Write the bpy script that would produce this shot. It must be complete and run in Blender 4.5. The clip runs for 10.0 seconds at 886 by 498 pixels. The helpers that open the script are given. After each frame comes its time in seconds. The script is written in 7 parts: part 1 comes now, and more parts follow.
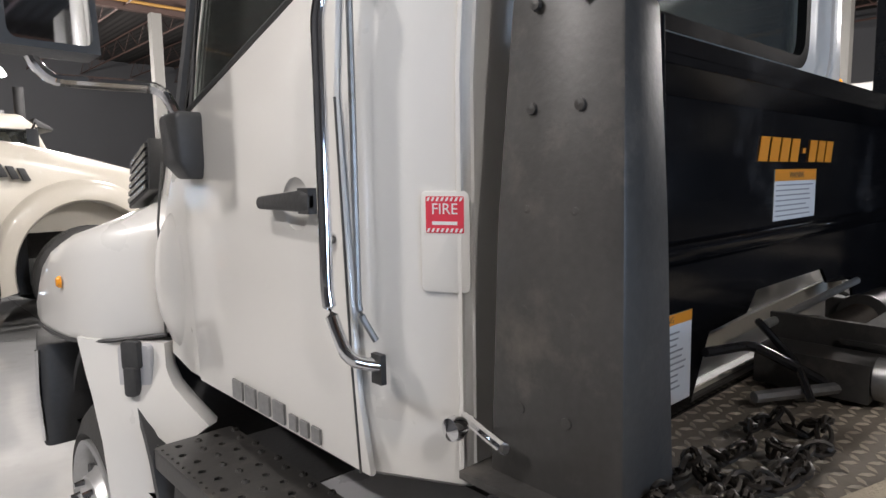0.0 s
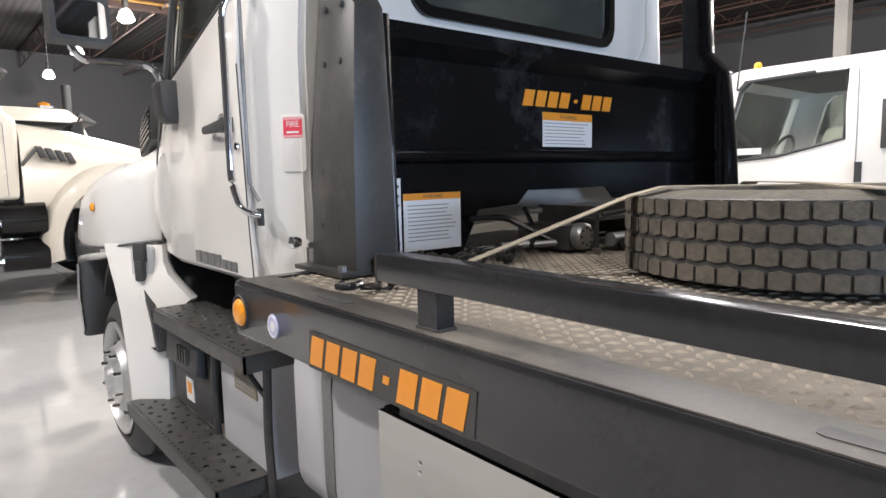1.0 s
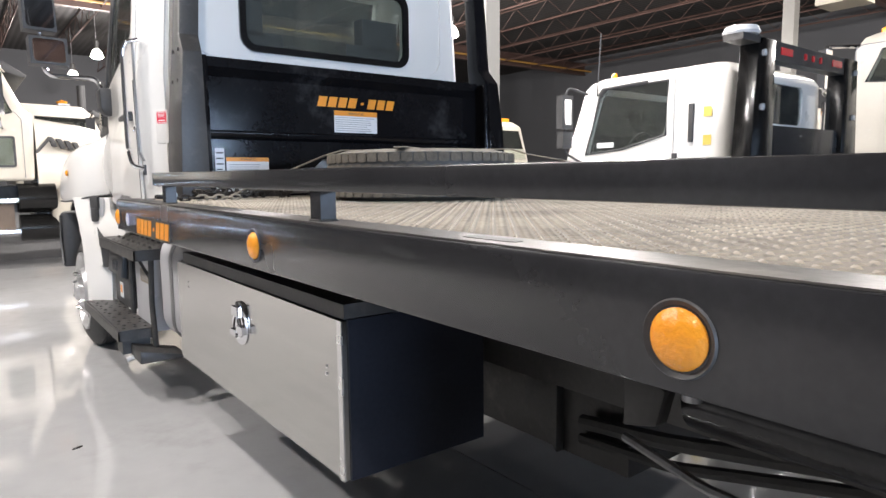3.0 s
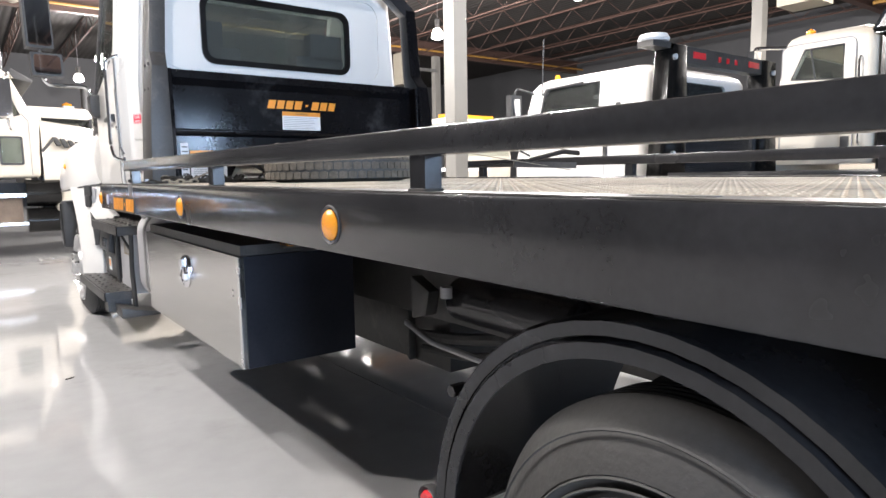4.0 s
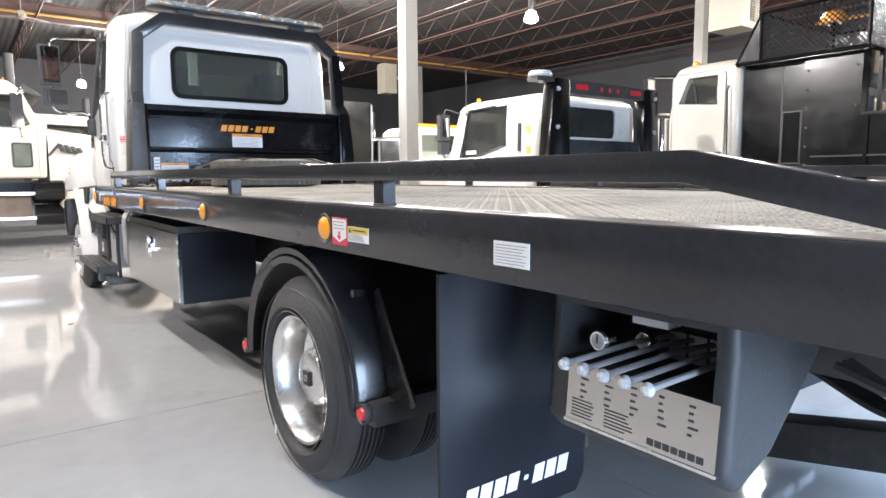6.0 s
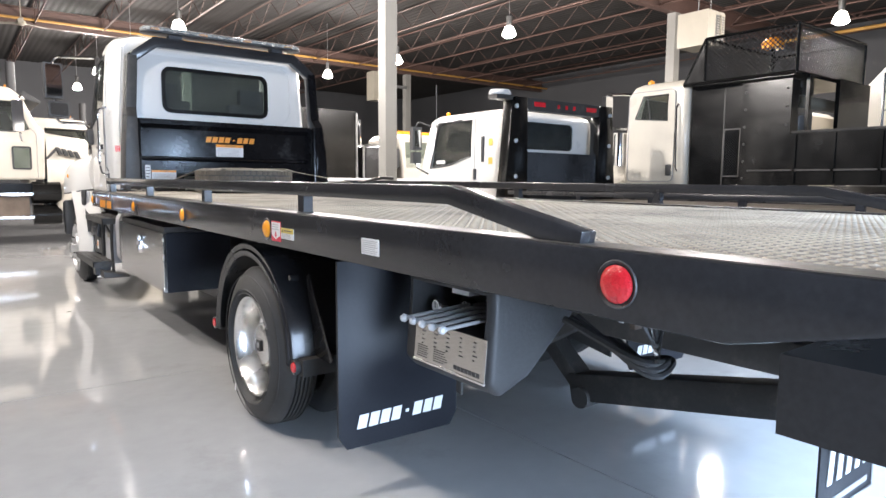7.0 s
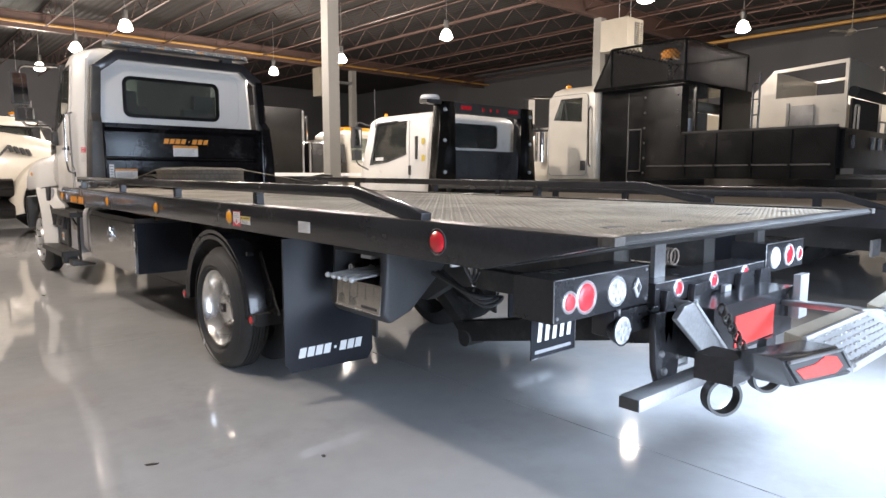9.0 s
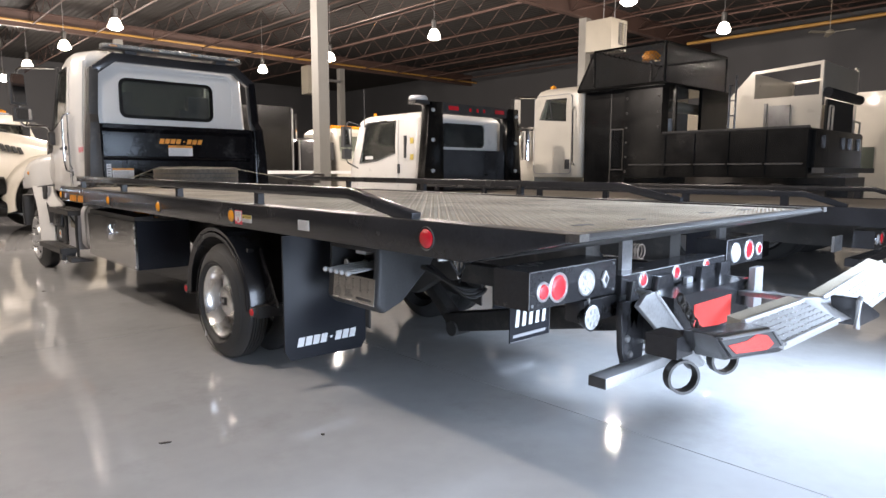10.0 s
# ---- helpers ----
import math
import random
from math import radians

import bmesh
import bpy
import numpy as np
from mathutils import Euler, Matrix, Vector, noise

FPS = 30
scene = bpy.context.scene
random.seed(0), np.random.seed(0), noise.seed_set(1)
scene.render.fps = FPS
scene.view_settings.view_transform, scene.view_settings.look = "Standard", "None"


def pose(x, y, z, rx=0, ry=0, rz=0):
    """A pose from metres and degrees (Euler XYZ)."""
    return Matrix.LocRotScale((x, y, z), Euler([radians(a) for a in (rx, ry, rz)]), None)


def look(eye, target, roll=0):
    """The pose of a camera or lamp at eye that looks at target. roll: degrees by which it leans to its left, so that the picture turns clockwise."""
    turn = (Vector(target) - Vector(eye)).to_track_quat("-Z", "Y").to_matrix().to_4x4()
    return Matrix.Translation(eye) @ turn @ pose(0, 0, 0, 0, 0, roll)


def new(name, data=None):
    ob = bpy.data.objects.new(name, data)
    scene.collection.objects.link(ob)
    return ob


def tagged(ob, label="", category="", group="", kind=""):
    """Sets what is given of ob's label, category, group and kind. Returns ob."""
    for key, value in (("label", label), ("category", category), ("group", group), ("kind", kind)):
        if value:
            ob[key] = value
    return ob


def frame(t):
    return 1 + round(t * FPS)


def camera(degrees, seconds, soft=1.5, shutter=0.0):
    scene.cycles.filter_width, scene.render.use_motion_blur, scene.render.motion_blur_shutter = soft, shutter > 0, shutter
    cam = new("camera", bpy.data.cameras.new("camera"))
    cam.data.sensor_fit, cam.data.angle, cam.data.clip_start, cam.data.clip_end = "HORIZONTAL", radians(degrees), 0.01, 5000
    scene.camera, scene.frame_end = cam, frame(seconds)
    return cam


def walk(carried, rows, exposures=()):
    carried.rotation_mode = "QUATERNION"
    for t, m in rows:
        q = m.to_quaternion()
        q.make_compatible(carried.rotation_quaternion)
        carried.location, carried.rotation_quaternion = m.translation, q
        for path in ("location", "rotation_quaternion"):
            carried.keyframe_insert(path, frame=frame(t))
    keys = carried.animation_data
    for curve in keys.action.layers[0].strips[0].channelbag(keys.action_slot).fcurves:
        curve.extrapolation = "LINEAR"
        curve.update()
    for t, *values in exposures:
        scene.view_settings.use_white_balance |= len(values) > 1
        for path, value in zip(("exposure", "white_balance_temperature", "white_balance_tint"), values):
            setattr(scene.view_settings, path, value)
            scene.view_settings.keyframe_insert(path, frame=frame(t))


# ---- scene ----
cam = camera(69.6, 10.0)
PATH = [
    (0, (-0.459, -0.59, 1.579), (0.89, 0.869, 1.356), -0.9),
    (0.5, (-0.577, -1.114, 1.472), (0.75, 0.366, 1.248), -1.1),
    (1, (-0.632, -1.596, 1.361), (0.635, -0.065, 1.133), -1.3),
    (1.5, (-0.647, -2.078, 1.284), (0.589, -0.521, 1.062), -1.0),
    (2, (-0.652, -2.535, 1.25), (0.574, -0.97, 1.029), -0.9),
    (2.5, (-0.627, -2.961, 1.213), (0.591, -1.391, 0.989), -0.9),
    (3, (-0.638, -3.384, 1.192), (0.575, -1.81, 0.968), -0.6),
    (3.2, (-0.639, -3.565, 1.174), (0.57, -1.987, 0.954), -0.7),
    (4.3, (-0.711, -4.593, 1.105), (0.48, -3.003, 0.875), -1.0),
    (4.5, (-0.731, -4.754, 1.099), (0.465, -3.168, 0.875), -0.5),
    (5, (-0.762, -5.189, 1.093), (0.43, -3.598, 0.87), -0.3),
    (5.5, (-0.844, -5.613, 1.125), (0.347, -4.022, 0.901), -0.3),
    (6, (-0.899, -6.063, 1.157), (0.295, -4.473, 0.935), -0.4),
    (6.2, (-0.92, -6.253, 1.163), (0.285, -4.672, 0.948), -0.5),
    (7.3, (-1.089, -7.054, 1.22), (0.12, -5.474, 1.009), 0.5),
    (7.5, (-1.107, -7.185, 1.225), (0.107, -5.611, 1.003), -0.0),
    (8, (-1.234, -7.44, 1.235), (-0.018, -5.868, 1.008), 0.3),
    (8.5, (-1.41, -7.633, 1.246), (-0.178, -6.074, 1.017), 0.1),
    (9, (-1.528, -7.798, 1.247), (-0.203, -6.319, 1.016), 0.1),
    (9.5, (-1.645, -7.932, 1.258), (-0.301, -6.47, 1.023), 0.1),
    (10, (-1.71, -8.0, 1.275), (-0.358, -6.546, 1.034), 0.1),
]
walk(cam, [(t, look(eye, target, roll)) for t, eye, target, roll in PATH],
     [(0, 0.15, 6450, 10), (0.5, 0.54, 6450, 10), (1, 0.62, 6450, 10), (2, 0.75, 6450, 10), (3, 0.95, 6450, 10), (4.5, 1.27, 6450, 10), (6, 1.18, 6450, 10), (7.5, 0.82, 6750, 10), (8.5, 0.48, 7150, 12), (10, 0.28, 7300, 14)])

# ---- light ----
world = bpy.data.worlds.new("hall_air")
world.use_nodes = True
world.node_tree.nodes["Background"].inputs[0].default_value = (0.6, 0.65, 0.72, 1)
world.node_tree.nodes["Background"].inputs[1].default_value = 0.02
scene.world = world

LAMP_Z = 4.80
# the lamp at x = -3.2 is unseen, added to brighten the cab's left side
LAMPS = [(-1.45, -4.0), (-1.45, 0.5), (-3.2, 2.4),
         (3.25, 0.5), (3.25, 4.8), (3.3, 9.1), (3.05, 12.75), (2.95, 17.1), (2.95, 21.4),
         (10.05, -0.35), (9.5, 4.8), (9.35, 9.3), (8.95, 12.8), (14.04, -0.5)]


def add_lamp(kind, name, m, energy, colour, size=0.2, size_y=None, spread=180):
    d = bpy.data.lights.new(name, kind)
    d.energy, d.color = energy, colour
    if kind == "AREA":
        d.shape, d.size, d.size_y, d.spread = "RECTANGLE", size, size_y or size, radians(spread)
    else:
        d.shadow_soft_size = size
    ob = new(name, d)
    ob.matrix_world = m
    ob.location *= 1.07
    return ob


for lx, ly in LAMPS:
    add_lamp("POINT", "hall_lamp_light", pose(lx, ly, LAMP_Z - 0.42), 225 if lx == -1.45 else 520 if lx < 0 else 470, (1.0, 0.94, 0.91), 0.12)
# unseen cool lamp added behind the tail to light the floor there
REAR_LAMP_AT = (2.75, -7.75, 1.75)
add_lamp("AREA", "unseen_rear_light", look(REAR_LAMP_AT, (1.9, -5.9, 0)), 68, (0.52, 0.71, 1.0), 0.6, 0.4, 85)
# cool fill from an unseen opening, added in the wall behind the truck
REAR_OPENING = (-1.6, 2.3, 2.2)
add_lamp("AREA", "added_opening_light", look(((REAR_OPENING[0] + REAR_OPENING[1]) / 2, -9.62, REAR_OPENING[2] / 2), (1.6, -4.0, 0.0)), 520, (0.56, 0.73, 1.0), REAR_OPENING[1] - REAR_OPENING[0], REAR_OPENING[2])


# ---- materials ----
def mat(name, base, rough=0.5, metal=0.0, var=0.12, scale=3.0, fine=70.0, bump=0.05, coat=0.0, spot=None, spot_amount=0.0, spot_scale=5.0, rvar=0.1, emit=0.0, stretch=None, spec=0.5):
    m = bpy.data.materials.new(name)
    m.use_nodes = True
    nt = m.node_tree
    n, l = nt.nodes, nt.links
    b = n["Principled BSDF"]
    tc = n.new("ShaderNodeTexCoord")
    src = tc.outputs["Object"]
    if stretch:
        mp = n.new("ShaderNodeMapping")
        mp.inputs["Scale"].default_value = stretch
        l.new(src, mp.inputs["Vector"])
        src = mp.outputs["Vector"]
    big, small = n.new("ShaderNodeTexNoise"), n.new("ShaderNodeTexNoise")
    big.inputs["Scale"].default_value, big.inputs["Detail"].default_value = scale, 5
    small.inputs["Scale"].default_value, small.inputs["Detail"].default_value = fine, 4
    l.new(src, big.inputs["Vector"]), l.new(src, small.inputs["Vector"])
    both = n.new("ShaderNodeMath")
    both.operation = "MULTIPLY_ADD"
    both.inputs[1].default_value = 0.4
    l.new(small.outputs["Fac"], both.inputs[0]), l.new(big.outputs["Fac"], both.inputs[2])
    ramp = n.new("ShaderNodeValToRGB")
    ramp.color_ramp.elements[0].position, ramp.color_ramp.elements[1].position = 0.45, 0.95
    c = base
    ramp.color_ramp.elements[0].color = (c[0] * (1 - var), c[1] * (1 - var), c[2] * (1 - var), 1)
    ramp.color_ramp.elements[1].color = (min(1, c[0] * (1 + var)), min(1, c[1] * (1 + var)), min(1, c[2] * (1 + var)), 1)
    l.new(both.outputs[0], ramp.inputs[0])
    col = ramp.outputs["Color"]
    if spot:
        sp = n.new("ShaderNodeTexNoise")
        sp.inputs["Scale"].default_value, sp.inputs["Detail"].default_value, sp.inputs["Roughness"].default_value = spot_scale, 8, 0.7
        l.new(src, sp.inputs["Vector"])
        sr = n.new("ShaderNodeValToRGB")
        sr.color_ramp.elements[0].position, sr.color_ramp.elements[1].position = 0.62 - 0.25 * spot_amount, 0.78 - 0.1 * spot_amount
        l.new(sp.outputs["Fac"], sr.inputs[0])
        mx = n.new("ShaderNodeMix")
        mx.data_type = "RGBA"
        mx.inputs[7].default_value = (*spot, 1)
        l.new(sr.outputs["Color"], mx.inputs[0]), l.new(col, mx.inputs[6])
        col = mx.outputs[2]
    l.new(col, b.inputs["Base Color"])
    rr = n.new("ShaderNodeMapRange")
    rr.inputs["To Min"].default_value, rr.inputs["To Max"].default_value = max(0.02, rough - rvar), min(1, rough + rvar)
    l.new(big.outputs["Fac"], rr.inputs["Value"])
    l.new(rr.outputs["Result"], b.inputs["Roughness"])
    b.inputs["Metallic"].default_value = metal
    b.inputs["Coat Weight"].default_value = coat
    b.inputs["Coat Roughness"].default_value = 0.06
    b.inputs["Specular IOR Level"].default_value = spec
    if bump:
        bp = n.new("ShaderNodeBump")
        bp.inputs["Strength"].default_value, bp.inputs["Distance"].default_value = bump, 0.01
        l.new(small.outputs["Fac"], bp.inputs["Height"])
        l.new(bp.outputs["Normal"], b.inputs["Normal"])
    if emit:
        b.inputs["Emission Color"].default_value = (*base, 1)
        b.inputs["Emission Strength"].default_value = emit
    return m


def glass(name, tint, rough=0.02, alpha=0.0):
    m = bpy.data.materials.new(name)
    m.use_nodes = True
    nt = m.node_tree
    n, l = nt.nodes, nt.links
    n.remove(n["Principled BSDF"])
    tr, gl, fr, mx = n.new("ShaderNodeBsdfTransparent"), n.new("ShaderNodeBsdfGlossy"), n.new("ShaderNodeFresnel"), n.new("ShaderNodeMixShader")
    tr.inputs[0].default_value = (*tint, 1)
    gl.inputs["Roughness"].default_value = rough
    fr.inputs["IOR"].default_value = 1.55
    l.new(fr.outputs[0], mx.inputs[0]), l.new(tr.outputs[0], mx.inputs[1]), l.new(gl.outputs[0], mx.inputs[2])
    last = mx
    if alpha:
        # a pale haze painted in to make the pane look brighter
        df, m2 = n.new("ShaderNodeBsdfDiffuse"), n.new("ShaderNodeMixShader")
        df.inputs[0].default_value = (0.62, 0.63, 0.60, 1)
        m2.inputs[0].default_value = alpha
        l.new(mx.outputs[0], m2.inputs[1]), l.new(df.outputs[0], m2.inputs[2])
        last = m2
    l.new(last.outputs[0], n["Material Output"].inputs[0])
    return m


WHITE = mat("white_truck_paint", (0.70, 0.685, 0.655), 0.28, var=0.008, bump=0.0, coat=0.6, rvar=0.02)
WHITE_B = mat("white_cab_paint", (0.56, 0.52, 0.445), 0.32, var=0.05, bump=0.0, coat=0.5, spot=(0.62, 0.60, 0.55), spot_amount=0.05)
BLACK = mat("black_bed_paint", (0.023, 0.023, 0.025), 0.24, var=0.3, bump=0.006, coat=0.25, spot=(0.016, 0.016, 0.016), spot_amount=0.15, spot_scale=3, spec=0.4)
BOXB = mat("dull_navy_black_paint", (0.019, 0.021, 0.029), 0.36, var=0.3, bump=0.03, spec=0.25)
BLACK_G = mat("glossy_black_body_paint", (0.006, 0.006, 0.006), 0.2, var=0.3, fine=7, bump=0.12, coat=0.12, spot=(0.022, 0.021, 0.019), spot_amount=0.1, spot_scale=2.5, spec=0.35)
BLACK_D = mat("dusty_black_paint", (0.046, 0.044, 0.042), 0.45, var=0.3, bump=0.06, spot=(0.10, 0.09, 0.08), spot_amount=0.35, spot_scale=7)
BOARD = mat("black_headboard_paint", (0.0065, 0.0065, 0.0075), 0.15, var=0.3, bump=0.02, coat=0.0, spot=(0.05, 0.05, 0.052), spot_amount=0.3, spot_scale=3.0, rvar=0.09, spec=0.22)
PLASTIC = mat("black_plastic", (0.042, 0.042, 0.043), 0.5, var=0.25, bump=0.1)
RUBBER = mat("tyre_rubber", (0.042, 0.041, 0.040), 0.62, var=0.3, bump=0.15, spot=(0.05, 0.048, 0.045), spot_amount=0.15, spot_scale=6)
RUBBER_OLD = mat("dusty_old_tyre_rubber", (0.11, 0.096, 0.076), 0.88, var=0.4, bump=0.3, spot=(0.04, 0.037, 0.032), spot_amount=0.55, spot_scale=7)
FLAP = mat("mud_flap_rubber", (0.011, 0.012, 0.016), 0.38, var=0.25, bump=0.03, spec=0.3)
ALU = mat("polished_aluminium", (0.90, 0.89, 0.87), 0.26, 1.0, var=0.08, scale=6, bump=0.02, rvar=0.08)
CHROME = mat("chrome", (0.86, 0.86, 0.87), 0.06, 1.0, var=0.02, bump=0.0, rvar=0.03)
STEEL = mat("silver_wheel_paint", (0.55, 0.55, 0.55), 0.35, 0.7, var=0.15, bump=0.03)
STAIN = mat("brushed_stainless", (0.64, 0.625, 0.60), 0.15, 1.0, var=0.05, scale=2, fine=40, bump=0.004, stretch=(1, 1, 12))
TANK = mat("grey_tank_paint", (0.50, 0.50, 0.52), 0.3, var=0.04, bump=0.01, coat=0.2)
GALV2 = mat("bright_bare_aluminium", (0.46, 0.46, 0.46), 0.42, 0.55, var=0.2, bump=0.08)
GALV = mat("bare_grey_steel", (0.30, 0.30, 0.30), 0.42, 0.8, var=0.3, bump=0.1, spot=(0.16, 0.14, 0.12), spot_amount=0.3)
DECK = mat("dusty_deck_steel", (0.165, 0.142, 0.113), 0.75, 0.0, var=0.3, scale=1.6, fine=90, bump=0.15, spot=(0.20, 0.175, 0.145), spot_amount=0.5, spot_scale=2.2)
LUG = mat("worn_tread_lug_steel", (0.36, 0.315, 0.25), 0.68, 0.0, var=0.3, scale=2.0, bump=0.08, spot=(0.14, 0.125, 0.11), spot_amount=0.5, spot_scale=3)
EDGE = mat("dusty_bed_edge", (0.055, 0.050, 0.045), 0.45, 0.0, var=0.4, scale=2.5, bump=0.08, spot=(0.19, 0.17, 0.145), spot_amount=0.55, spot_scale=3.0)
FLOOR = mat("grey_epoxy_floor", (0.44, 0.44, 0.438), 0.062, var=0.09, scale=0.8, fine=9, bump=0.008, spot=(0.36, 0.355, 0.345), spot_amount=0.3, spot_scale=1.3, rvar=0.04, spec=0.5)
JOINT = mat("floor_joint_filler", (0.05, 0.05, 0.05), 0.7)
WALL = mat("dark_grey_wall_paint", (0.055, 0.056, 0.060), 0.75, var=0.08, scale=0.6, fine=30, bump=0.05)
ROOF = mat("dark_roof_deck_steel", (0.017, 0.0145, 0.013), 0.8, 0.0, var=0.2, scale=1)
JOIST = mat("red_oxide_joist_steel", (0.068, 0.038, 0.030), 0.6, 0.1, var=0.2)
PIPE_Y = mat("yellow_gas_pipe", (0.30, 0.16, 0.035), 0.5, var=0.15)
COLUMN = mat("grey_column_paint", (0.19, 0.185, 0.17), 0.55, var=0.08, scale=2)
CREAM = mat("cream_heater_enamel", (0.22, 0.20, 0.16), 0.45, var=0.06)
AMBER = mat("amber_lens", (0.85, 0.32, 0.02), 0.22, var=0.12, fine=140, bump=0.3, coat=0.5)
RED = mat("red_lens", (0.62, 0.02, 0.03), 0.2, var=0.12, fine=140, bump=0.3, coat=0.5)
LEDW = mat("clear_led_lens", (0.48, 0.49, 0.50), 0.22, var=0.45, scale=30, fine=70, bump=0.5, coat=0.4)
CLEAR = mat("clear_lamp_lens", (0.56, 0.57, 0.58), 0.18, var=0.15, fine=160, bump=0.5, coat=0.5)
REFLECT = mat("red_reflector_tape", (0.70, 0.05, 0.04), 0.4, var=0.08, fine=200, bump=0.2)
ORANGE = mat("orange_decal", (0.78, 0.30, 0.03), 0.4, var=0.05, bump=0.0)
PAPER = mat("white_label", (0.72, 0.72, 0.72), 0.45, var=0.04, bump=0.0)
INK = mat("label_ink", (0.06, 0.06, 0.06), 0.6, bump=0.0)
GREYINK = mat("grey_label_ink", (0.30, 0.30, 0.31), 0.6, bump=0.0)
REDINK = mat("red_label_ink", (0.62, 0.04, 0.07), 0.5, bump=0.0)
YELLOW = mat("yellow_label", (0.60, 0.46, 0.10), 0.45, bump=0.0)
BADGE = mat("blue_badge", (0.40, 0.41, 0.62), 0.3, bump=0.0)
STRAP = mat("tan_webbing_strap", (0.30, 0.26, 0.20), 0.85, var=0.25, fine=220, bump=0.4)
CHAIN = mat("dirty_chain_steel", (0.055, 0.048, 0.042), 0.5, 0.7, var=0.4)
RUST = mat("rusty_brown_steel", (0.16, 0.125, 0.10), 0.7, 0.3, var=0.4)
SEAT = mat("dark_seat_fabric", (0.03, 0.03, 0.032), 0.85, var=0.2, bump=0.2)
MIRROR = mat("mirror_glass", (0.80, 0.82, 0.84), 0.03, 1.0, var=0.01, bump=0.0, rvar=0.01)
LENS = glass("clear_lens", (0.86, 0.88, 0.90), 0.08, alpha=0.32)
GLASS = glass("window_glass", (0.60, 0.66, 0.64), alpha=0.03)
GLASS_D = glass("hazed_window_glass", (0.78, 0.82, 0.80), alpha=0.015)
SHADE = mat("glowing_prismatic_shade", (1.0, 0.95, 0.88), 0.3, bump=0.0, emit=12.0)
LIGHT = mat("lamp_lens_glow", (1.0, 0.95, 0.86), 0.4, bump=0.0, emit=40.0)
MESH_B = mat("black_expanded_mesh", (0.018, 0.018, 0.018), 0.35, 0.0, var=0.2)


# ---- builders ----
ORIGIN = {}
# Every part is drawn in plan units; PLAN takes a plan point to the hall in metres.
HALL = 1.07


def hall_plan(x, y, z):
    return HALL * x, HALL * y, HALL * z


def bed_plan(x, y, z):
    return 0.97 * x, HALL * y, HALL * z + 0.0095 * y + 0.008


def cab_plan_true(x, y, z):
    return 1.02 * x - 0.01, HALL * y, HALL * z + 0.0095 * y + 0.008


def board_plan(x, y, z):
    return 1.065 * x, HALL * y, HALL * z + 0.0095 * y + 0.008


def metres(x, y, z):
    return x, y, z


def about(c, at, k):
    """A plan that carries the point c to the place at, at one scale k."""
    return lambda x, y, z: (at[0] + k * (x - c[0]), at[1] + k * (y - c[1]), at[2] + k * (z - c[2]))


PLAN = hall_plan


def draw_in(plan):
    global PLAN
    PLAN = plan


def thing(name, at, label, category, group="", kind=""):
    ob = new(name)
    ob.empty_display_size = 0.1
    at = PLAN(*at)
    ob.matrix_world = Matrix.Translation(at)
    ORIGIN[ob.name] = Matrix.Translation(at).inverted()
    return tagged(ob, label, category, group, kind)


def smooth(me, angle=35):
    me.polygons.foreach_set("use_smooth", [True] * len(me.polygons))
    bm = bmesh.new()
    bm.from_mesh(me)
    lim = radians(angle)
    for e in bm.edges:
        e.smooth = len(e.link_faces) == 2 and e.calc_face_angle(9) < lim
    bm.to_mesh(me)
    bm.free()


def part(name, bm, material, parent=None, label="", shear=False, angle=35, warp=None):
    if warp:
        for v in bm.verts:
            v.co = Vector(warp(*v.co))
    if shear:
        for v in bm.verts:
            v.co.z -= 0.004 * v.co.y
    for v in bm.verts:
        v.co = Vector(PLAN(*v.co))
    bmesh.ops.recalc_face_normals(bm, faces=bm.faces)
    me = bpy.data.meshes.new(name)
    bm.to_mesh(me)
    bm.free()
    smooth(me, angle)
    me.materials.append(material)
    ob = new(name, me)
    if parent is not None:
        org = ORIGIN[parent.name]
        me.transform(org)
        ob.parent = parent
        ORIGIN[ob.name] = org
    else:
        ORIGIN[ob.name] = Matrix.Identity(4)
    if label:
        tagged(ob, label)
    return ob


def bevel(bm, w, seg=2, angle=30):
    es = [e for e in bm.edges if len(e.link_faces) == 2 and e.calc_face_angle(0) > radians(angle)]
    if es:
        bmesh.ops.bevel(bm, geom=es, offset=w, segments=seg, profile=0.5, affect="EDGES", clamp_overlap=True)
    return bm


def bx(x0, x1, y0, y1, z0, z1, bev=0.0, bm=None, seg=2):
    b = bmesh.new()
    vs = [b.verts.new((x, y, z)) for z in (z0, z1) for x, y in ((x0, y0), (x1, y0), (x1, y1), (x0, y1))]
    for f in ((3, 2, 1, 0), (4, 5, 6, 7), (0, 1, 5, 4), (1, 2, 6, 5), (2, 3, 7, 6), (3, 0, 4, 7)):
        b.faces.new([vs[i] for i in f])
    if bev:
        bevel(b, bev, seg)
    return merge(bm, b)


def merge(bm, b):
    if bm is None:
        return b
    me = bpy.data.meshes.new("tmp")
    b.to_mesh(me)
    b.free()
    bm.from_mesh(me)
    bpy.data.meshes.remove(me)
    return bm


def to3(a, p, h):
    return {"x": (h, p[0], p[1]), "y": (p[0], h, p[1]), "z": (p[0], p[1], h)}[a]


def prism(pts, a, h0, h1, bev=0.0, bm=None, seg=2):
    b = bmesh.new()
    lo = [b.verts.new(to3(a, p, h0)) for p in pts]
    hi = [b.verts.new(to3(a, p, h1)) for p in pts]
    b.faces.new(lo), b.faces.new(hi[::-1])
    for i in range(len(pts)):
        j = (i + 1) % len(pts)
        b.faces.new((lo[j], lo[i], hi[i], hi[j]))
    bmesh.ops.recalc_face_normals(b, faces=b.faces)
    if bev:
        bevel(b, bev, seg)
    return merge(bm, b)


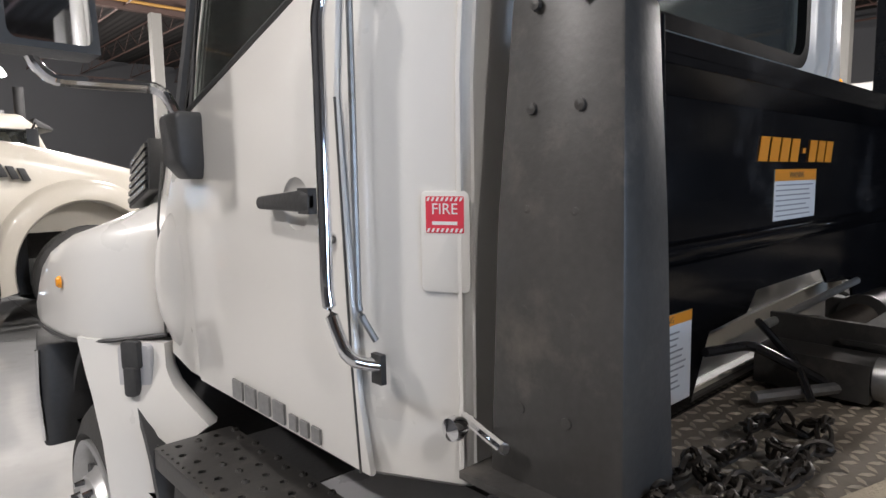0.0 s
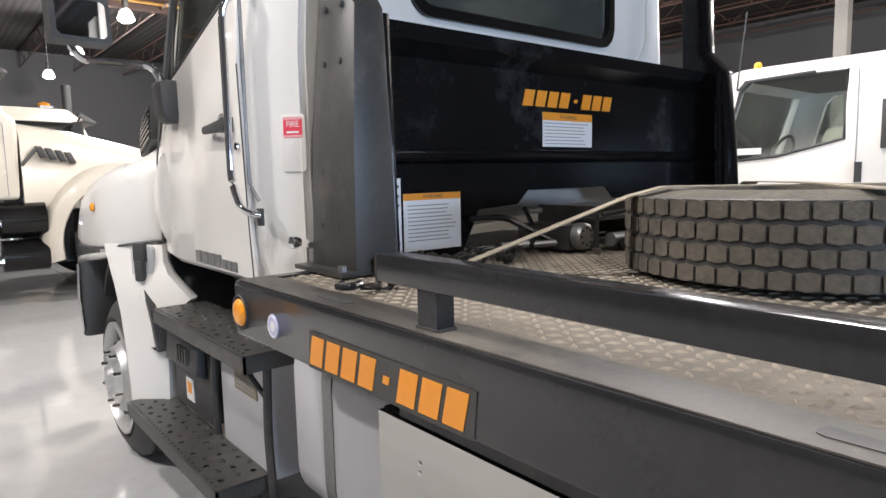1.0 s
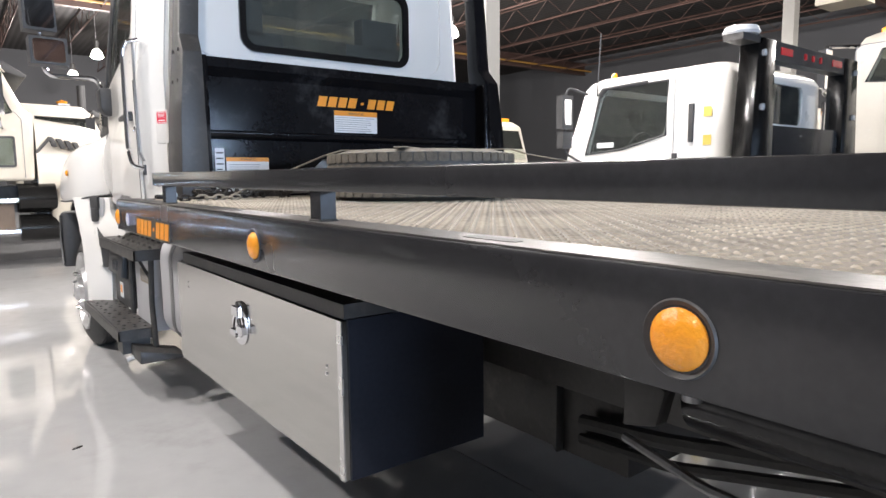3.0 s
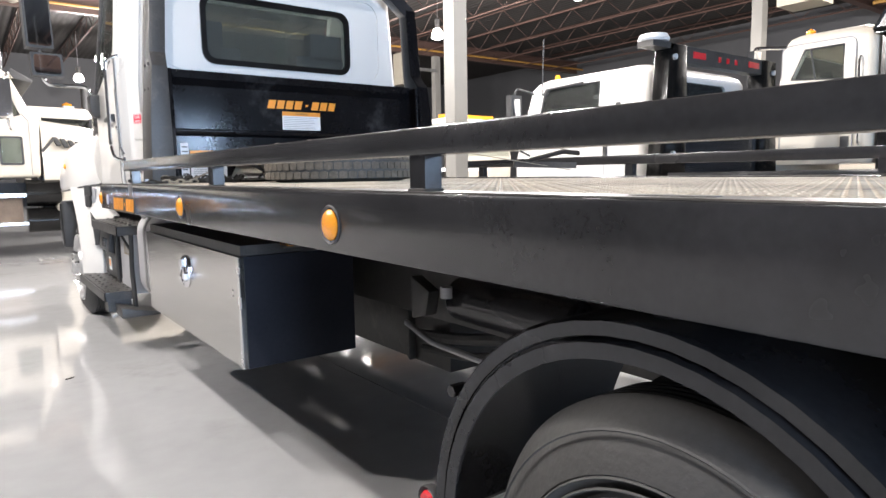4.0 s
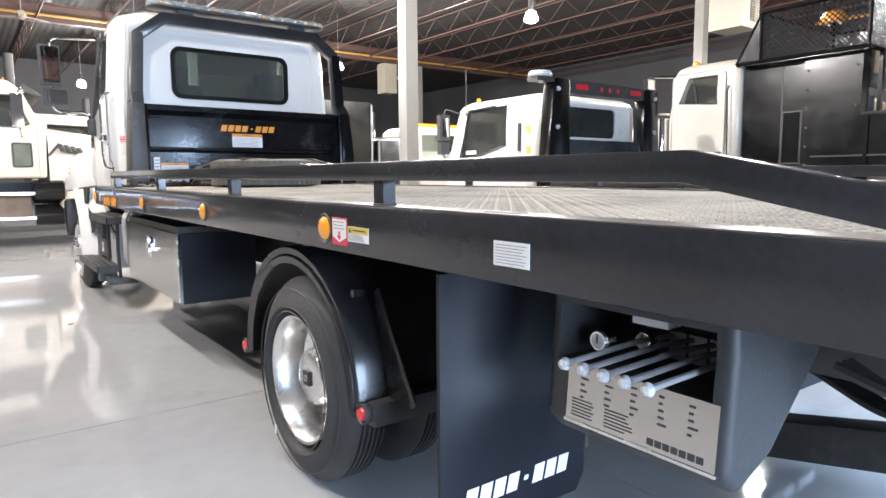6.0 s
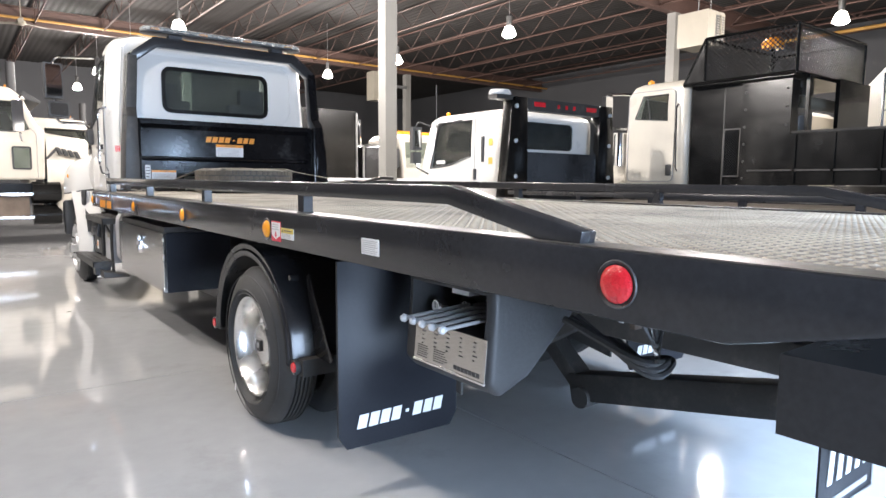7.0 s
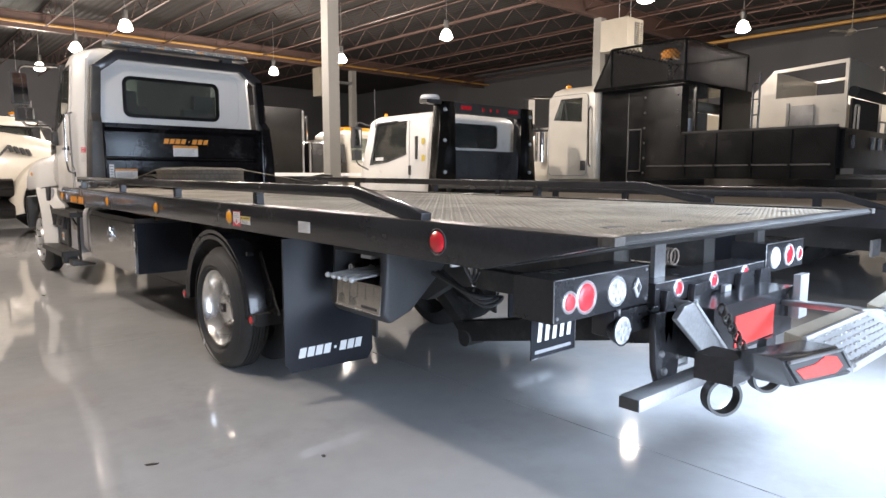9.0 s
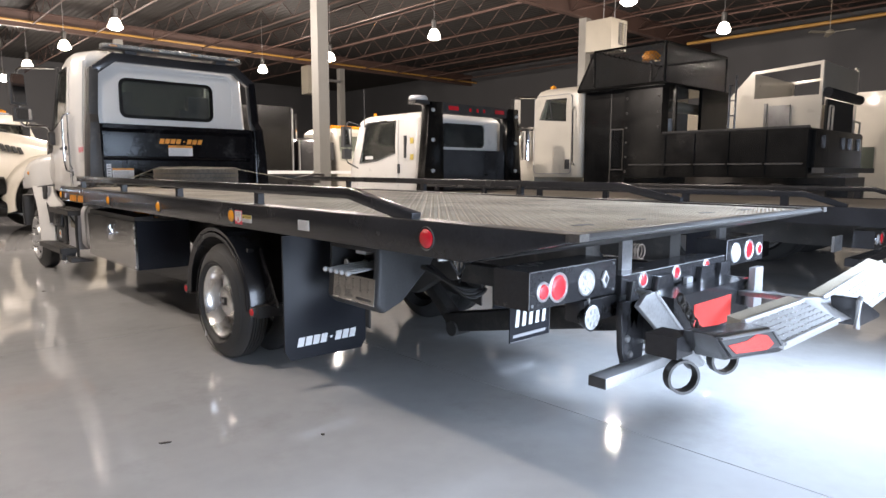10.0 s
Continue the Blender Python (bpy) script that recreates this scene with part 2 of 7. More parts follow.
def plate(outer, holes, a, h0, h1, bm=None):
    """A flat plate with holes, from h0 to h1 along axis a."""
    b = bmesh.new()
    edges = []
    for loop in (outer, *holes):
        vs = [b.verts.new(to3(a, p, h0)) for p in loop]
        edges += [b.edges.new((vs[i], vs[(i + 1) % len(vs)])) for i in range(len(vs))]
    r = bmesh.ops.triangle_fill(b, use_beauty=True, use_dissolve=False, edges=edges)
    faces = [g for g in r["geom"] if isinstance(g, bmesh.types.BMFace)]
    e = bmesh.ops.extrude_face_region(b, geom=faces)
    d = Vector(to3(a, (0, 0), h1 - h0))
    bmesh.ops.translate(b, verts=[g for g in e["geom"] if isinstance(g, bmesh.types.BMVert)], vec=d)
    bmesh.ops.recalc_face_normals(b, faces=b.faces)
    return merge(bm, b)


def rrect(x0, x1, y0, y1, r, n=5):
    pts = []
    for cx, cy, a0 in ((x1 - r, y1 - r, 0), (x0 + r, y1 - r, 90), (x0 + r, y0 + r, 180), (x1 - r, y0 + r, 270)):
        for i in range(n + 1):
            a = radians(a0 + 90 * i / n)
            pts.append((cx + r * math.cos(a), cy + r * math.sin(a)))
    return pts


def cyl(p0, p1, r, seg=20, r2=None, bm=None, bev=0.0):
    p0, p1 = Vector(p0), Vector(p1)
    q = (p1 - p0).to_track_quat("Z", "Y").to_matrix()
    r2 = r if r2 is None else r2
    b = bmesh.new()
    rings = []
    for p, rad in ((p0, r), (p1, r2)):
        rings.append([b.verts.new(p + q @ Vector((rad * math.cos(2 * math.pi * i / seg), rad * math.sin(2 * math.pi * i / seg), 0))) for i in range(seg)])
    for i in range(seg):
        j = (i + 1) % seg
        b.faces.new((rings[0][i], rings[0][j], rings[1][j], rings[1][i]))
    b.faces.new(rings[0][::-1]), b.faces.new(rings[1])
    if bev:
        bevel(b, bev, 2, 50)
    return merge(bm, b)


def tube(path, r, seg=8, bm=None, shape=None, closed=False):
    """Sweep a circle (or a flat shape of (u, v) points) along a path; v is as near to up as can be."""
    P = [Vector(p) for p in path]
    b = bmesh.new()
    rings = []
    n = len(P)
    for i in range(n):
        a, c = P[i - 1] if (i or closed) else P[i], P[(i + 1) % n] if (i < n - 1 or closed) else P[i]
        d1, d2 = (P[i] - a), (c - P[i])
        d = (d1.normalized() if d1.length > 1e-9 else Vector()) + (d2.normalized() if d2.length > 1e-9 else Vector())
        d.normalize()
        up = Vector((0, 0, 1)) if abs(d.z) < 0.95 else Vector((0, 1, 0))
        s = d.cross(up).normalized()
        u = s.cross(d).normalized()
        k = 1.0
        if d1.length > 1e-9 and d2.length > 1e-9:
            k = 1 / max(0.4, math.cos(d1.angle(d2) / 2))
        sh = shape or [(r * math.cos(2 * math.pi * j / seg), r * math.sin(2 * math.pi * j / seg)) for j in range(seg)]
        rings.append([b.verts.new(P[i] + s * p[0] + u * p[1] * (k if shape else 1)) for p in sh])
    m = len(rings[0])
    for i in range(n if closed else n - 1):
        A, B = rings[i], rings[(i + 1) % n]
        for j in range(m):
            b.faces.new((A[j], A[(j + 1) % m], B[(j + 1) % m], B[j]))
    if not closed:
        b.faces.new(rings[0][::-1]), b.faces.new(rings[-1])
    bmesh.ops.recalc_face_normals(b, faces=b.faces)
    return merge(bm, b)


def bend(path, r=0.03, n=4):
    """Round the corners of a path."""
    P = [Vector(p) for p in path]
    out = [P[0]]
    for i in range(1, len(P) - 1):
        a, c = (P[i - 1] - P[i]), (P[i + 1] - P[i])
        k = min(r, a.length * 0.45, c.length * 0.45)
        s, e = P[i] + a.normalized() * k, P[i] + c.normalized() * k
        for j in range(n + 1):
            t = j / n
            out.append(s * (1 - t) ** 2 + P[i] * 2 * t * (1 - t) + e * t * t)
    return out + [P[-1]]


def lathe(profile, c, axis="x", seg=48, bm=None, closed=True):
    """Turn (radius, height) points about an axis through c."""
    b = bmesh.new()
    rings = []
    for r, h in profile:
        ring = []
        for i in range(seg):
            a = 2 * math.pi * i / seg
            u, v = r * math.cos(a), r * math.sin(a)
            o = {"x": (h, u, v), "y": (u, h, v), "z": (u, v, h)}[axis]
            ring.append(b.verts.new(Vector(c) + Vector(o)))
        rings.append(ring)
    m = len(rings)
    for i in range(m if closed else m - 1):
        A, B = rings[i], rings[(i + 1) % m]
        for j in range(seg):
            b.faces.new((A[j], A[(j + 1) % seg], B[(j + 1) % seg], B[j]))
    if not closed:
        for ring, flip in ((rings[0], 1), (rings[-1], 0)):
            b.faces.new(ring[::-1] if flip else ring)
    bmesh.ops.recalc_face_normals(b, faces=b.faces)
    return merge(bm, b)


def loft(rings, bm=None, caps=True):
    b = bmesh.new()
    R = [[b.verts.new(p) for p in ring] for ring in rings]
    m = len(R[0])
    for A, B in zip(R, R[1:]):
        for j in range(m):
            b.faces.new((A[j], A[(j + 1) % m], B[(j + 1) % m], B[j]))
    if caps:
        b.faces.new(R[0][::-1]), b.faces.new(R[-1])
    bmesh.ops.recalc_face_normals(b, faces=b.faces)
    return merge(bm, b)


def carve(bm, cutters):
    """Cut solids out of a solid."""
    me = bpy.data.meshes.new("solid")
    bm.to_mesh(me)
    bm.free()
    ob = new("solid", me)
    temp = [ob]
    for c in cutters:
        cm = bpy.data.meshes.new("cutter")
        bmesh.ops.recalc_face_normals(c, faces=c.faces)
        c.to_mesh(cm)
        c.free()
        co = new("cutter", cm)
        temp.append(co)
        md = ob.modifiers.new("cut", "BOOLEAN")
        md.operation, md.object, md.solver = "DIFFERENCE", co, "EXACT"
    out = bpy.data.meshes.new_from_object(ob.evaluated_get(bpy.context.evaluated_depsgraph_get()))
    r = bmesh.new()
    r.from_mesh(out)
    for o in temp:
        d = o.data
        bpy.data.objects.remove(o)
        bpy.data.meshes.remove(d)
    bpy.data.meshes.remove(out)
    return r


def letters(text, size, m, depth=0.001):
    cu = bpy.data.curves.new("letters", "FONT")
    cu.body, cu.size, cu.extrude, cu.align_x, cu.align_y = text, size, depth, "CENTER", "CENTER"
    ob = new("letters", cu)
    me = bpy.data.meshes.new_from_object(ob.evaluated_get(bpy.context.evaluated_depsgraph_get()))
    b = bmesh.new()
    b.from_mesh(me)
    b.transform(m)
    bpy.data.objects.remove(ob)
    bpy.data.curves.remove(cu)
    bpy.data.meshes.remove(me)
    return b


# label faces: "L" lies on a plane x = h and is read from -x, "R" lies on a plane y = h and is read from -y
def rect_on(face, h, u0, u1, z0, z1, d=0.0015, bm=None):
    if face == "L":
        return bx(h - d, h, min(-u0, -u1), max(-u0, -u1), z0, z1, 0, bm)
    return bx(min(u0, u1), max(u0, u1), h - d, h, z0, z1, 0, bm)


def quad_on(face, h, pts, d, bm=None):
    if face == "L":
        return prism([(-u, z) for u, z in pts], "x", h - d, h, 0, bm)
    return prism(pts, "y", h - d, h, 0, bm)


def brand_blocks(face, h, u0, u1, z0, z1, parent, material, back=None, shear=False, n=8):
    """A maker's mark as a row of plain slanted blocks, with no lettering."""
    if back:
        q = (z1 - z0) * 0.14
        part("brand_backing", quad_on(face, h, [(u0 - q, z0 - q), (u1 + q, z0 - q), (u1 + 2 * q, z1 + q), (u0, z1 + q)], 0.0012), back, parent, "", shear)
    w, H = (u1 - u0) / n, z1 - z0
    for i in range(n):
        a, c, s = u0 + i * w + w * 0.10, u0 + (i + 1) * w - w * 0.10, w * 0.25
        sh = lambda u, t: (u + s * t - s * 0.5, z0 + H * t)
        pts = [sh(a, 0), sh(c, 0), sh(c, 1), sh(a, 1)] if i != 4 else [sh(a + w * 0.25, 0.38), sh(c - w * 0.25, 0.38), sh(c - w * 0.25, 0.62), sh(a + w * 0.25, 0.62)]
        part("brand_block", quad_on(face, h - 0.0014, pts, 0.0016), material, parent, "", shear)


def text_rows(face, h, u0, u1, z0, z1, rows, parent, material=GREYINK, shear=False, seed=1):
    r = random.Random(seed)
    dz = (z1 - z0) / rows
    for i in range(rows):
        e = u1 - (u1 - u0) * r.uniform(0.0, 0.25)
        b = rect_on(face, h, u0, e, z0 + i * dz + dz * 0.36, z0 + i * dz + dz * 0.64, 0.0006)
        part("print_line", b, material, parent, "", shear)


# ---- the hall ----
X0, X1, Y0, Y1, ZC = -9.0, 22.0, -9.7, 27.0, 6.2
floor = None
cuts_x, cuts_y = [X0, -8.0, 0.967, 10.2, X1], [Y0, -2.57, 6.6, 15.8, Y1]
fb = None
for xa, xb in zip(cuts_x, cuts_x[1:]):
    for ya, yb in zip(cuts_y, cuts_y[1:]):
        fb = bx(xa + 0.004, xb - 0.004, ya + 0.004, yb - 0.004, -0.12, 0.0, 0, fb)
tagged(part("floor", fb, FLOOR), "glossy light-grey epoxy concrete floor with sawn joints", "floor", kind="structure")
tagged(part("floor_joint", bx(X0, X1, Y0, Y1, -0.3, -0.006), JOINT), "dark filler in the sawn floor joints", "floor joint", kind="structure")
tagged(part("wall_north", bx(X0 - 0.3, X1 + 0.3, Y1, Y1 + 0.3, -0.2, ZC + 0.3), WALL), "dark grey painted wall", "wall", kind="structure")
tagged(part("wall_east", bx(X1, X1 + 0.3, Y0, Y1, -0.2, ZC + 0.3), WALL), "dark grey painted wall", "wall", kind="structure")
tagged(part("wall_west", bx(X0 - 0.3, X0, Y0, Y1, -0.2, ZC + 0.3), WALL), "dark grey painted wall", "wall", kind="structure")
# the opening in this wall is unseen, added around the cool fill
tagged(part("wall_south", plate([(X0 - 0.3, -0.2), (X1 + 0.3, -0.2), (X1 + 0.3, ZC + 0.3), (X0 - 0.3, ZC + 0.3)], [[(REAR_OPENING[0], 0.0), (REAR_OPENING[1], 0.0), (REAR_OPENING[1], REAR_OPENING[2]), (REAR_OPENING[0], REAR_OPENING[2])]], "y", Y0 - 0.3, Y0), WALL), "dark grey painted wall", "wall", kind="structure")
# ribbed roof deck
pts = []
nx = 160
for i in range(nx):
    x = X0 + (X1 - X0) * i / nx
    w = (X1 - X0) / nx
    pts += [(x, ZC), (x + w * 0.45, ZC), (x + w * 0.55, ZC + 0.012), (x + w * 0.9, ZC + 0.012)]
pts += [(X1, ZC), (X1, ZC + 0.2), (X0, ZC + 0.2)]
tagged(part("ceiling", prism(pts, "y", Y0, Y1), ROOF), "dark ribbed steel roof deck", "ceiling", kind="structure")


def web_joist(p0, p1, depth, name, step=0.62, chord=0.028, web=0.011):
    p0, p1 = Vector(p0), Vector(p1)
    dn = Vector((0, 0, -depth))
    b = tube([p0, p1], chord, 4)
    tube([p0 + dn, p1 + dn], chord, 4, b)
    d = p1 - p0
    n = max(2, int(d.length / step))
    zig = [p0 + d * (i / n) + (dn if i % 2 else Vector()) for i in range(n + 1)]
    for a, c in zip(zig, zig[1:]):
        tube([a, c], web, 4, b)
    return tagged(part(name, b, JOIST), "open-web red-oxide steel roof joist", "roof joist", "roof joists", kind="structure")


for i, x in enumerate(np.arange(-7.6, 21.5, 1.75)):
    for ya, yb in ((-8.8, 3.5), (3.5, 15.8), (15.8, 26.9)):
        if x > 15 and ya > 10:
            continue
        web_joist((x, ya, ZC - 0.05), (x, yb, ZC - 0.05), 0.55, "roof_joist")
for y in (3.5, 15.8, -8.8):
    tagged(part("roof_girder", prism([(y - 0.1, 5.5), (y + 0.1, 5.5), (y + 0.1, 5.53), (y + 0.012, 5.53), (y + 0.012, 5.97), (y + 0.1, 5.97), (y + 0.1, 6.0), (y - 0.1, 6.0), (y - 0.1, 5.97), (y - 0.012, 5.97), (y - 0.012, 5.53), (y - 0.1, 5.53)], "x", X0, X1), JOIST),
           "red-oxide steel roof girder", "roof girder", "roof girders", kind="structure")
for x in (-3.4, 5.33, 14.1):
    for y in (3.5, 15.8, -8.8):
        if (x, y) == (-3.4, 3.5):
            continue
        cb = bx(x - 0.12, x + 0.12, y - 0.12, y + 0.12, 0.0, 5.5, 0.02)
        bx(x - 0.2, x + 0.2, y - 0.2, y + 0.2, 0.0, 0.025, 0, cb)
        tagged(part("column", cb, COLUMN), "square light-grey painted steel column", "column", "columns", kind="structure")
pb = tube([(X0, 15.45, 5.62), (X1, 15.45, 5.62)], 0.038, 8)
tagged(part("gas_pipe", pb, PIPE_Y), "yellow gas pipe under the roof", "pipe", kind="structure")
tagged(part("gas_pipe", tube([(19.6, 3.2, 5.5), (19.6, -9.6, 5.5)], 0.05, 8), PIPE_Y), "yellow gas pipe under the roof", "pipe", kind="structure")


def hall_lamp(x, y):
    t = thing("high_bay_lamp", (x, y, LAMP_Z), "glowing high-bay lamp with a bell-shaped lens hanging from the roof", "lamp", "high-bay lamps")
    part("shade", lathe([(0.06, -0.06), (0.10, -0.09), (0.155, -0.23), (0.16, -0.27), (0.15, -0.27), (0.095, -0.10), (0.05, -0.07)], (x, y, LAMP_Z), "z", 24), SHADE, t)
    part("lens", lathe([(0.08, -0.11), (0.145, -0.25), (0.14, -0.28), (0.10, -0.31), (0.05, -0.32), (0.02, -0.32)], (x, y, LAMP_Z), "z", 24, closed=False), LIGHT, t)
    part("ballast", lathe([(0.04, -0.07), (0.06, -0.03), (0.07, 0.16), (0.03, 0.19)], (x, y, LAMP_Z), "z", 16, closed=False), BLACK_D, t)
    part("hanger", cyl((x, y, LAMP_Z + 0.18), (x, y, ZC + 0.03), 0.008, 6), GALV, t)


for lx, ly in LAMPS:
    hall_lamp(lx, ly)


# housing and rods are made up to carry the added rear light
def unseen_rear_lamp():
    x, y, z = REAR_LAMP_AT
    t = thing("unseen_rear_lamp", (x, y, z), "unseen lamp housing added behind the truck on two thin rods", "lamp")
    d = (Vector((1.9, -5.9, 0)) - Vector(REAR_LAMP_AT)).to_track_quat("-Z", "Y").to_matrix().to_4x4()
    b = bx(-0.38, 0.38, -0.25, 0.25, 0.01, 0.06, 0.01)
    b.transform(Matrix.Translation(REAR_LAMP_AT) @ d)
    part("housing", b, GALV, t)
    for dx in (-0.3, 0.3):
        p = Matrix.Translation(REAR_LAMP_AT) @ d @ Vector((dx, 0, 0.05))
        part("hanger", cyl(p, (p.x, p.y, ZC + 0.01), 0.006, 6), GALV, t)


unseen_rear_lamp()


def unit_heater():
    t = thing("unit_heater", (12.9, 1.9, 4.2), "cream enamelled unit heater with a louvred front hung from the roof", "heater")
    part("casing", bx(12.5, 13.2, 1.6, 2.35, 4.22, 4.98, 0.03), CREAM, t)
    part("grille_opening", bx(12.82, 13.15, 1.5925, 1.5985, 4.36, 4.90), INK, t)
    for i in range(9):
        part("louvre", prism([(1.592, 4.42 + i * 0.053), (1.56, 4.395 + i * 0.053), (1.557, 4.40 + i * 0.053), (1.592, 4.43 + i * 0.053)], "x", 12.84, 13.13), CREAM, t)
    part("grille_bar", bx(12.97, 13.0, 1.55, 1.592, 4.36, 4.90), CREAM, t)
    for x in (12.6, 13.1):
        part("hanger", cyl((x, 1.9, 4.98), (x, 1.9, ZC), 0.01, 6), GALV, t)


unit_heater()


def ceiling_fan(x, y, z):
    t = thing("ceiling_fan", (x, y, z), "white three-bladed ceiling fan on a long rod", "fan", "ceiling fans")
    part("motor", lathe([(0.03, 0.08), (0.1, 0.05), (0.12, -0.02), (0.05, -0.06)], (x, y, z), "z", 20, closed=False), CREAM, t)
    part("rod", cyl((x, y, z + 0.05), (x, y, ZC), 0.012, 8), CREAM, t)
    for k in range(3):
        b = bx(0.1, 0.62, -0.06, 0.06, -0.006, 0.006, 0.004)
        b.transform(Matrix.Translation((x, y, z)) @ Matrix.Rotation(radians(120 * k + 25), 4, "Z") @ Matrix.Rotation(radians(10), 4, "X"))
        part("blade", b, CREAM, t)


ceiling_fan(19.0, -1.3, 5.1)
ceiling_fan(0.6, 13.0, 5.0)


# ---- the flatbed tow truck ----
draw_in(cab_plan_true)
truck = thing("flatbed_tow_truck", (1.25, -1.8, 0), "white conventional-cab tow truck with a long black flat bed", "truck")

# cab shell
def cab_plan(z):
    t = max(0.0, z - 1.62)
    xl = 0.205 + 0.075 * t
    yf = 1.35 if z < 1.5 else 1.22 - 0.42 * (z - 1.55)
    return xl, 2.5 - xl, 0.15, yf


def ring_plan(z, inset, r=0.085):
    a, b, c, d = cab_plan(z)
    a, b, c, d = a + inset, b - inset, c + inset, d - inset
    pts = [(b, c + 0.18), (b, d - 3 * r), (b - r * 0.4, d - r * 0.5), (b - r, d), (a + r, d), (a + r * 0.4, d - r * 0.5), (a, d - 3 * r), (a, c + 0.18), (a + 0.006, c + 0.155), (a + 0.085, c + 0.016), (a + 0.10, c + 0.004), (a + 0.12, c), (b - 0.12, c), (b - 0.10, c + 0.004), (b - 0.085, c + 0.016), (b - 0.006, c + 0.155)]
    return [(x, y, z) for x, y in pts]


outer = loft([ring_plan(z, i, r) for z, i, r in ((0.94, 0.03, 0.07), (0.965, 0.0, 0.085), (1.35, 0.0, 0.085), (1.62, 0.0, 0.085), (2.0, 0.0, 0.09), (2.33, 0.0, 0.1), (2.39, 0.02, 0.1), (2.435, 0.06, 0.1), (2.465, 0.13, 0.1), (2.48, 0.25, 0.1))])
inner = loft([ring_plan(z, i, 0.06) for z, i in ((1.05, 0.06), (1.35, 0.06), (1.62, 0.05), (2.0, 0.05), (2.30, 0.06), (2.40, 0.12))])
WIN_REAR = rrect(0.715, 1.765, 1.79, 2.175, 0.07)
door_win = [(0.50, 1.80), (1.0, 1.63), (0.93, 1.98), (0.84, 2.26), (0.47, 2.29), (0.44, 2.25), (0.44, 1.86)]
cab = part("cab", carve(outer, [inner, prism(WIN_REAR, "y", -0.1, 0.4), prism(door_win, "x", 0.0, 0.6), prism(door_win, "x", 1.9, 2.6),
                                prism([(0.4, 1.66), (2.1, 1.66), (2.02, 2.33), (0.48, 2.33)], "y", 0.75, 1.6)]), WHITE, truck, "white painted cab shell", angle=40)
# stamped panel on the back of the cab, with rain-lip under the roof
part("rear_stamping", plate(rrect(0.42, 2.08, 1.72, 2.335, 0.14, 8), [rrect(0.455, 2.045, 1.735, 2.30, 0.12, 8)], "y", 0.1405, 0.152), WHITE, cab)
part("window_gasket", plate(rrect(0.69, 1.79, 1.765, 2.20, 0.085), [rrect(0.725, 1.755, 1.80, 2.165, 0.06)], "y", 0.132, 0.158), BLACK_G, cab, "black rubber window gasket")
part("rear_window", prism(rrect(0.705, 1.775, 1.78, 2.185, 0.075), "y", 0.160, 0.165), GLASS, cab, "tinted rear cab window").visible_shadow = False
part("windscreen", loft([[(0.42, 1.20, 1.66), (2.08, 1.20, 1.66), (2.08, 1.205, 1.66), (0.42, 1.205, 1.66)], [(0.50, 0.905, 2.33), (2.0, 0.905, 2.33), (2.0, 0.91, 2.33), (0.50, 0.91, 2.33)]]), GLASS, cab).visible_shadow = False
# seam mouldings on the rear corner
for o in (0.0, 0.022):
    part("corner_seam", tube([(0.292 + o, 0.163 - o * 0.4, 0.98), (0.292 + o, 0.163 - o * 0.4, 1.62), (0.345 + o, 0.163 - o * 0.4, 2.34)], 0.006, 6), WHITE, cab)
# roof clearance and seats
part("dashboard", bx(0.3, 2.2, 0.95, 1.18, 1.1, 1.62, 0.05), SEAT, cab)
for sx in (0.5, 1.42):
    part("seat_back", bx(sx, sx + 0.5, 0.28, 0.42, 1.1, 1.9, 0.06), SEAT, cab, "dark fabric seat back")
    part("head_rest", bx(sx + 0.12, sx + 0.38, 0.28, 0.38, 1.88, 2.06, 0.05), SEAT, cab)
part("steering_wheel", lathe([(0.2 + 0.014 * math.cos(a), 0.014 * math.sin(a)) for a in np.linspace(0, 5.6, 8)], (0.75, 0.86, 1.74), "y", 28), SEAT, cab)

# driver's door
door = part("cab_door", carve(prism([(0.285, 0.965), (1.0, 0.965), (1.03, 1.25), (1.04, 1.60), (0.50, 1.785), (0.42, 1.84), (0.40, 2.28), (0.365, 2.28), (0.36, 1.6), (0.315, 1.1)], "x", 0.190, 0.205, 0.006), [lathe([(0.0001, 0.012), (0.03, 0.010), (0.046, 0.004), (0.052, -0.004), (0.0001, -0.02)], (0.190, 0.495, 1.42), "x", 28)]), WHITE, truck, "white cab door", warp=lambda x, y, z: (x + 0.075 * max(0, z - 1.62), y, z))
part("door_window", prism([(0.50, 1.80), (1.0, 1.63), (0.93, 1.98), (0.84, 2.26), (0.47, 2.29), (0.44, 2.25), (0.44, 1.86)], "x", 0.213, 0.217), GLASS_D, door, "", warp=lambda x, y, z: (x + 0.075 * max(0, z - 1.62), y, z)).visible_shadow = False
part("window_seal", tube([(0.203 + 0.075 * max(0, z - 1.62), y, z) for y, z in [(0.50, 1.80), (1.0, 1.63), (0.93, 1.98), (0.84, 2.26), (0.47, 2.29), (0.44, 2.25), (0.44, 1.86)]], 0.009, 6, closed=True), PLASTIC, door)
part("seam", tube([(0.189, 0.313, 0.965), (0.189, 0.33, 1.15), (0.189, 0.355, 1.6)], 0.0025, 6), INK, door)
hb = prism([(0.405, 1.442), (0.43, 1.447), (0.59, 1.432), (0.598, 1.42), (0.59, 1.408), (0.43, 1.408), (0.405, 1.412)], "x", 0.158, 0.176, 0.005)
bx(0.160, 0.195, 0.405, 0.44, 1.405, 1.45, 0.008, hb)
part("door_handle", hb, PLASTIC, door, "black pull handle")
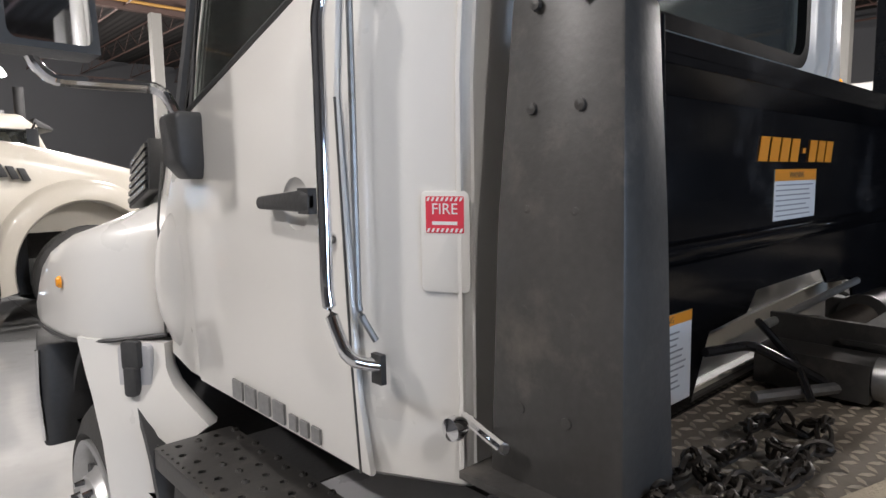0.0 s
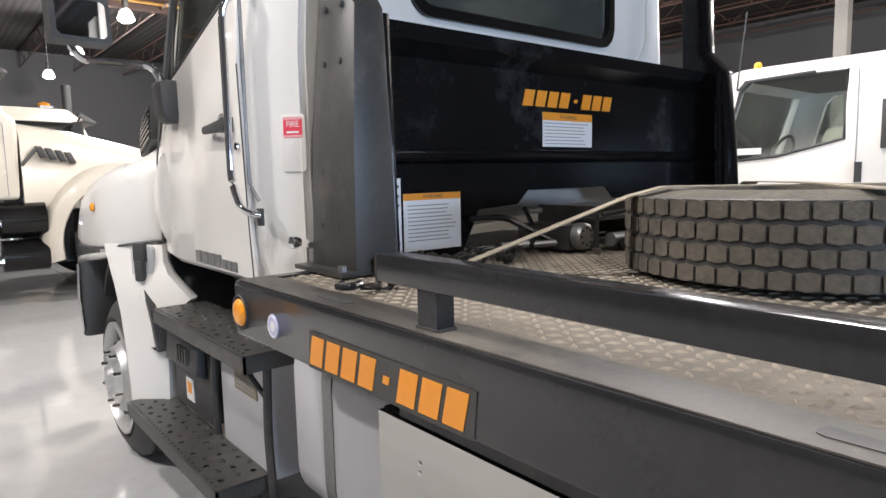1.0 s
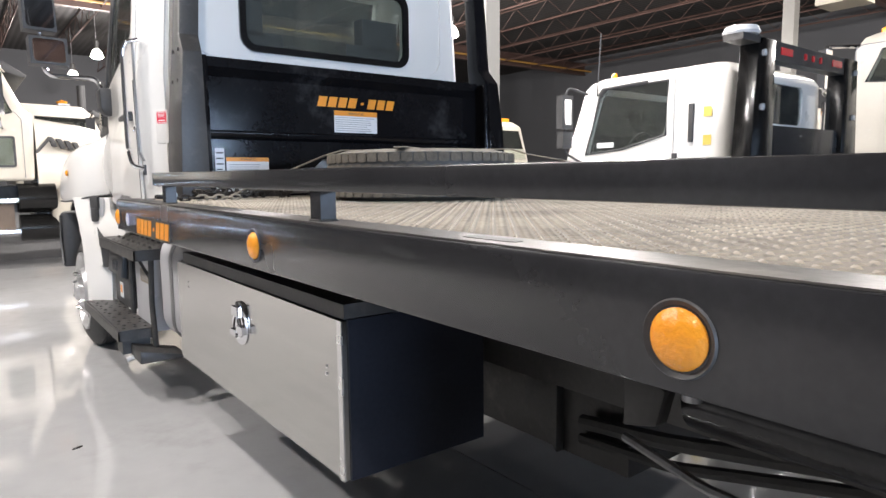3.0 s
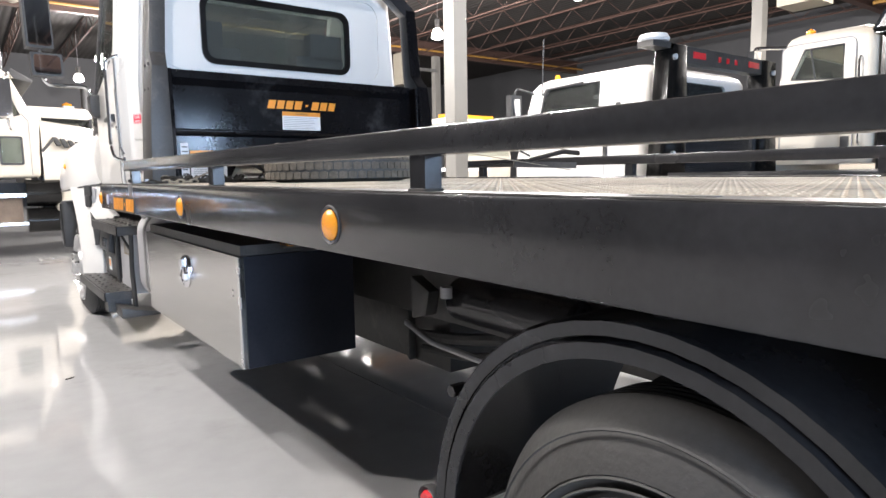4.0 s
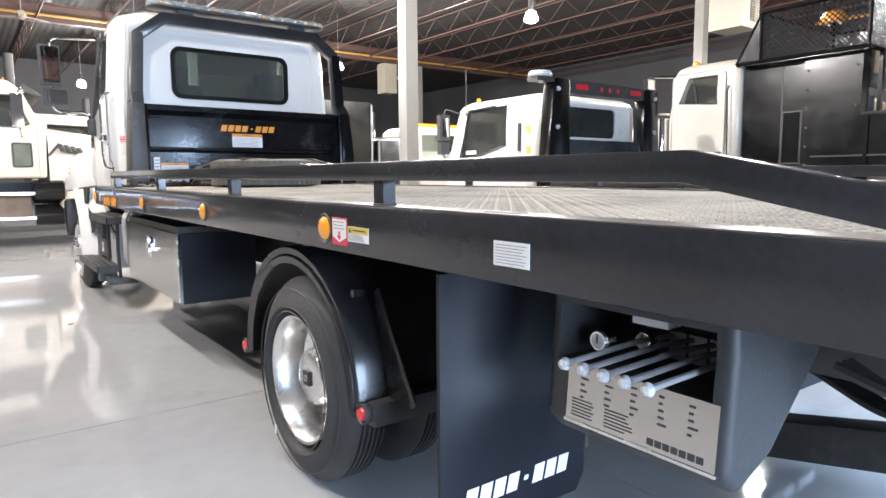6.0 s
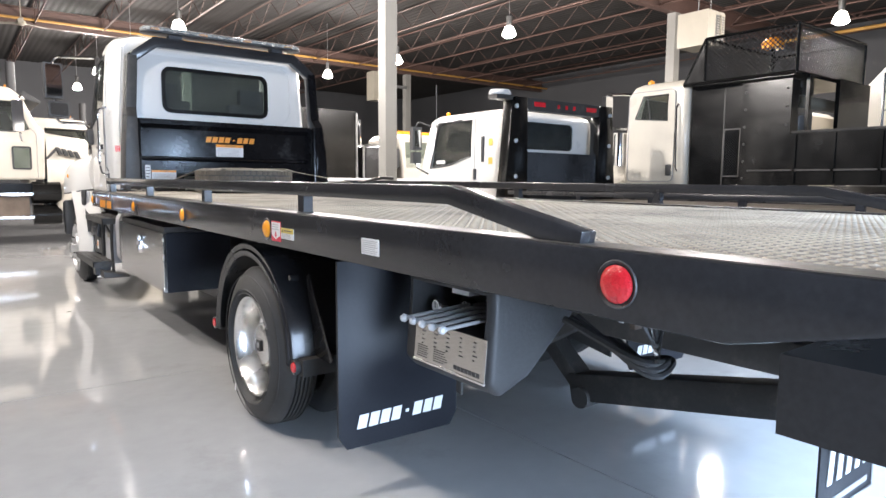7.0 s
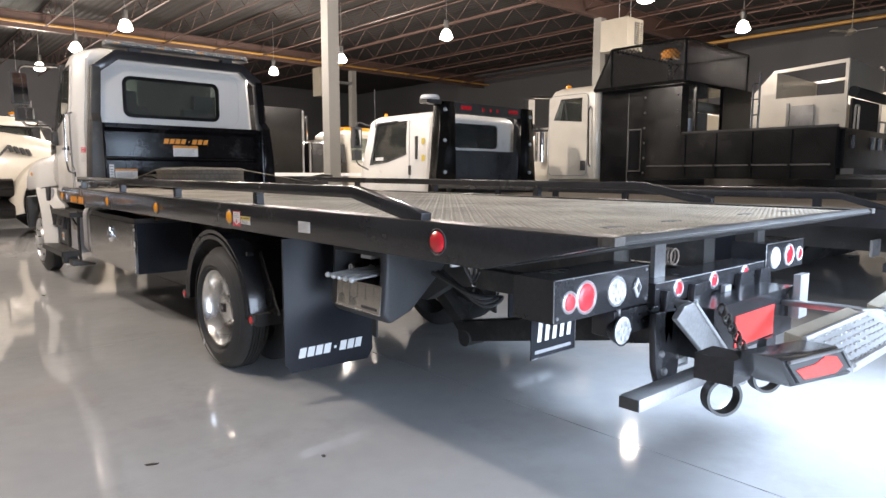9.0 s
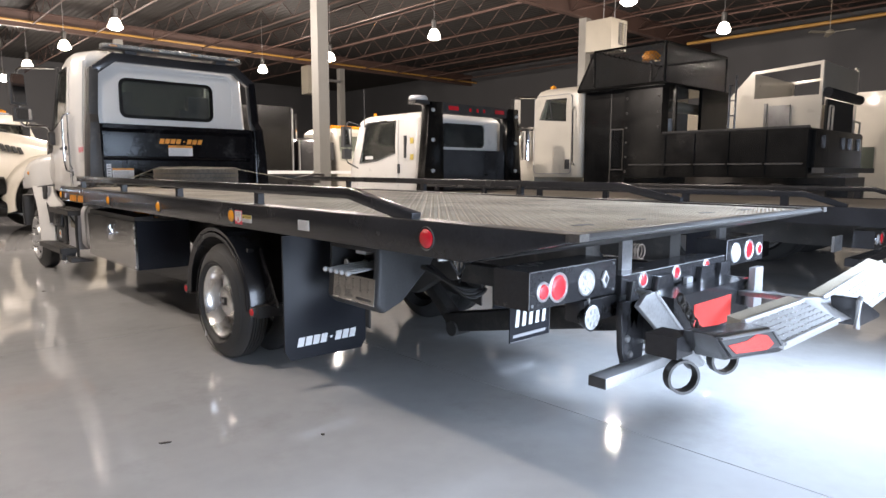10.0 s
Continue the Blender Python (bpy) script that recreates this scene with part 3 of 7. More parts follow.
part("lock", lathe([(0.0001, -0.008), (0.012, -0.008), (0.014, 0.0), (0.0001, 0.0)], (0.1895, 0.378, 1.362), "x", 16), CHROME, door)
# maker's mark near the door sill, as plain bars
for i in range(7):
    y, w, z1 = (0.80 - i * 0.062, 0.046, 1.018) if i < 4 else (0.548 - (i - 4) * 0.042, 0.028, 1.006)
    part("model_mark", bx(0.184, 0.1895, y - w, y, 0.976, z1, 0.003), GALV, door, "chrome maker's mark as a plain bar")
# grab rail
grab = part("grab_rail", tube(bend([(0.205, 0.27, 1.16), (0.150, 0.285, 1.175), (0.140, 0.325, 1.26), (0.140, 0.325, 1.72), (0.15, 0.315, 1.77), (0.215, 0.30, 1.79)], 0.035), 0.0115, 12), CHROME, truck, "polished chrome grab rail")
part("grab_foot", bx(0.197, 0.208, 0.258, 0.285, 1.13, 1.18, 0.004), PLASTIC, grab)
part("grab_rail_inner", tube(bend([(0.205, 0.28, 1.20), (0.185, 0.30, 1.25), (0.185, 0.30, 1.78)], 0.02), 0.006, 8), GALV, grab)
# raised pad and fire placard on the slanted rear corner
PM = Matrix(((0.495, 0.0, -0.869, 0.2765), (-0.869, 0.0, -0.495, 0.186), (0.0, 1.0, 0.0, 1.41), (0, 0, 0, 1))) @ Matrix.Scale(0.68, 4)


def on_pad(bm):
    bm.transform(PM)
    return bm


pad = part("quarter_pad", on_pad(prism(rrect(-0.055, 0.066, -0.185, 0.052, 0.016, 4), "z", -0.006, 0.004, 0.002)), WHITE, cab)
part("placard", on_pad(prism(rrect(-0.042, 0.052, -0.045, 0.04, 0.003, 2), "z", 0.004, 0.005)), REDINK, cab, "red and white fire placard")
for v0, v1 in ((-0.043, -0.034), (0.029, 0.038)):
    b = None
    for i in range(8):
        u = -0.040 + i * 0.0115
        b = prism([(u, v0), (u + 0.0055, v0), (u + 0.0095, v1), (u + 0.004, v1)], "z", 0.005, 0.0056, 0, b)
    part("placard_hatching", on_pad(b), PAPER, cab)
part("placard_text", on_pad(letters("FIRE", 0.036, Matrix.Translation((0.005, 0.010, 0.0056)), 0.0003)), PAPER, cab)
part("placard_line", on_pad(bx(-0.026, 0.036, -0.026, -0.018, 0.005, 0.0058)), PAPER, cab)
# chrome horn on the corner
part("corner_hook", tube([(0.285, 0.15, 1.085), (0.23, 0.02, 1.09)], 0.009, 8), CHROME, cab)
part("corner_hook_ball", lathe([(0.0005, -0.02), (0.018, -0.012), (0.02, 0.0), (0.014, 0.016), (0.0005, 0.02)], (0.232, 0.12, 1.09), "x", 14), CHROME, cab)

# hood, fenders and cowl, in metres
draw_in(metres)


def front_section(y, xo, zf, xh, zh, zt, zb):
    half = [(xo + 0.01, zb), (xo, zb + 0.03), (xo, zf - 0.09), (xo + 0.015, zf - 0.03), (xo + 0.05, zf), ((xo + xh) / 2 + 0.03, zf + 0.035), (xh, zf + 0.07), (xh + 0.02, zh), (xh + 0.13, zh + 0.08), (0.88, zt)]
    full = half + [(2.5 - x, z) for x, z in half[::-1]]
    return [(x, y, z) for x, z in full]


hood = part("hood", loft([front_section(*q) for q in ((1.455, 0.235, 1.47, 0.262, 1.66, 1.78, 1.105), (1.50, 0.195, 1.462, 0.265, 1.655, 1.775, 1.098), (1.58, 0.115, 1.45, 0.275, 1.64, 1.765, 1.085), (1.70, 0.062, 1.435, 0.295, 1.62, 1.75, 1.068),
                                                   (1.86, 0.040, 1.405, 0.33, 1.58, 1.72, 1.055), (2.02, 0.033, 1.365, 0.36, 1.54, 1.685, 1.048), (2.16, 0.030, 1.30, 0.39, 1.50, 1.65, 1.045), (2.26, 0.034, 1.21, 0.41, 1.46, 1.62, 1.045), (2.33, 0.075, 1.14, 0.43, 1.42, 1.59, 1.045), (2.62, 0.36, 1.10, 0.48, 1.3, 1.45, 1.0))]), WHITE, truck, "white hood with flared fenders", angle=50)
vent = part("cowl_vent", prism([(1.47, 1.715), (1.50, 1.555), (1.83, 1.485), (1.70, 1.655)], "x", 0.225, 0.32, 0.006), PLASTIC, truck, "black louvred cowl vent", warp=lambda x, y, z: (x + 0.10 * (y - 1.47), y, z))
for i in range(6):
    u = i / 6
    y_a, z_a = 1.485 + 0.035 * u, 1.70 - 0.15 * u
    part("vent_slat", prism([(y_a, z_a), (y_a + 0.22 + 0.06 * u, z_a - 0.055), (y_a + 0.22 + 0.06 * u, z_a - 0.069), (y_a, z_a - 0.014)], "x", 0.216, 0.227), BLACK, vent, warp=lambda x, y, z: (x + 0.10 * (y - 1.47), y, z))
part("side_marker", lathe([(0.0001, -0.014), (0.014, -0.013), (0.02, -0.006), (0.021, 0.0), (0.0001, 0.0)], (0.038, 1.86, 1.248), "x", 20), AMBER, hood, "orange side marker lamp")
part("fender_trim", tube([(0.036, 2.25, 1.04), (0.036, 2.02, 1.043), (0.045, 1.86, 1.05), (0.068, 1.70, 1.063), (0.12, 1.58, 1.08), (0.20, 1.50, 1.093), (0.238, 1.457, 1.10)], 0.007, 6), PLASTIC, hood)
part("hood_seam", tube([(0.233, 1.452, 1.10), (0.231, 1.452, 1.45), (0.255, 1.452, 1.64)], 0.004, 6), INK, hood)
# rounded swelling of the cowl behind the fender
part("cowl_bulge", lathe([(0.0005, -0.055), (0.05, -0.052), (0.10, -0.040), (0.14, -0.018), (0.155, 0.0), (0.155, 0.03), (0.0005, 0.03)], (0.232, 1.30, 1.29), "x", 32), WHITE, truck, "white cowl swelling", warp=lambda x, y, z: (x, 1.30 + (y - 1.30) * 0.95, 1.29 + (z - 1.29) * 1.35), angle=60)
# splash panel between the wheel and the steps
sk = loft([[(xa, ya, z), (xa + 0.02, ya - 0.05, z), (xi - 0.03, yi - 0.015, z), (xi, yi, z), (xi + 0.02, yi + 0.04, z), (xa + 0.03, ya + 0.02, z)] for z, xa, ya, xi, yi in ((1.078, 0.045, 1.73, 0.250, 1.45), (1.0, 0.048, 1.69, 0.248, 1.44), (0.95, 0.05, 1.66, 0.255, 1.41), (0.90, 0.053, 1.63, 0.275, 1.34), (0.845, 0.056, 1.61, 0.305, 1.27), (0.80, 0.058, 1.59, 0.27, 1.32), (0.76, 0.06, 1.575, 0.238, 1.385), (0.60, 0.06, 1.53, 0.225, 1.375), (0.37, 0.06, 1.48, 0.212, 1.36))])
skirt = part("wheel_skirt", sk, WHITE, truck, "white splash panel behind the front wheel", angle=60)
LR = Matrix.Translation((0.158, 1.505, 1.03)) @ Matrix.Rotation(radians(-53), 4, "Z")


def on_skirt(bm):
    bm.transform(LR)
    return bm


part("latch_recess", on_skirt(prism(rrect(-0.06, 0.055, -0.135, 0.045, 0.02, 4), "y", -0.012, 0.02, 0.006)), TANK, skirt, "shallow grey recess")
lt = prism(rrect(-0.03, 0.028, -0.03, 0.06, 0.01, 3), "y", -0.034, -0.008, 0.006)
prism(rrect(-0.022, 0.022, -0.115, -0.02, 0.012, 3), "y", -0.042, -0.012, 0.006, lt)
part("hood_latch", on_skirt(lt), PLASTIC, skirt, "black rubber hood latch")
part("wheel_well", lathe([(0.50, 0.0), (0.53, 0.0), (0.53, 0.42), (0.50, 0.42)], (0.14, 1.84, 0.50), "x", 40), PLASTIC, truck, "black wheel-well liner", warp=lambda x, y, z: (x, y, max(z, 0.62)))
bump = part("bumper", prism([(0.025, 2.30), (0.05, 2.28), (0.3, 2.28), (0.3, 2.42), (2.2, 2.42), (2.2, 2.28), (2.45, 2.28), (2.475, 2.30), (2.42, 2.6), (2.2, 2.75), (0.3, 2.75), (0.08, 2.6)], "z", 0.53, 0.95, 0.015), PLASTIC, truck, "black front bumper")
part("bumper_edge", tube([(0.030, 2.295, 0.56), (0.022, 2.30, 0.75), (0.028, 2.295, 0.93)], 0.010, 8), CHROME, bump)
draw_in(cab_plan_true)

# mirrors
mir = part("door_mirror_arm", tube(bend([(0.165, 0.965, 1.60), (0.135, 0.985, 1.675), (0.0, 1.0, 1.675), (-0.10, 1.0, 1.675), (-0.135, 1.0, 1.72), (-0.14, 0.99, 2.27), (-0.10, 0.985, 2.31), (0.24, 0.96, 2.33)], 0.05), 0.014, 10), CHROME, truck, "chrome mirror arm")

def turned_in(bm, cx, cy):
    bm.transform(Matrix.Translation((cx, cy, 2.0)) @ Matrix.Rotation(radians(5), 4, "Z") @ Matrix.Rotation(radians(-6), 4, "X") @ Matrix.Translation((-cx, -cy, -2.0)))
    return bm


m1 = bx(-0.225, -0.06, 0.955, 1.03, 1.90, 2.245, 0.028, seg=3)
part("mirror_housing", turned_in(m1, -0.14, 0.99), PLASTIC, mir, "tall black mirror housing")
part("mirror_glass", turned_in(prism(rrect(-0.21, -0.07, 1.915, 2.23, 0.02), "y", 0.951, 0.9555), -0.14, 0.99), MIRROR, mir)
m2 = bx(-0.205, -0.015, 0.955, 1.03, 1.72, 1.868, 0.028, seg=3)
part("mirror_housing", turned_in(m2, -0.11, 0.99), PLASTIC, mir, "short black convex mirror housing")
part("mirror_glass", turned_in(prism(rrect(-0.19, -0.03, 1.733, 1.855, 0.02), "y", 0.951, 0.9555), -0.11, 0.99), MIRROR, mir)
mb = loft([[(x0, y0, z), (0.20, y0, z), (0.20, y1, z), (x0, y1, z)] for x0, y0, y1, z in ((0.16, 0.915, 0.99, 1.465), (0.135, 0.905, 1.01, 1.50), (0.13, 0.905, 1.015, 1.605), (0.14, 0.91, 1.01, 1.618))])
bevel(mb, 0.014, 3)
part("mirror_bracket", mb, PLASTIC, mir, "black mirror bracket cover")
part("windscreen_post", tube([(0.195, 1.045, 1.60), (0.235, 0.96, 2.0), (0.26, 0.86, 2.33)], 0.016, 8), PLASTIC, truck)


# wheels
def tyre_bm(c, R, rin, w, s, seg=72, dual=False):
    """A road tyre on an axle along x; s is the outward side (-1 or 1)."""
    p = [(rin, 0.25), (rin + 0.02, 0.05), (rin + 0.05, 0.0), (R - 0.08, 0.01), (R - 0.03, 0.035), (R - 0.006, 0.06)]
    for i in range(5):
        a = 0.07 + i * (w - 0.14) / 5
        e = a + (w - 0.14) / 5
        p += [(R, a), (R, e - 0.012), (R - 0.012, e - 0.010), (R - 0.012, e - 0.002)]
    p += [(R, w - 0.068), (R - 0.006, w - 0.06), (R - 0.03, w - 0.035), (R - 0.08, w - 0.01), (rin + 0.05, w), (rin + 0.02, w - 0.05), (rin, w - 0.06)]
    p[0] = (rin, 0.06)
    return lathe([(r, h * -s) for r, h in p], c, "x", seg)


def front_wheel(side):
    s = -1 if side == 0 else 1
    xo = 0.095 if side == 0 else 2.405
    c = (xo, 1.63, 0.415)
    w = part("front_wheel", tyre_bm(c, 0.415, 0.262, 0.245, s), RUBBER, truck, "black tyre on a silver steel wheel")
    prof = [(0.285, 0.035), (0.288, 0.0), (0.276, -0.006), (0.262, 0.015), (0.252, 0.06), (0.235, 0.075), (0.175, 0.02), (0.16, -0.012), (0.115, -0.020), (0.10, -0.026), (0.075, -0.03), (0.055, -0.052), (0.03, -0.056), (0.0005, -0.056), (0.0005, 0.1), (0.2, 0.12), (0.262, 0.1)]
    rim = part("rim", lathe([(r, h * -s) for r, h in prof], c, "x", 48), STEEL, w, "silver painted steel rim")
    for i in range(10):
        a = 2 * math.pi * i / 10
        y, z = c[1] + 0.205 * math.cos(a), c[2] + 0.205 * math.sin(a)
        hh = xo + 0.040 * -s
        part("hand_hole", cyl((hh + 0.01 * s, y, z), (hh - 0.012 * s, y, z), 0.026, 14), INK, w)
    for i in range(8):
        a = 2 * math.pi * (i + 0.5) / 8
        y, z = c[1] + 0.136 * math.cos(a), c[2] + 0.136 * math.sin(a)
        part("lug_nut", cyl((xo + 0.015 * s, y, z), (xo + 0.048 * s, y, z), 0.0165, 8, 0.011), CHROME, w)
    return w


def rear_wheel(side):
    s = -1 if side == 0 else 1
    xo = 0.105 if side == 0 else 2.395
    c = (xo, -3.645, 0.42)
    w = part("rear_wheel", tyre_bm((xo + 0.03 * s, c[1], c[2]), 0.42, 0.256, 0.245, s), RUBBER, truck, "black dual tyre on a polished aluminium wheel")
    for rr in (0.282, 0.30, 0.375):
        part("sidewall_ring", lathe([(rr - 0.003, 0.0), (rr, -0.0025), (rr + 0.003, 0.0), (rr, 0.003)] if s > 0 else [(rr - 0.003, 0.0), (rr, 0.0025), (rr + 0.003, 0.0), (rr, -0.003)], (xo + 0.03 * s + (0.001 if rr < 0.35 else 0.0125) * -s, c[1], c[2]), "x", 64), RUBBER, w)
    part("inner_tyre", tyre_bm((xo - 0.275 * s, c[1], c[2]), 0.42, 0.256, 0.245, s), RUBBER, w)
    barrel = [(0.261, 0.03), (0.268, 0), (0.263, -0.012), (0.252, -0.008), (0.24, 0.015), (0.233, 0.05), (0.226, 0.12), (0.2, 0.15), (0.2, 0.165), (0.23, 0.2), (0.256, 0.12)]
    part("rim", lathe([(r, h * -s) for r, h in barrel], c, "x", 56), ALU, w, "polished aluminium rim")
    disc = [(0.202, 0.148), (0.19, 0.155), (0.16, 0.168), (0.115, 0.165), (0.115, 0.19), (0.2, 0.19)]
    part("wheel_disc", lathe([(r, h * -s) for r, h in disc], c, "x", 56), GALV2, w, "dull aluminium wheel disc")
    cover = [(0.122, 0.160), (0.122, 0.105), (0.118, 0.06), (0.105, 0.042), (0.085, 0.036), (0.05, 0.034), (0.0005, 0.034), (0.0005, 0.17), (0.11, 0.17)]
    part("hub_cover", lathe([(r, h * -s) for r, h in cover], c, "x", 40), ALU, w, "polished hub cover")
    part("hub_cap", bx(min(xo - 0.034 * s, xo - 0.024 * s), max(xo - 0.034 * s, xo - 0.024 * s), c[1] - 0.026, c[1] + 0.026, c[2] - 0.03, c[2] + 0.03, 0.006), PLASTIC, w)
    part("hub_cap_ring", lathe([(0.010, 0.0), (0.014, 0.0), (0.014, 0.002), (0.010, 0.002)], (xo - 0.0225 * s - 0.001, c[1], c[2]), "x", 16), STEEL, w)
    for i in range(8):
        a = 2 * math.pi * i / 8 + 0.3
        y, z = c[1] + 0.165 * math.cos(a), c[2] + 0.165 * math.sin(a)
        part("hand_hole", cyl((xo - 0.158 * s, y, z), (xo - 0.175 * s, y, z), 0.026, 14), INK, w)
    for i in range(8):
        a = 2 * math.pi * (i + 0.5) / 8 + 0.3
        y, z = c[1] + 0.143 * math.cos(a), c[2] + 0.143 * math.sin(a)
        part("lug_nut", cyl((xo - 0.165 * s, y, z), (xo - 0.13 * s, y, z), 0.014, 6), CHROME, w)
    part("tyre_mark", bx(xo + 0.031 * s - 0.001, xo + 0.031 * s + 0.001, c[1] + 0.20, c[1] + 0.215, c[2] - 0.29, c[2] - 0.25), PAPER, w)
    return w


for sd in (0, 1):
    draw_in(about((0.095 if sd == 0 else 2.405, 1.63, 0.415), (0.075 if sd == 0 else 2.425, 1.81, 0.402), 0.97))
    front_wheel(sd)
    draw_in(about((0.105 if sd == 0 else 2.395, -3.645, 0.42), (0.088 if sd == 0 else 2.36, -3.83, 0.392), 0.938))
    rear_wheel(sd)
draw_in(bed_plan)


# rear wheel fender with brackets
def arc_strip(cx0, cx1, cy, cz, r0, r1, a0, a1, n=28):
    rings = []
    for i in range(n + 1):
        a = radians(a0 + (a1 - a0) * i / n)
        ca, sa = math.cos(a), math.sin(a)
        rings.append([(x, cy + r * ca, cz + r * sa) for x, r in ((cx0, r0 - 0.02), (cx0 + 0.006, r0 - 0.02), (cx0 + 0.012, r0), (cx1, r0), (cx1, r1), (cx0 + 0.004, r1), (cx0 - 0.004, r1 - 0.006))])
    return loft(rings)


for s, xa, xb in ((0, 0.095, 0.68), (1, 1.82, 2.405)):
    f = part("wheel_fender", arc_strip(xa, xb, -3.523, 0.388, 0.470, 0.478, -2, 182), BLACK, truck, "black half-round wheel fender", angle=50)
    part("fender_rib", arc_strip(xa - 0.002, xa + 0.03, -3.523, 0.388, 0.435, 0.446, 0, 180), BLACK, f, angle=50)
    for yy, sg in ((-4.028, -1), (-3.033, 1)):
        part("fender_bracket", bx(xa + 0.02, xb + 0.2, yy - 0.012 - (0.02 if sg < 0 else 0), yy + 0.012, 0.36, 0.43, 0.004), BLACK_D, f)
        part("reflector", lathe([(0.0001, -0.008), (0.018, -0.008), (0.022, 0.0), (0.0001, 0.0)], (xa - 0.002 if s == 0 else xa + 0.02, yy + 0.012, 0.395), "x", 16), RED, f, "small round red reflector")
        part("reflector_ring", lathe([(0.022, 0.004), (0.030, -0.004), (0.032, 0.0), (0.03, 0.02)], (xa - 0.002 if s == 0 else xa + 0.02, yy + 0.012, 0.395), "x", 16), PLASTIC, f)
    part("fender_stay", prism([(-4.03, 0.43), (-3.94, 0.75), (-3.97, 0.77), (-4.17, 0.45), (-4.15, 0.43)], "x", xa + 0.10, xa + 0.11, 0.003), BLACK, f)
    part("stay_bolt", cyl((xa + 0.03, -3.922, 0.75), (xa + 0.07, -3.922, 0.75), 0.013, 6, bev=0.002), BLACK, f)
    part("stay_bolt", cyl((xa + 0.03, -3.067, 0.635), (xa + 0.07, -3.067, 0.635), 0.013, 6, bev=0.002), BLACK, f)

# mud flaps
def flap_sheet(x0, x1):
    """A hanging rubber sheet that bows outward above its printed foot."""
    b = bmesh.new()
    nu, nv = 16, 10
    for side in (0, 1):
        g = []
        for i in range(nu + 1):
            u = i / nu
            zb = 0.195 + 0.05 * max(0, 1 - u / 0.07) ** 2 + 0.05 * max(0, (u - 0.93) / 0.07) ** 2 + 0.012 * (1 - u)
            col = []
            for j in range(nv + 1):
                z = zb + (0.885 - zb) * j / nv
                k = min(1, max(0, (z - 0.36) / 0.22))
                bow = 0.045 * math.sin(math.pi * u) ** 1.5 * k * k * (3 - 2 * k)
                col.append(b.verts.new((x0 + (x1 - x0) * u, -4.468 + 0.012 * side - bow, z)))
            g.append(col)
        for i in range(nu):
            for j in range(nv):
                q = (g[i][j], g[i + 1][j], g[i + 1][j + 1], g[i][j + 1])
                b.faces.new(q if side == 0 else q[::-1])
        if side == 0:
            front = g
        else:
            rim_f = [front[i][0] for i in range(nu + 1)] + [front[nu][j] for j in range(1, nv + 1)] + [front[i][nv] for i in range(nu - 1, -1, -1)] + [front[0][j] for j in range(nv - 1, 0, -1)]
            rim_b = [g[i][0] for i in range(nu + 1)] + [g[nu][j] for j in range(1, nv + 1)] + [g[i][nv] for i in range(nu - 1, -1, -1)] + [g[0][j] for j in range(nv - 1, 0, -1)]
            for i in range(len(rim_f)):
                j = (i + 1) % len(rim_f)
                b.faces.new((rim_f[i], rim_b[i], rim_b[j], rim_f[j]))
    bmesh.ops.recalc_face_normals(b, faces=b.faces)
    return b


for x0, x1 in ((0.052, 0.635), (1.865, 2.448)):
    fl = part("mud_flap", flap_sheet(x0, x1), FLAP, truck, "dark rubber mud flap with a white maker's mark")
    brand_blocks("R", -4.4685, x0 + 0.08, x1 - 0.078, 0.274, 0.324, fl, PAPER)

# chassis and axle
fr = part("chassis_rail", prism([(2.3, 0.52), (2.3, 0.72), (-5.75, 0.76), (-5.75, 0.665), (-4.95, 0.655), (-4.75, 0.54)], "x", 0.80, 0.88, 0.006), BLACK_D, truck, "black chassis rail")
part("chassis_rail", prism([(2.3, 0.52), (2.3, 0.72), (-5.75, 0.76), (-5.75, 0.665), (-4.95, 0.655), (-4.75, 0.54)], "x", 1.62, 1.70, 0.006), BLACK_D, truck)
for y in (1.9, 0.6, -0.9, -2.3, -4.6):
    part("cross_member", bx(0.88, 1.62, y - 0.05, y + 0.05, 0.58, 0.72, 0.006), BLACK_D, truck)
part("rear_axle", lathe([(0.06, 0.35), (0.07, 0.7), (0.1, 0.95), (0.2, 1.1), (0.22, 1.25), (0.2, 1.4), (0.1, 1.55), (0.07, 1.8), (0.06, 2.15)], (0.0, -3.655, 0.415), "x", 20, closed=False), BLACK_D, truck)
part("front_axle", bx(0.35, 2.15, 1.58, 1.68, 0.33, 0.44, 0.02), BLACK_D, truck)
part("drive_shaft", cyl((1.25, -3.45, 0.44), (1.25, 0.3, 0.6), 0.05, 14), BLACK_D, truck)
for x in (0.84, 1.66):
    lf = None
    for i in range(5):
        L = 0.68 - 0.1 * i
        lf = tube([(x, -3.655 + L * t, 0.52 - 0.014 * i + 0.10 * t * t) for t in (-1, -0.5, 0, 0.5, 1)], 0, bm=lf, shape=[(-0.04, -0.006), (0.04, -0.006), (0.04, 0.006), (-0.04, 0.006)])
    part("leaf_spring", lf, BLACK_D, truck)
eng = bx(0.75, 1.75, 1.1, 2.1, 0.5, 1.1, 0.05)
part("engine_block", eng, BLACK_D, truck)
part("exhaust", cyl((1.9, 0.7, 0.5), (1.9, -1.2, 0.5), 0.13, 20, bev=0.02), GALV, truck)

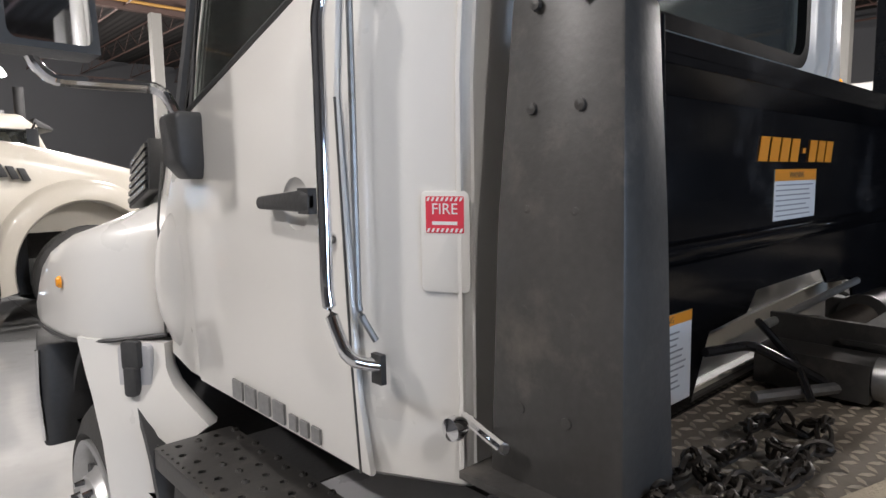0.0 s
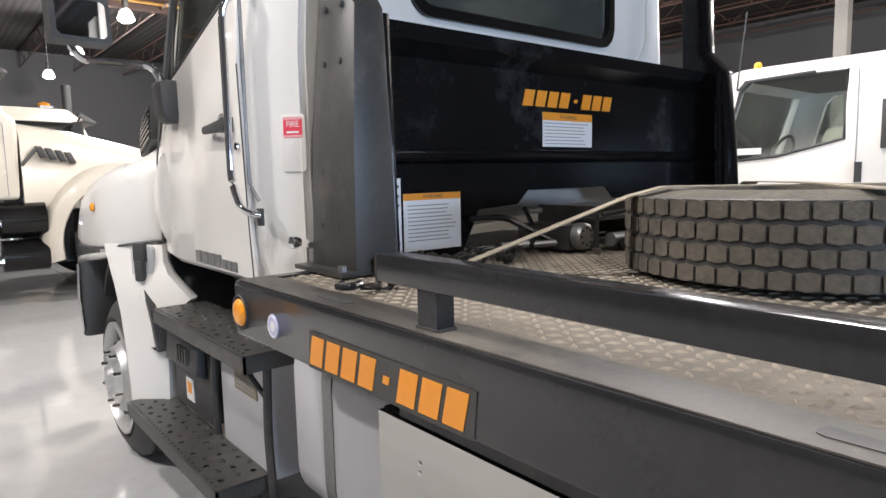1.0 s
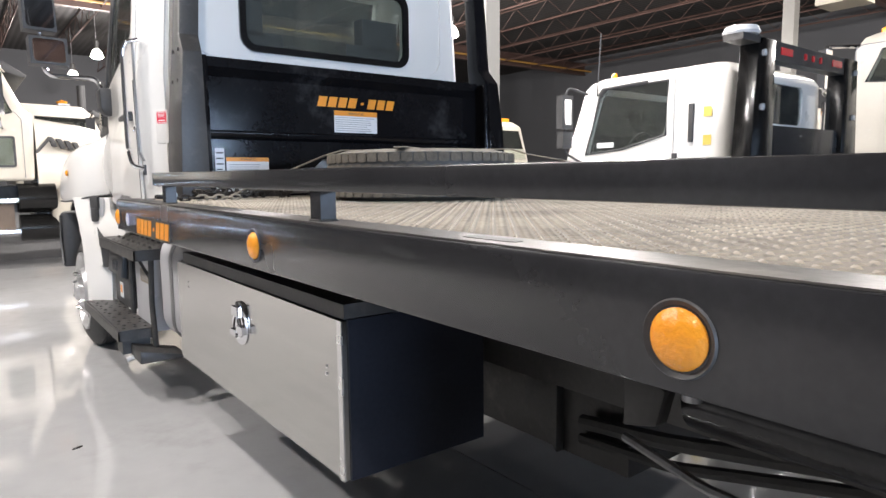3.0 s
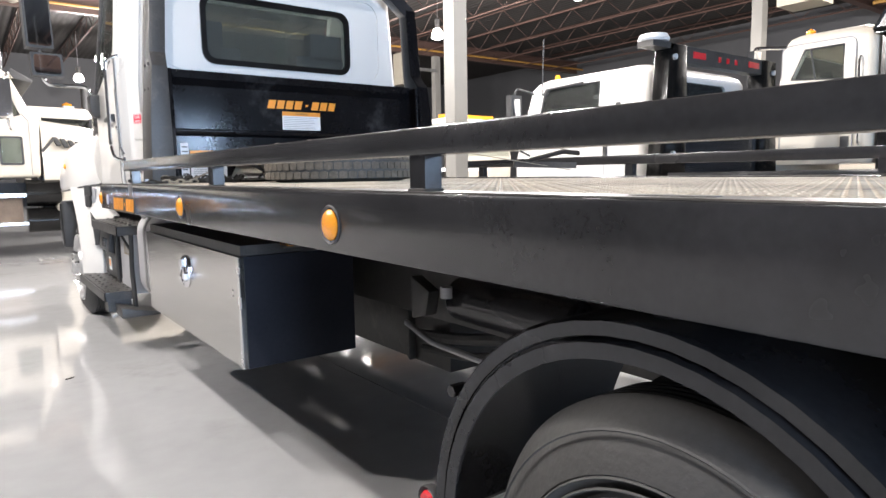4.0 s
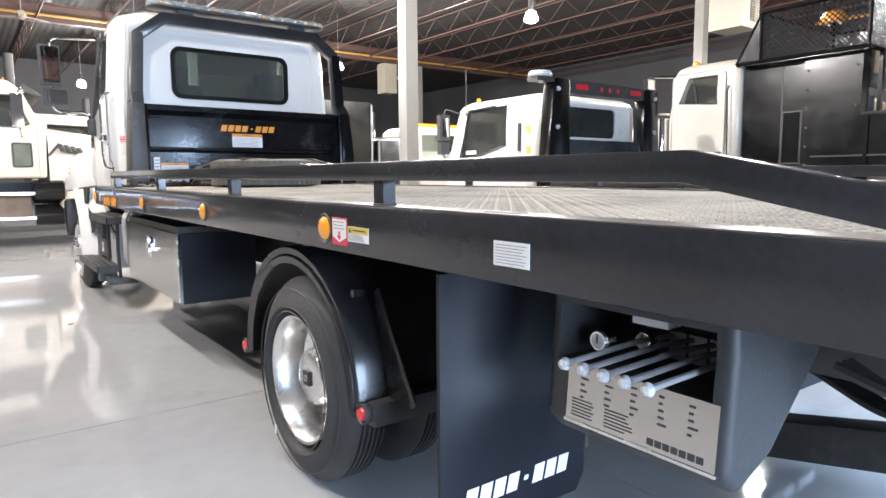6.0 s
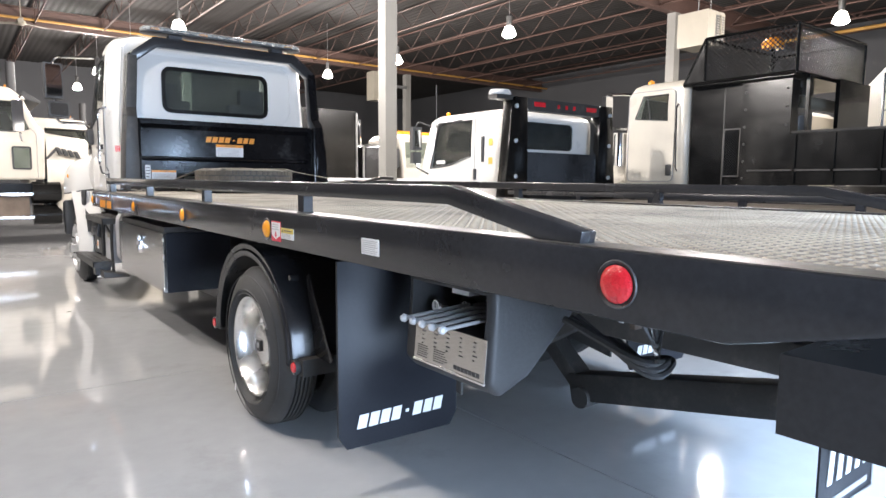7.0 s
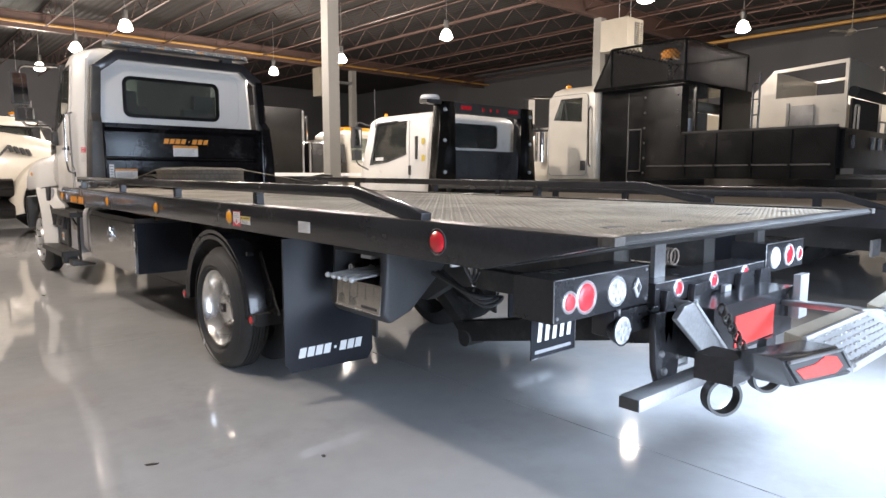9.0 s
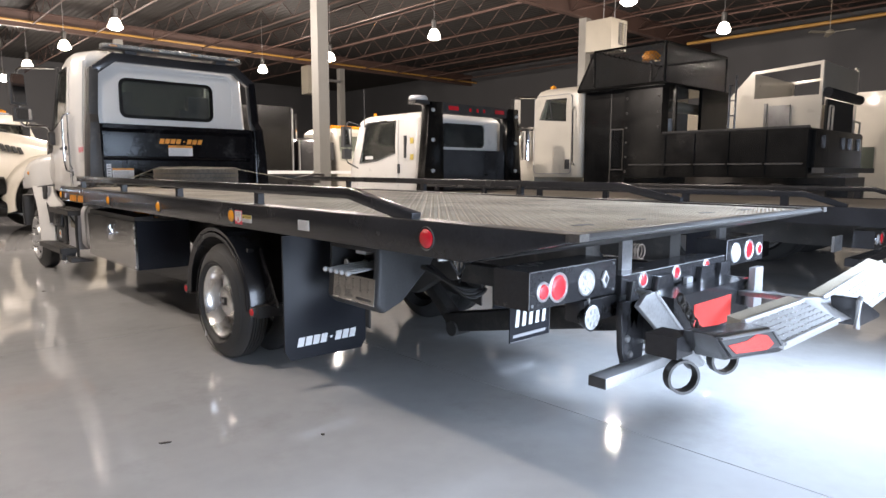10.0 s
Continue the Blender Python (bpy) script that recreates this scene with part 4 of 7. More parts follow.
# steps
def perforated_step(x0, x1, y0, y1, z, name):
    holes = []
    k = 0
    ys = np.arange(y0 + 0.06, y1 - 0.03, 0.062)
    for i, y in enumerate(ys):
        for j, x in enumerate(np.arange(x0 + 0.04, x1 - 0.02, 0.055)):
            holes.append((x + (0.014 if i % 2 else 0), y))
    b = plate(rrect(x0, x1, y0, y1, 0.015, 3), [[(hx + 0.011 * math.cos(2 * math.pi * q / 6), hy + 0.011 * math.sin(2 * math.pi * q / 6)) for q in range(6)] for hx, hy in holes[::2]], "z", z - 0.006, z)
    st = part(name, b, BLACK_D, truck, "black perforated steel cab step")
    lip = bx(x0, x0 + 0.008, y0, y1, z - 0.055, z - 0.004, 0.002)
    bx(x1 - 0.008, x1, y0, y1, z - 0.055, z - 0.004, 0.002, lip)
    bx(x0, x1, y0, y0 + 0.008, z - 0.055, z - 0.004, 0.002, lip)
    bx(x0, x1, y1 - 0.008, y1, z - 0.055, z - 0.004, 0.002, lip)
    part("step_lip", lip, BLACK_D, st)
    stud = lathe([(0.011, 0.0), (0.008, 0.006), (0.005, 0.006), (0.005, 0.0)], (0, 0, 0), "z", 8)
    for hx, hy in holes[1::2]:
        c = stud.copy()
        c.transform(Matrix.Translation((hx, hy, z)))
        part("step_stud", c, BLACK_D, st)
    stud.free()
    for y in np.arange(y0 + 0.03, y1, 0.035):
        part("edge_stud", lathe([(0.004, 0.0), (0.003, 0.004), (0.0005, 0.004), (0.0005, 0.0)], (x0 + 0.012, y, z), "z", 6), BLACK_D, st)
    return st


draw_in(cab_plan_true)
perforated_step(0.118, 0.345, 0.262, 1.168, 0.757, "upper_step")
low = perforated_step(0.035, 0.215, 0.335, 1.345, 0.345, "lower_step")
part("step_bracket", bx(0.06, 0.20, 0.37, 0.49, 0.215, 0.295, 0.006), BLACK_D, low)
part("step_bracket", prism([(0.10, 0.205), (0.33, 0.205), (0.33, 0.22), (0.10, 0.27)], "y", 0.16, 0.37, 0.004), BLACK_D, low)
part("step_bolt", cyl((0.07, 0.33, 0.195), (0.13, 0.33, 0.21), 0.014, 10), GALV2, low)
for y in (0.76, 0.31):
    part("step_post", tube(bend([(0.215, y, 0.225), (0.205, y, 0.48), (0.215, y, 0.74)], 0.05), 0.015, 8), BLACK_D, low)
part("step_brace", tube([(0.205, 0.31, 0.60), (0.165, 0.48, 0.735)], 0.009, 6), BLACK_D, low)
bt = part("battery_box", bx(0.205, 0.52, 0.80, 1.20, 0.36, 0.70, 0.015), PLASTIC, truck, "black battery box")
part("box_cover", prism([(0.16, 0.55), (0.203, 0.53), (0.203, 0.70), (0.18, 0.70)], "y", 0.82, 1.18, 0.006), PLASTIC, bt)
for i in range(4):
    part("cover_rib", bx(0.155, 0.178, 0.91 + i * 0.032, 0.921 + i * 0.032, 0.575, 0.635, 0.002), BLACK_D, bt)
part("box_label", bx(0.2005, 0.2045, 0.98, 1.06, 0.40, 0.49), PAPER, bt)
part("box_label_mark", bx(0.1995, 0.2005, 0.995, 1.045, 0.43, 0.475), ORANGE, bt)
ex = part("treatment_box", bx(0.225, 0.62, 0.33, 0.73, 0.32, 0.735, 0.02), TANK, truck, "pale metal box under the cab")
part("box_plate", bx(0.2215, 0.2245, 0.42, 0.60, 0.555, 0.625), STRAP, ex)
for i in range(4):
    part("box_print", bx(0.2205, 0.2213, 0.435, 0.585, 0.568 + i * 0.013, 0.573 + i * 0.013), GREYINK, ex)
tk = part("fuel_tank", prism(rrect(0.215, 0.75, 0.33, 0.85, 0.12, 6), "y", -0.40, 0.14, 0.01), TANK, truck, "grey painted fuel tank")
part("tank_strap", prism(rrect(0.212, 0.753, 0.327, 0.853, 0.12, 6), "y", -0.08, -0.03), GALV, tk)
part("tank_cap", cyl((0.27, 0.06, 0.83), (0.25, 0.06, 0.855), 0.035, 16, bev=0.004), GALV, tk)

# tool box
draw_in(bed_plan)
tb = part("tool_box", bx(0.173, 0.66, -1.80, -0.375, 0.36, 0.775, 0.006), BOXB, truck, "black tool box with a stainless door")
part("box_door", bx(0.155, 0.172, -1.795, -0.378, 0.362, 0.772, 0.004), STAIN, tb, "brushed stainless door")
part("door_edge", bx(0.151, 0.1555, -1.798, -1.775, 0.36, 0.774, 0.0015), ALU, tb)
la = prism(rrect(-1.165, -1.045, 0.57, 0.715, 0.055, 6), "x", 0.146, 0.155, 0.003)
part("latch_plate", la, CHROME, tb, "chrome twist latch")
lr = tube([(0.138, -1.105 + 0.032 * math.cos(a), 0.633 + 0.038 * math.sin(a)) for a in np.linspace(0, 2 * math.pi, 17)[:-1]], 0.006, 6, closed=True)
bx(0.128, 0.147, -1.13, -1.08, 0.668, 0.70, 0.006, lr)
bx(0.128, 0.147, -1.17, -1.12, 0.615, 0.640, 0.006, lr)
bx(0.128, 0.147, -1.11, -1.06, 0.600, 0.620, 0.006, lr)
part("latch_ring", lr, CHROME, tb)
for y, z in ((-0.52, 0.70), (-0.52, 0.68), (-1.71, 0.62), (-1.71, 0.64)):
    part("door_rivet", lathe([(0.0005, -0.003), (0.005, -0.002), (0.006, 0.0), (0.0005, 0.0)], (0.155, y, z), "x", 8), ALU, tb)
part("box_hanger", bx(0.16, 0.655, -1.80, -0.45, 0.778, 0.815, 0.004), BLACK_D, tb)
part("box_hanger", prism([(-1.98, 0.83), (-1.86, 0.80), (-1.86, 0.87), (-2.0, 0.87)], "x", 0.30, 0.5, 0.004), BLACK_D, tb)
part("clearance_lamp", bx(0.30, 0.32, -1.93, -1.86, 0.815, 0.83, 0.004), AMBER, tb)

# unseen box, added to keep light off the floor under the bed
part("tool_box", bx(1.80, 2.345, -1.80, -0.375, 0.36, 0.775, 0.006), BOXB, truck, "unseen black box added as a dark backdrop under the bed's far side")
part("air_valve", cyl((0.60, -2.49, 0.68), (0.60, -2.49, 0.715), 0.02, 12, bev=0.004), TANK, truck, "small pale air valve")
part("valve_plate", prism([(-2.36, 0.60), (-2.44, 0.62), (-2.46, 0.70), (-2.36, 0.74)], "x", 0.55, 0.60, 0.006), BLACK_D, truck, "black bracket plate")
part("air_line", tube(bend([(0.50, -2.40, 0.60), (0.45, -2.6, 0.585), (0.40, -3.0, 0.60)], 0.03), 0.010, 8), GALV, truck)
part("hose_bracket", prism([(-1.785, 0.42), (-1.92, 0.30), (-1.92, 0.64), (-1.785, 0.54)], "x", 0.86, 0.90, 0.006), BLACK_D, truck, "black hanging bracket")
# made-up black box that keeps the space behind the tool box dark
part("under_bed_blocker", bx(0.90, 1.60, -2.15, -1.35, 0.30, 0.62, 0.02), BLACK_D, truck, "black box added between the frame rails to hide the lit floor")
part("hydraulic_hose", tube(bend([(0.86, -2.02, 0.43), (0.84, -2.3, 0.47), (0.80, -2.9, 0.60)], 0.05), 0.022, 8), RUBBER, truck)
part("hydraulic_hose", tube(bend([(0.88, -2.0, 0.37), (0.86, -2.3, 0.40), (0.82, -2.9, 0.56)], 0.05), 0.016, 8), RUBBER, truck)
# added black panels close the gap behind the wheels and stop the rear fill
for x0, x1 in ((0.705, 0.72), (1.78, 1.795)):
    part("wheel_gap_blocker", prism([(-4.42, 0.28), (-3.95, 0.36), (-3.70, 0.62), (-3.70, 0.84), (-4.42, 0.84)], "x", x0, x1, 0.004), BLACK_D, truck, "black panel added to keep the gap behind the wheel dark")
part("air_tank", cyl((0.70, -2.95, 0.66), (0.70, -2.45, 0.66), 0.07, 20, bev=0.02), BLACK, truck, "black air tank")
part("amber_strip", bx(0.345, 0.355, -1.62, -1.24, 0.815, 0.832, 0.003), AMBER, truck)

# ---- the bed ----
ZT, ZB = 1.022, 0.887          # top and bottom of the side beam at y = 0; the bed lies almost level
side_prof = [(0.035, ZB), (0.035, ZT - 0.012), (0.023, ZT), (-6.345, ZT), (-6.345, ZT - 0.018), (-5.88, ZB)]
bed = part("bed_deck", bx(0.105, 2.395, -6.34, 0.03, ZT - 0.022, ZT - 0.006), DECK, truck, "dusty steel tread-plate deck", shear=True)
sL = part("side_beam", prism(side_prof, "x", 0.0, 0.105, 0.006), BLACK, truck, "black steel side beam of the bed", shear=True)
sR = part("side_beam", prism(side_prof, "x", 2.395, 2.5, 0.006), BLACK, truck, "black steel side beam of the bed", shear=True)
for sx, ob in ((0.006, sL), (2.401, sR)):
    part("beam_top", bx(sx, sx + 0.093, -6.325, 0.015, ZT + 0.0005, ZT + 0.003, 0.001), EDGE, ob, "dusty top of the side beam", shear=True)
    for y in (-0.38, -1.33, -2.45, -3.6, -4.7):
        part("tie_slot", prism(rrect(sx + 0.03, sx + 0.06, y - 0.06, y + 0.06, 0.012, 3), "z", ZT + 0.0032, ZT + 0.0042), INK, ob, "", True)
part("front_beam", bx(0.105, 2.395, 0.0, 0.035, ZB, ZT, 0.004), BLACK, truck, shear=True)
part("tail_edge", prism([(-6.347, ZT + 0.0045), (-6.36, ZT - 0.01), (-6.345, ZT - 0.022), (-6.31, ZT - 0.022), (-6.31, ZT + 0.0045)], "x", -0.003, 2.503, 0.002), BLACK_D, truck, "worn steel tail edge", shear=True)
for xa, xb in ((-0.005, 0.05), (2.45, 2.505)):
    part("worn_corner", bx(xa, xb, -6.364, -6.325, ZT - 0.018, ZT + 0.006, 0.003), EDGE, truck, "worn dusty steel corner", shear=True)
part("tail_underside", prism([(-6.34, ZT - 0.024), (-5.88, ZB), (-5.84, ZB), (-5.84, ZB + 0.02), (-6.315, ZT - 0.023)], "x", 0.105, 2.395), BLACK_D, truck, shear=True)
for y in np.arange(-5.6, 0.0, 0.4):
    part("deck_cross_beam", bx(0.105, 2.395, y - 0.03, y + 0.03, ZB + 0.01, ZT - 0.023), BLACK_D, truck, shear=True)
for x in (0.78, 1.60):
    part("bed_runner", bx(x, x + 0.12, -5.9, -0.05, 0.755, ZB + 0.01, 0.004), BLACK_D, truck, shear=True)

# raised tread lugs
def tread():
    vs, fs = [], []
    d = 0.030
    L, W, H = 0.0142, 0.0056, 0.0034
    ix = np.arange(0.15, 2.36, d)
    iy = np.arange(-6.28, 0.0, d)
    base = np.array([(-1, 0), (0, -1), (1, 0), (0, 1), (-0.45, 0), (0.45, 0)], float)
    zz = np.array([0, 0, 0, 0, H, H])
    for a, x in enumerate(ix):
        for b, y in enumerate(iy):
            if (x - 1.173) ** 2 + (y + 0.857) ** 2 < 0.10:
                continue
            ang = math.pi / 4 if (a + b) % 2 else -math.pi / 4
            c, s = math.cos(ang), math.sin(ang)
            u, v = base[:, 0] * L, base[:, 1] * W
            X = x + u * c - v * s
            Y = y + u * s + v * c
            Z = ZT - 0.006 + zz - 0.004 * Y
            k = len(vs)
            vs.extend(zip(*bed_plan(X, Y, Z)))
            fs += [(k, k + 1, k + 4), (k + 1, k + 5, k + 4), (k + 1, k + 2, k + 5), (k + 2, k + 3, k + 5), (k + 3, k + 4, k + 5), (k + 3, k, k + 4)]
    me = bpy.data.meshes.new("tread_lug")
    me.from_pydata(vs, [], fs)
    me.materials.append(LUG)
    ob = new("tread_lug", me)
    me.transform(ORIGIN[truck.name])
    ob.parent = bed
    tagged(ob, "worn bright raised tread lugs", kind="stuff")


tread()
for x, y in ((0.43, -6.1), (0.89, -6.08), (1.6, -6.08), (2.05, -6.1)):
    part("deck_keyhole", prism(rrect(x - 0.06, x + 0.06, y - 0.022, y + 0.022, 0.02, 4), "z", ZT - 0.0055, ZT - 0.003), INK, bed, "", True)

# marker lamps and labels on the side beam
def marker(y, z, r, lens, name):
    g = part(name, lathe([(r, 0.003), (r + 0.009, -0.003), (r + 0.011, 0.0), (r + 0.010, 0.006), (r, 0.006)], (-0.0005, y, z), "x", 32), PLASTIC, sL, "round marker lamp in a rubber grommet", True)
    part("lens", lathe([(0.0005, -0.013), (r * 0.5, -0.012), (r * 0.85, -0.008), (r + 0.001, -0.001), (r + 0.001, 0.004), (0.0005, 0.004)], (-0.001, y, z), "x", 32), lens, sL, "", True)


for y, z in ((0.003, 0.945), (-1.611, 0.948), (-2.794, 0.948), (-3.973, 0.950)):
    marker(y, z, 0.033, AMBER, "amber_marker")
marker(-5.664, 0.958, 0.036, RED, "red_marker")
badge = part("badge", lathe([(0.0005, -0.002), (0.026, -0.002), (0.028, 0.0), (0.0005, 0.0)], (0, -0.181, 0.942), "x", 28), BADGE, sL, "round blue and white badge", True)
part("badge_ring", lathe([(0.021, -0.0028), (0.024, -0.0028), (0.024, -0.002), (0.021, -0.002)], (0, -0.181, 0.942), "x", 28), PAPER, sL, "", True)
part("badge_centre", lathe([(0.0005, -0.0026), (0.012, -0.0026), (0.012, -0.002), (0.0005, -0.002)], (0, -0.181, 0.942), "x", 20), PAPER, sL, "", True)
brand_blocks("L", 0.0, 0.352, 0.83, 0.896, 0.956, sL, ORANGE, BLACK_D, True)
# safety labels
part("red_label", rect_on("L", 0, 4.0215, 4.110, 0.908, 0.9855), REDINK, sL, "red and white safety label", True)
part("label_face", quad_on("L", -0.0016, [(4.026, 0.981), (4.1055, 0.981), (4.1055, 0.931), (4.0658, 0.916), (4.026, 0.931)], 0.0008), PAPER, sL, "", True)
text_rows("L", -0.0025, 4.033, 4.099, 0.950, 0.977, 3, sL, GREYINK, True, 3)
part("label_arrow", quad_on("L", -0.0025, [(4.061, 0.946), (4.0705, 0.946), (4.0705, 0.934), (4.079, 0.934), (4.0658, 0.921), (4.0525, 0.934), (4.061, 0.934)], 0.0006), REDINK, sL, "", True)
part("yellow_label", rect_on("L", 0, 4.114, 4.225, 0.923, 0.964), PAPER, sL, "yellow and white caution label", True)
part("label_band", rect_on("L", -0.0016, 4.114, 4.225, 0.945, 0.964, 0.0006), YELLOW, sL, "", True)
part("label_sign", quad_on("L", -0.0023, [(4.121, 0.948), (4.135, 0.948), (4.128, 0.961)], 0.0004), INK, sL, "", True)
text_rows("L", -0.0023, 4.142, 4.215, 0.948, 0.961, 1, sL, INK, True, 4)
text_rows("L", -0.0018, 4.120, 4.218, 0.926, 0.943, 4, sL, GREYINK, True, 5)
part("white_label", rect_on("L", 0, 4.717, 4.818, 0.924, 0.973), PAPER, sL, "white instruction label", True)
text_rows("L", -0.0016, 4.723, 4.812, 0.927, 0.969, 7, sL, GREYINK, True, 7)

# bed rails
def rail(x0, name):
    sq = [(-0.026, -0.0245), (0.026, -0.0245), (0.026, 0.0245), (-0.026, 0.0245)]
    path = [(x0, -0.575, 1.113), (x0, -2.2, 1.113), (x0, -5.12, 1.113), (x0, -5.56, 1.026)]
    r = part(name, bevel(tube(path, 0, shape=sq), 0.004, 2), BLACK, truck, "black square-tube bed rail", True)
    part("end_cap", bx(x0 - 0.0245, x0 + 0.0245, -0.574, -0.570, 1.09, 1.136, 0.002), BLACK_D, r, "", True)
    for y in (-0.709, -1.917, -3.10, -4.244):
        part("rail_post", bx(x0 - 0.02, x0 + 0.02, y - 0.024, y + 0.024, ZT, 1.089, 0.003), BLACK, r, "", True)
        for dy in (-0.026, 0.026):
            part("weld_bead", tube([(x0 - 0.021, y + dy, ZT + 0.004), (x0 + 0.021, y + dy, ZT + 0.004)], 0.004, 5), BLACK_D, r, "", True)
        part("weld_bead", tube([(x0 - 0.021, y - 0.025, ZT + 0.004), (x0 - 0.021, y + 0.025, ZT + 0.004)], 0.004, 5), BLACK_D, r, "", True)
    return r


rail(0.043, "bed_rail"), rail(2.457, "bed_rail")

# headboard
draw_in(board_plan)
panel = plate([(0.37, 1.02), (2.13, 1.02), (2.13, 1.676), (0.37, 1.676)], [[(0.73, 1.03), (0.80, 1.155), (0.98, 1.165), (1.03, 1.21), (1.47, 1.21), (1.52, 1.165), (1.74, 1.15), (1.80, 1.03)]], "y", 0.0, 0.008)
hbd = part("headboard", panel, BOARD, truck, "black steel headboard behind the cab")
part("top_rail", bx(0.40, 2.10, -0.045, 0.03, 1.657, 1.687, 0.004), BOARD, hbd)
part("top_lip", prism([(-0.045, 1.642), (-0.041, 1.642), (-0.002, 1.602), (-0.002, 1.658), (-0.045, 1.658)], "x", 0.42, 2.08), BOARD, hbd)
part("middle_rail", prism([(0.0, 1.30), (-0.022, 1.315), (-0.028, 1.335), (-0.022, 1.345), (0.0, 1.345)], "x", 0.42, 2.08, 0.004), BOARD, hbd)
part("inner_post", tube([(0.382, -0.12, 1.03), (0.382, -0.10, 1.68)], 0.014, 8), BOARD, hbd)
part("inner_post", tube([(2.118, -0.12, 1.03), (2.118, -0.10, 1.68)], 0.014, 8), BOARD, hbd)
for mir_x in (False, True):
    f = (lambda x: 2.5 - x) if mir_x else (lambda x: x)
    wf = lambda x, y, z, f=f: (f(x), y, z)
    # broad foot plate narrowing into the arch
    up = bmesh.new()
    loft([[(f(xa), ya, z), (f(xb), ya, z), (f(xb), yb, z), (f(xa), yb, z)] for z, xa, xb, ya, yb in ((1.025, 0.240, 0.372, -0.15, 0.075), (1.40, 0.258, 0.370, -0.135, 0.075), (1.69, 0.285, 0.372, -0.115, 0.07), (1.775, 0.292, 0.385, -0.04, 0.065), (2.25, 0.325, 0.415, -0.03, 0.06))], up)
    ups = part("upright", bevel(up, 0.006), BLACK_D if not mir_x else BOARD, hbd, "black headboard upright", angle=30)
    for z in (1.14, 1.28, 1.42, 1.56, 1.70):
        for y in (-0.06, 0.02):
            part("bolt", lathe([(0.0005, -0.006), (0.008, -0.005), (0.009, 0.002), (0.0005, 0.002)], (f(0.2425 + (z - 1.03) * 0.058), y, z), "x", 10), BLACK_D, hbd)
    part("foot_plate", bx(min(f(0.2), f(0.44)), max(f(0.2), f(0.44)), -0.15, 0.10, 1.022, 1.034, 0.002), BLACK_D, hbd)
arch = [(0.37, 0.015, 2.225), (0.575, 0.015, 2.385), (1.925, 0.015, 2.385), (2.13, 0.015, 2.225)]
part("arch_bar", bevel(tube(arch, 0, shape=[(-0.045, -0.045), (0.045, -0.045), (0.045, 0.045), (-0.045, 0.045)]), 0.006), BLACK, hbd, "black arch bar over the cab")
# light bar
for x in (0.75, 1.75):
    part("bar_foot", bx(x - 0.06, x + 0.06, -0.03, 0.07, 2.43, 2.462, 0.005), PLASTIC, hbd)
part("light_bar", prism(rrect(0.45, 2.0, -0.10, 0.12, 0.09, 6), "z", 2.46, 2.475, 0.004), PLASTIC, hbd, "low clear warning light bar")
part("light_bar_lens", prism(rrect(0.455, 1.995, -0.095, 0.115, 0.085, 6), "z", 2.476, 2.512, 0.014), LENS, hbd, "clear light bar lens")
for i in range(13):
    part("lamp_module", bx(0.53 + i * 0.108, 0.60 + i * 0.108, -0.075, -0.03, 2.478, 2.503, 0.004), CHROME if i % 4 else AMBER, hbd)
# marks and labels on the headboard
brand_blocks("R", 0.0, 1.005, 1.5, 1.492, 1.546, hbd, ORANGE)
part("warning_label", rect_on("R", 0, 1.105, 1.379, 1.357, 1.475), PAPER, hbd, "white warning label with an orange head")
part("label_band", rect_on("R", -0.0016, 1.105, 1.379, 1.448, 1.475, 0.0006), ORANGE, hbd)
part("label_text", letters("WARNING", 0.02, Matrix.Translation((1.242, -0.0024, 1.461)) @ Euler((radians(90), 0, 0)).to_matrix().to_4x4(), 0.0002), INK, hbd)
text_rows("R", -0.0016, 1.115, 1.369, 1.362, 1.444, 7, hbd, GREYINK, False, 11)
part("warning_label", rect_on("R", 0, 0.50, 0.72, 1.045, 1.215), PAPER, hbd, "worn white warning label with an orange head")
part("label_band", rect_on("R", -0.0016, 0.50, 0.72, 1.195, 1.215, 0.0006), ORANGE, hbd)
part("label_text", letters("WARNING", 0.016, Matrix.Translation((0.61, -0.0024, 1.2045)) @ Euler((radians(90), 0, 0)).to_matrix().to_4x4(), 0.0002), INK, hbd)
text_rows("R", -0.0016, 0.515, 0.70, 1.07, 1.185, 10, hbd, GREYINK, False, 12)
part("serial_strip", rect_on("R", 0, 0.445, 0.492, 1.05, 1.26), PAPER, hbd, "narrow white strip label")
text_rows("R", -0.0016, 0.452, 0.487, 1.06, 1.25, 7, hbd, INK, False, 13)
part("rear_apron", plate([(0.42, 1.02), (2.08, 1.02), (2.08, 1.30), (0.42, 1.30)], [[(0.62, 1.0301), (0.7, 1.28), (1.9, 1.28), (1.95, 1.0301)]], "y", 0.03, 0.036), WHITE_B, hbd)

# winch gear low behind the headboard
wn = part("winch", bx(0.95, 1.08, -0.24, -0.03, 1.03, 1.105, 0.012), BLACK_D, truck, "greasy black winch gear with rods and levers")
part("winch_drum", lathe([(0.02, 0.0), (0.062, 0.0), (0.062, 0.012), (0.032, 0.016), (0.032, 0.34), (0.062, 0.345), (0.062, 0.36), (0.02, 0.36)], (1.08, -0.11, 1.098), "x", 24), BLACK_D, wn)
part("winch_rope", lathe([(0.036 + 0.006 * abs(math.sin(i * 1.57)), 0.018 + i * 0.006) for i in range(53)] + [(0.025, 0.33), (0.025, 0.018)], (1.08, -0.11, 1.098), "x", 20), CHAIN, wn)
dc = lathe([(0.0005, -0.012), (0.034, -0.012), (0.042, -0.004), (0.042, 0.02), (0.0005, 0.02)], (0.995, -0.262, 1.072), "y", 24)
part("clutch_disc", dc, GALV, wn, "perforated grey clutch disc")
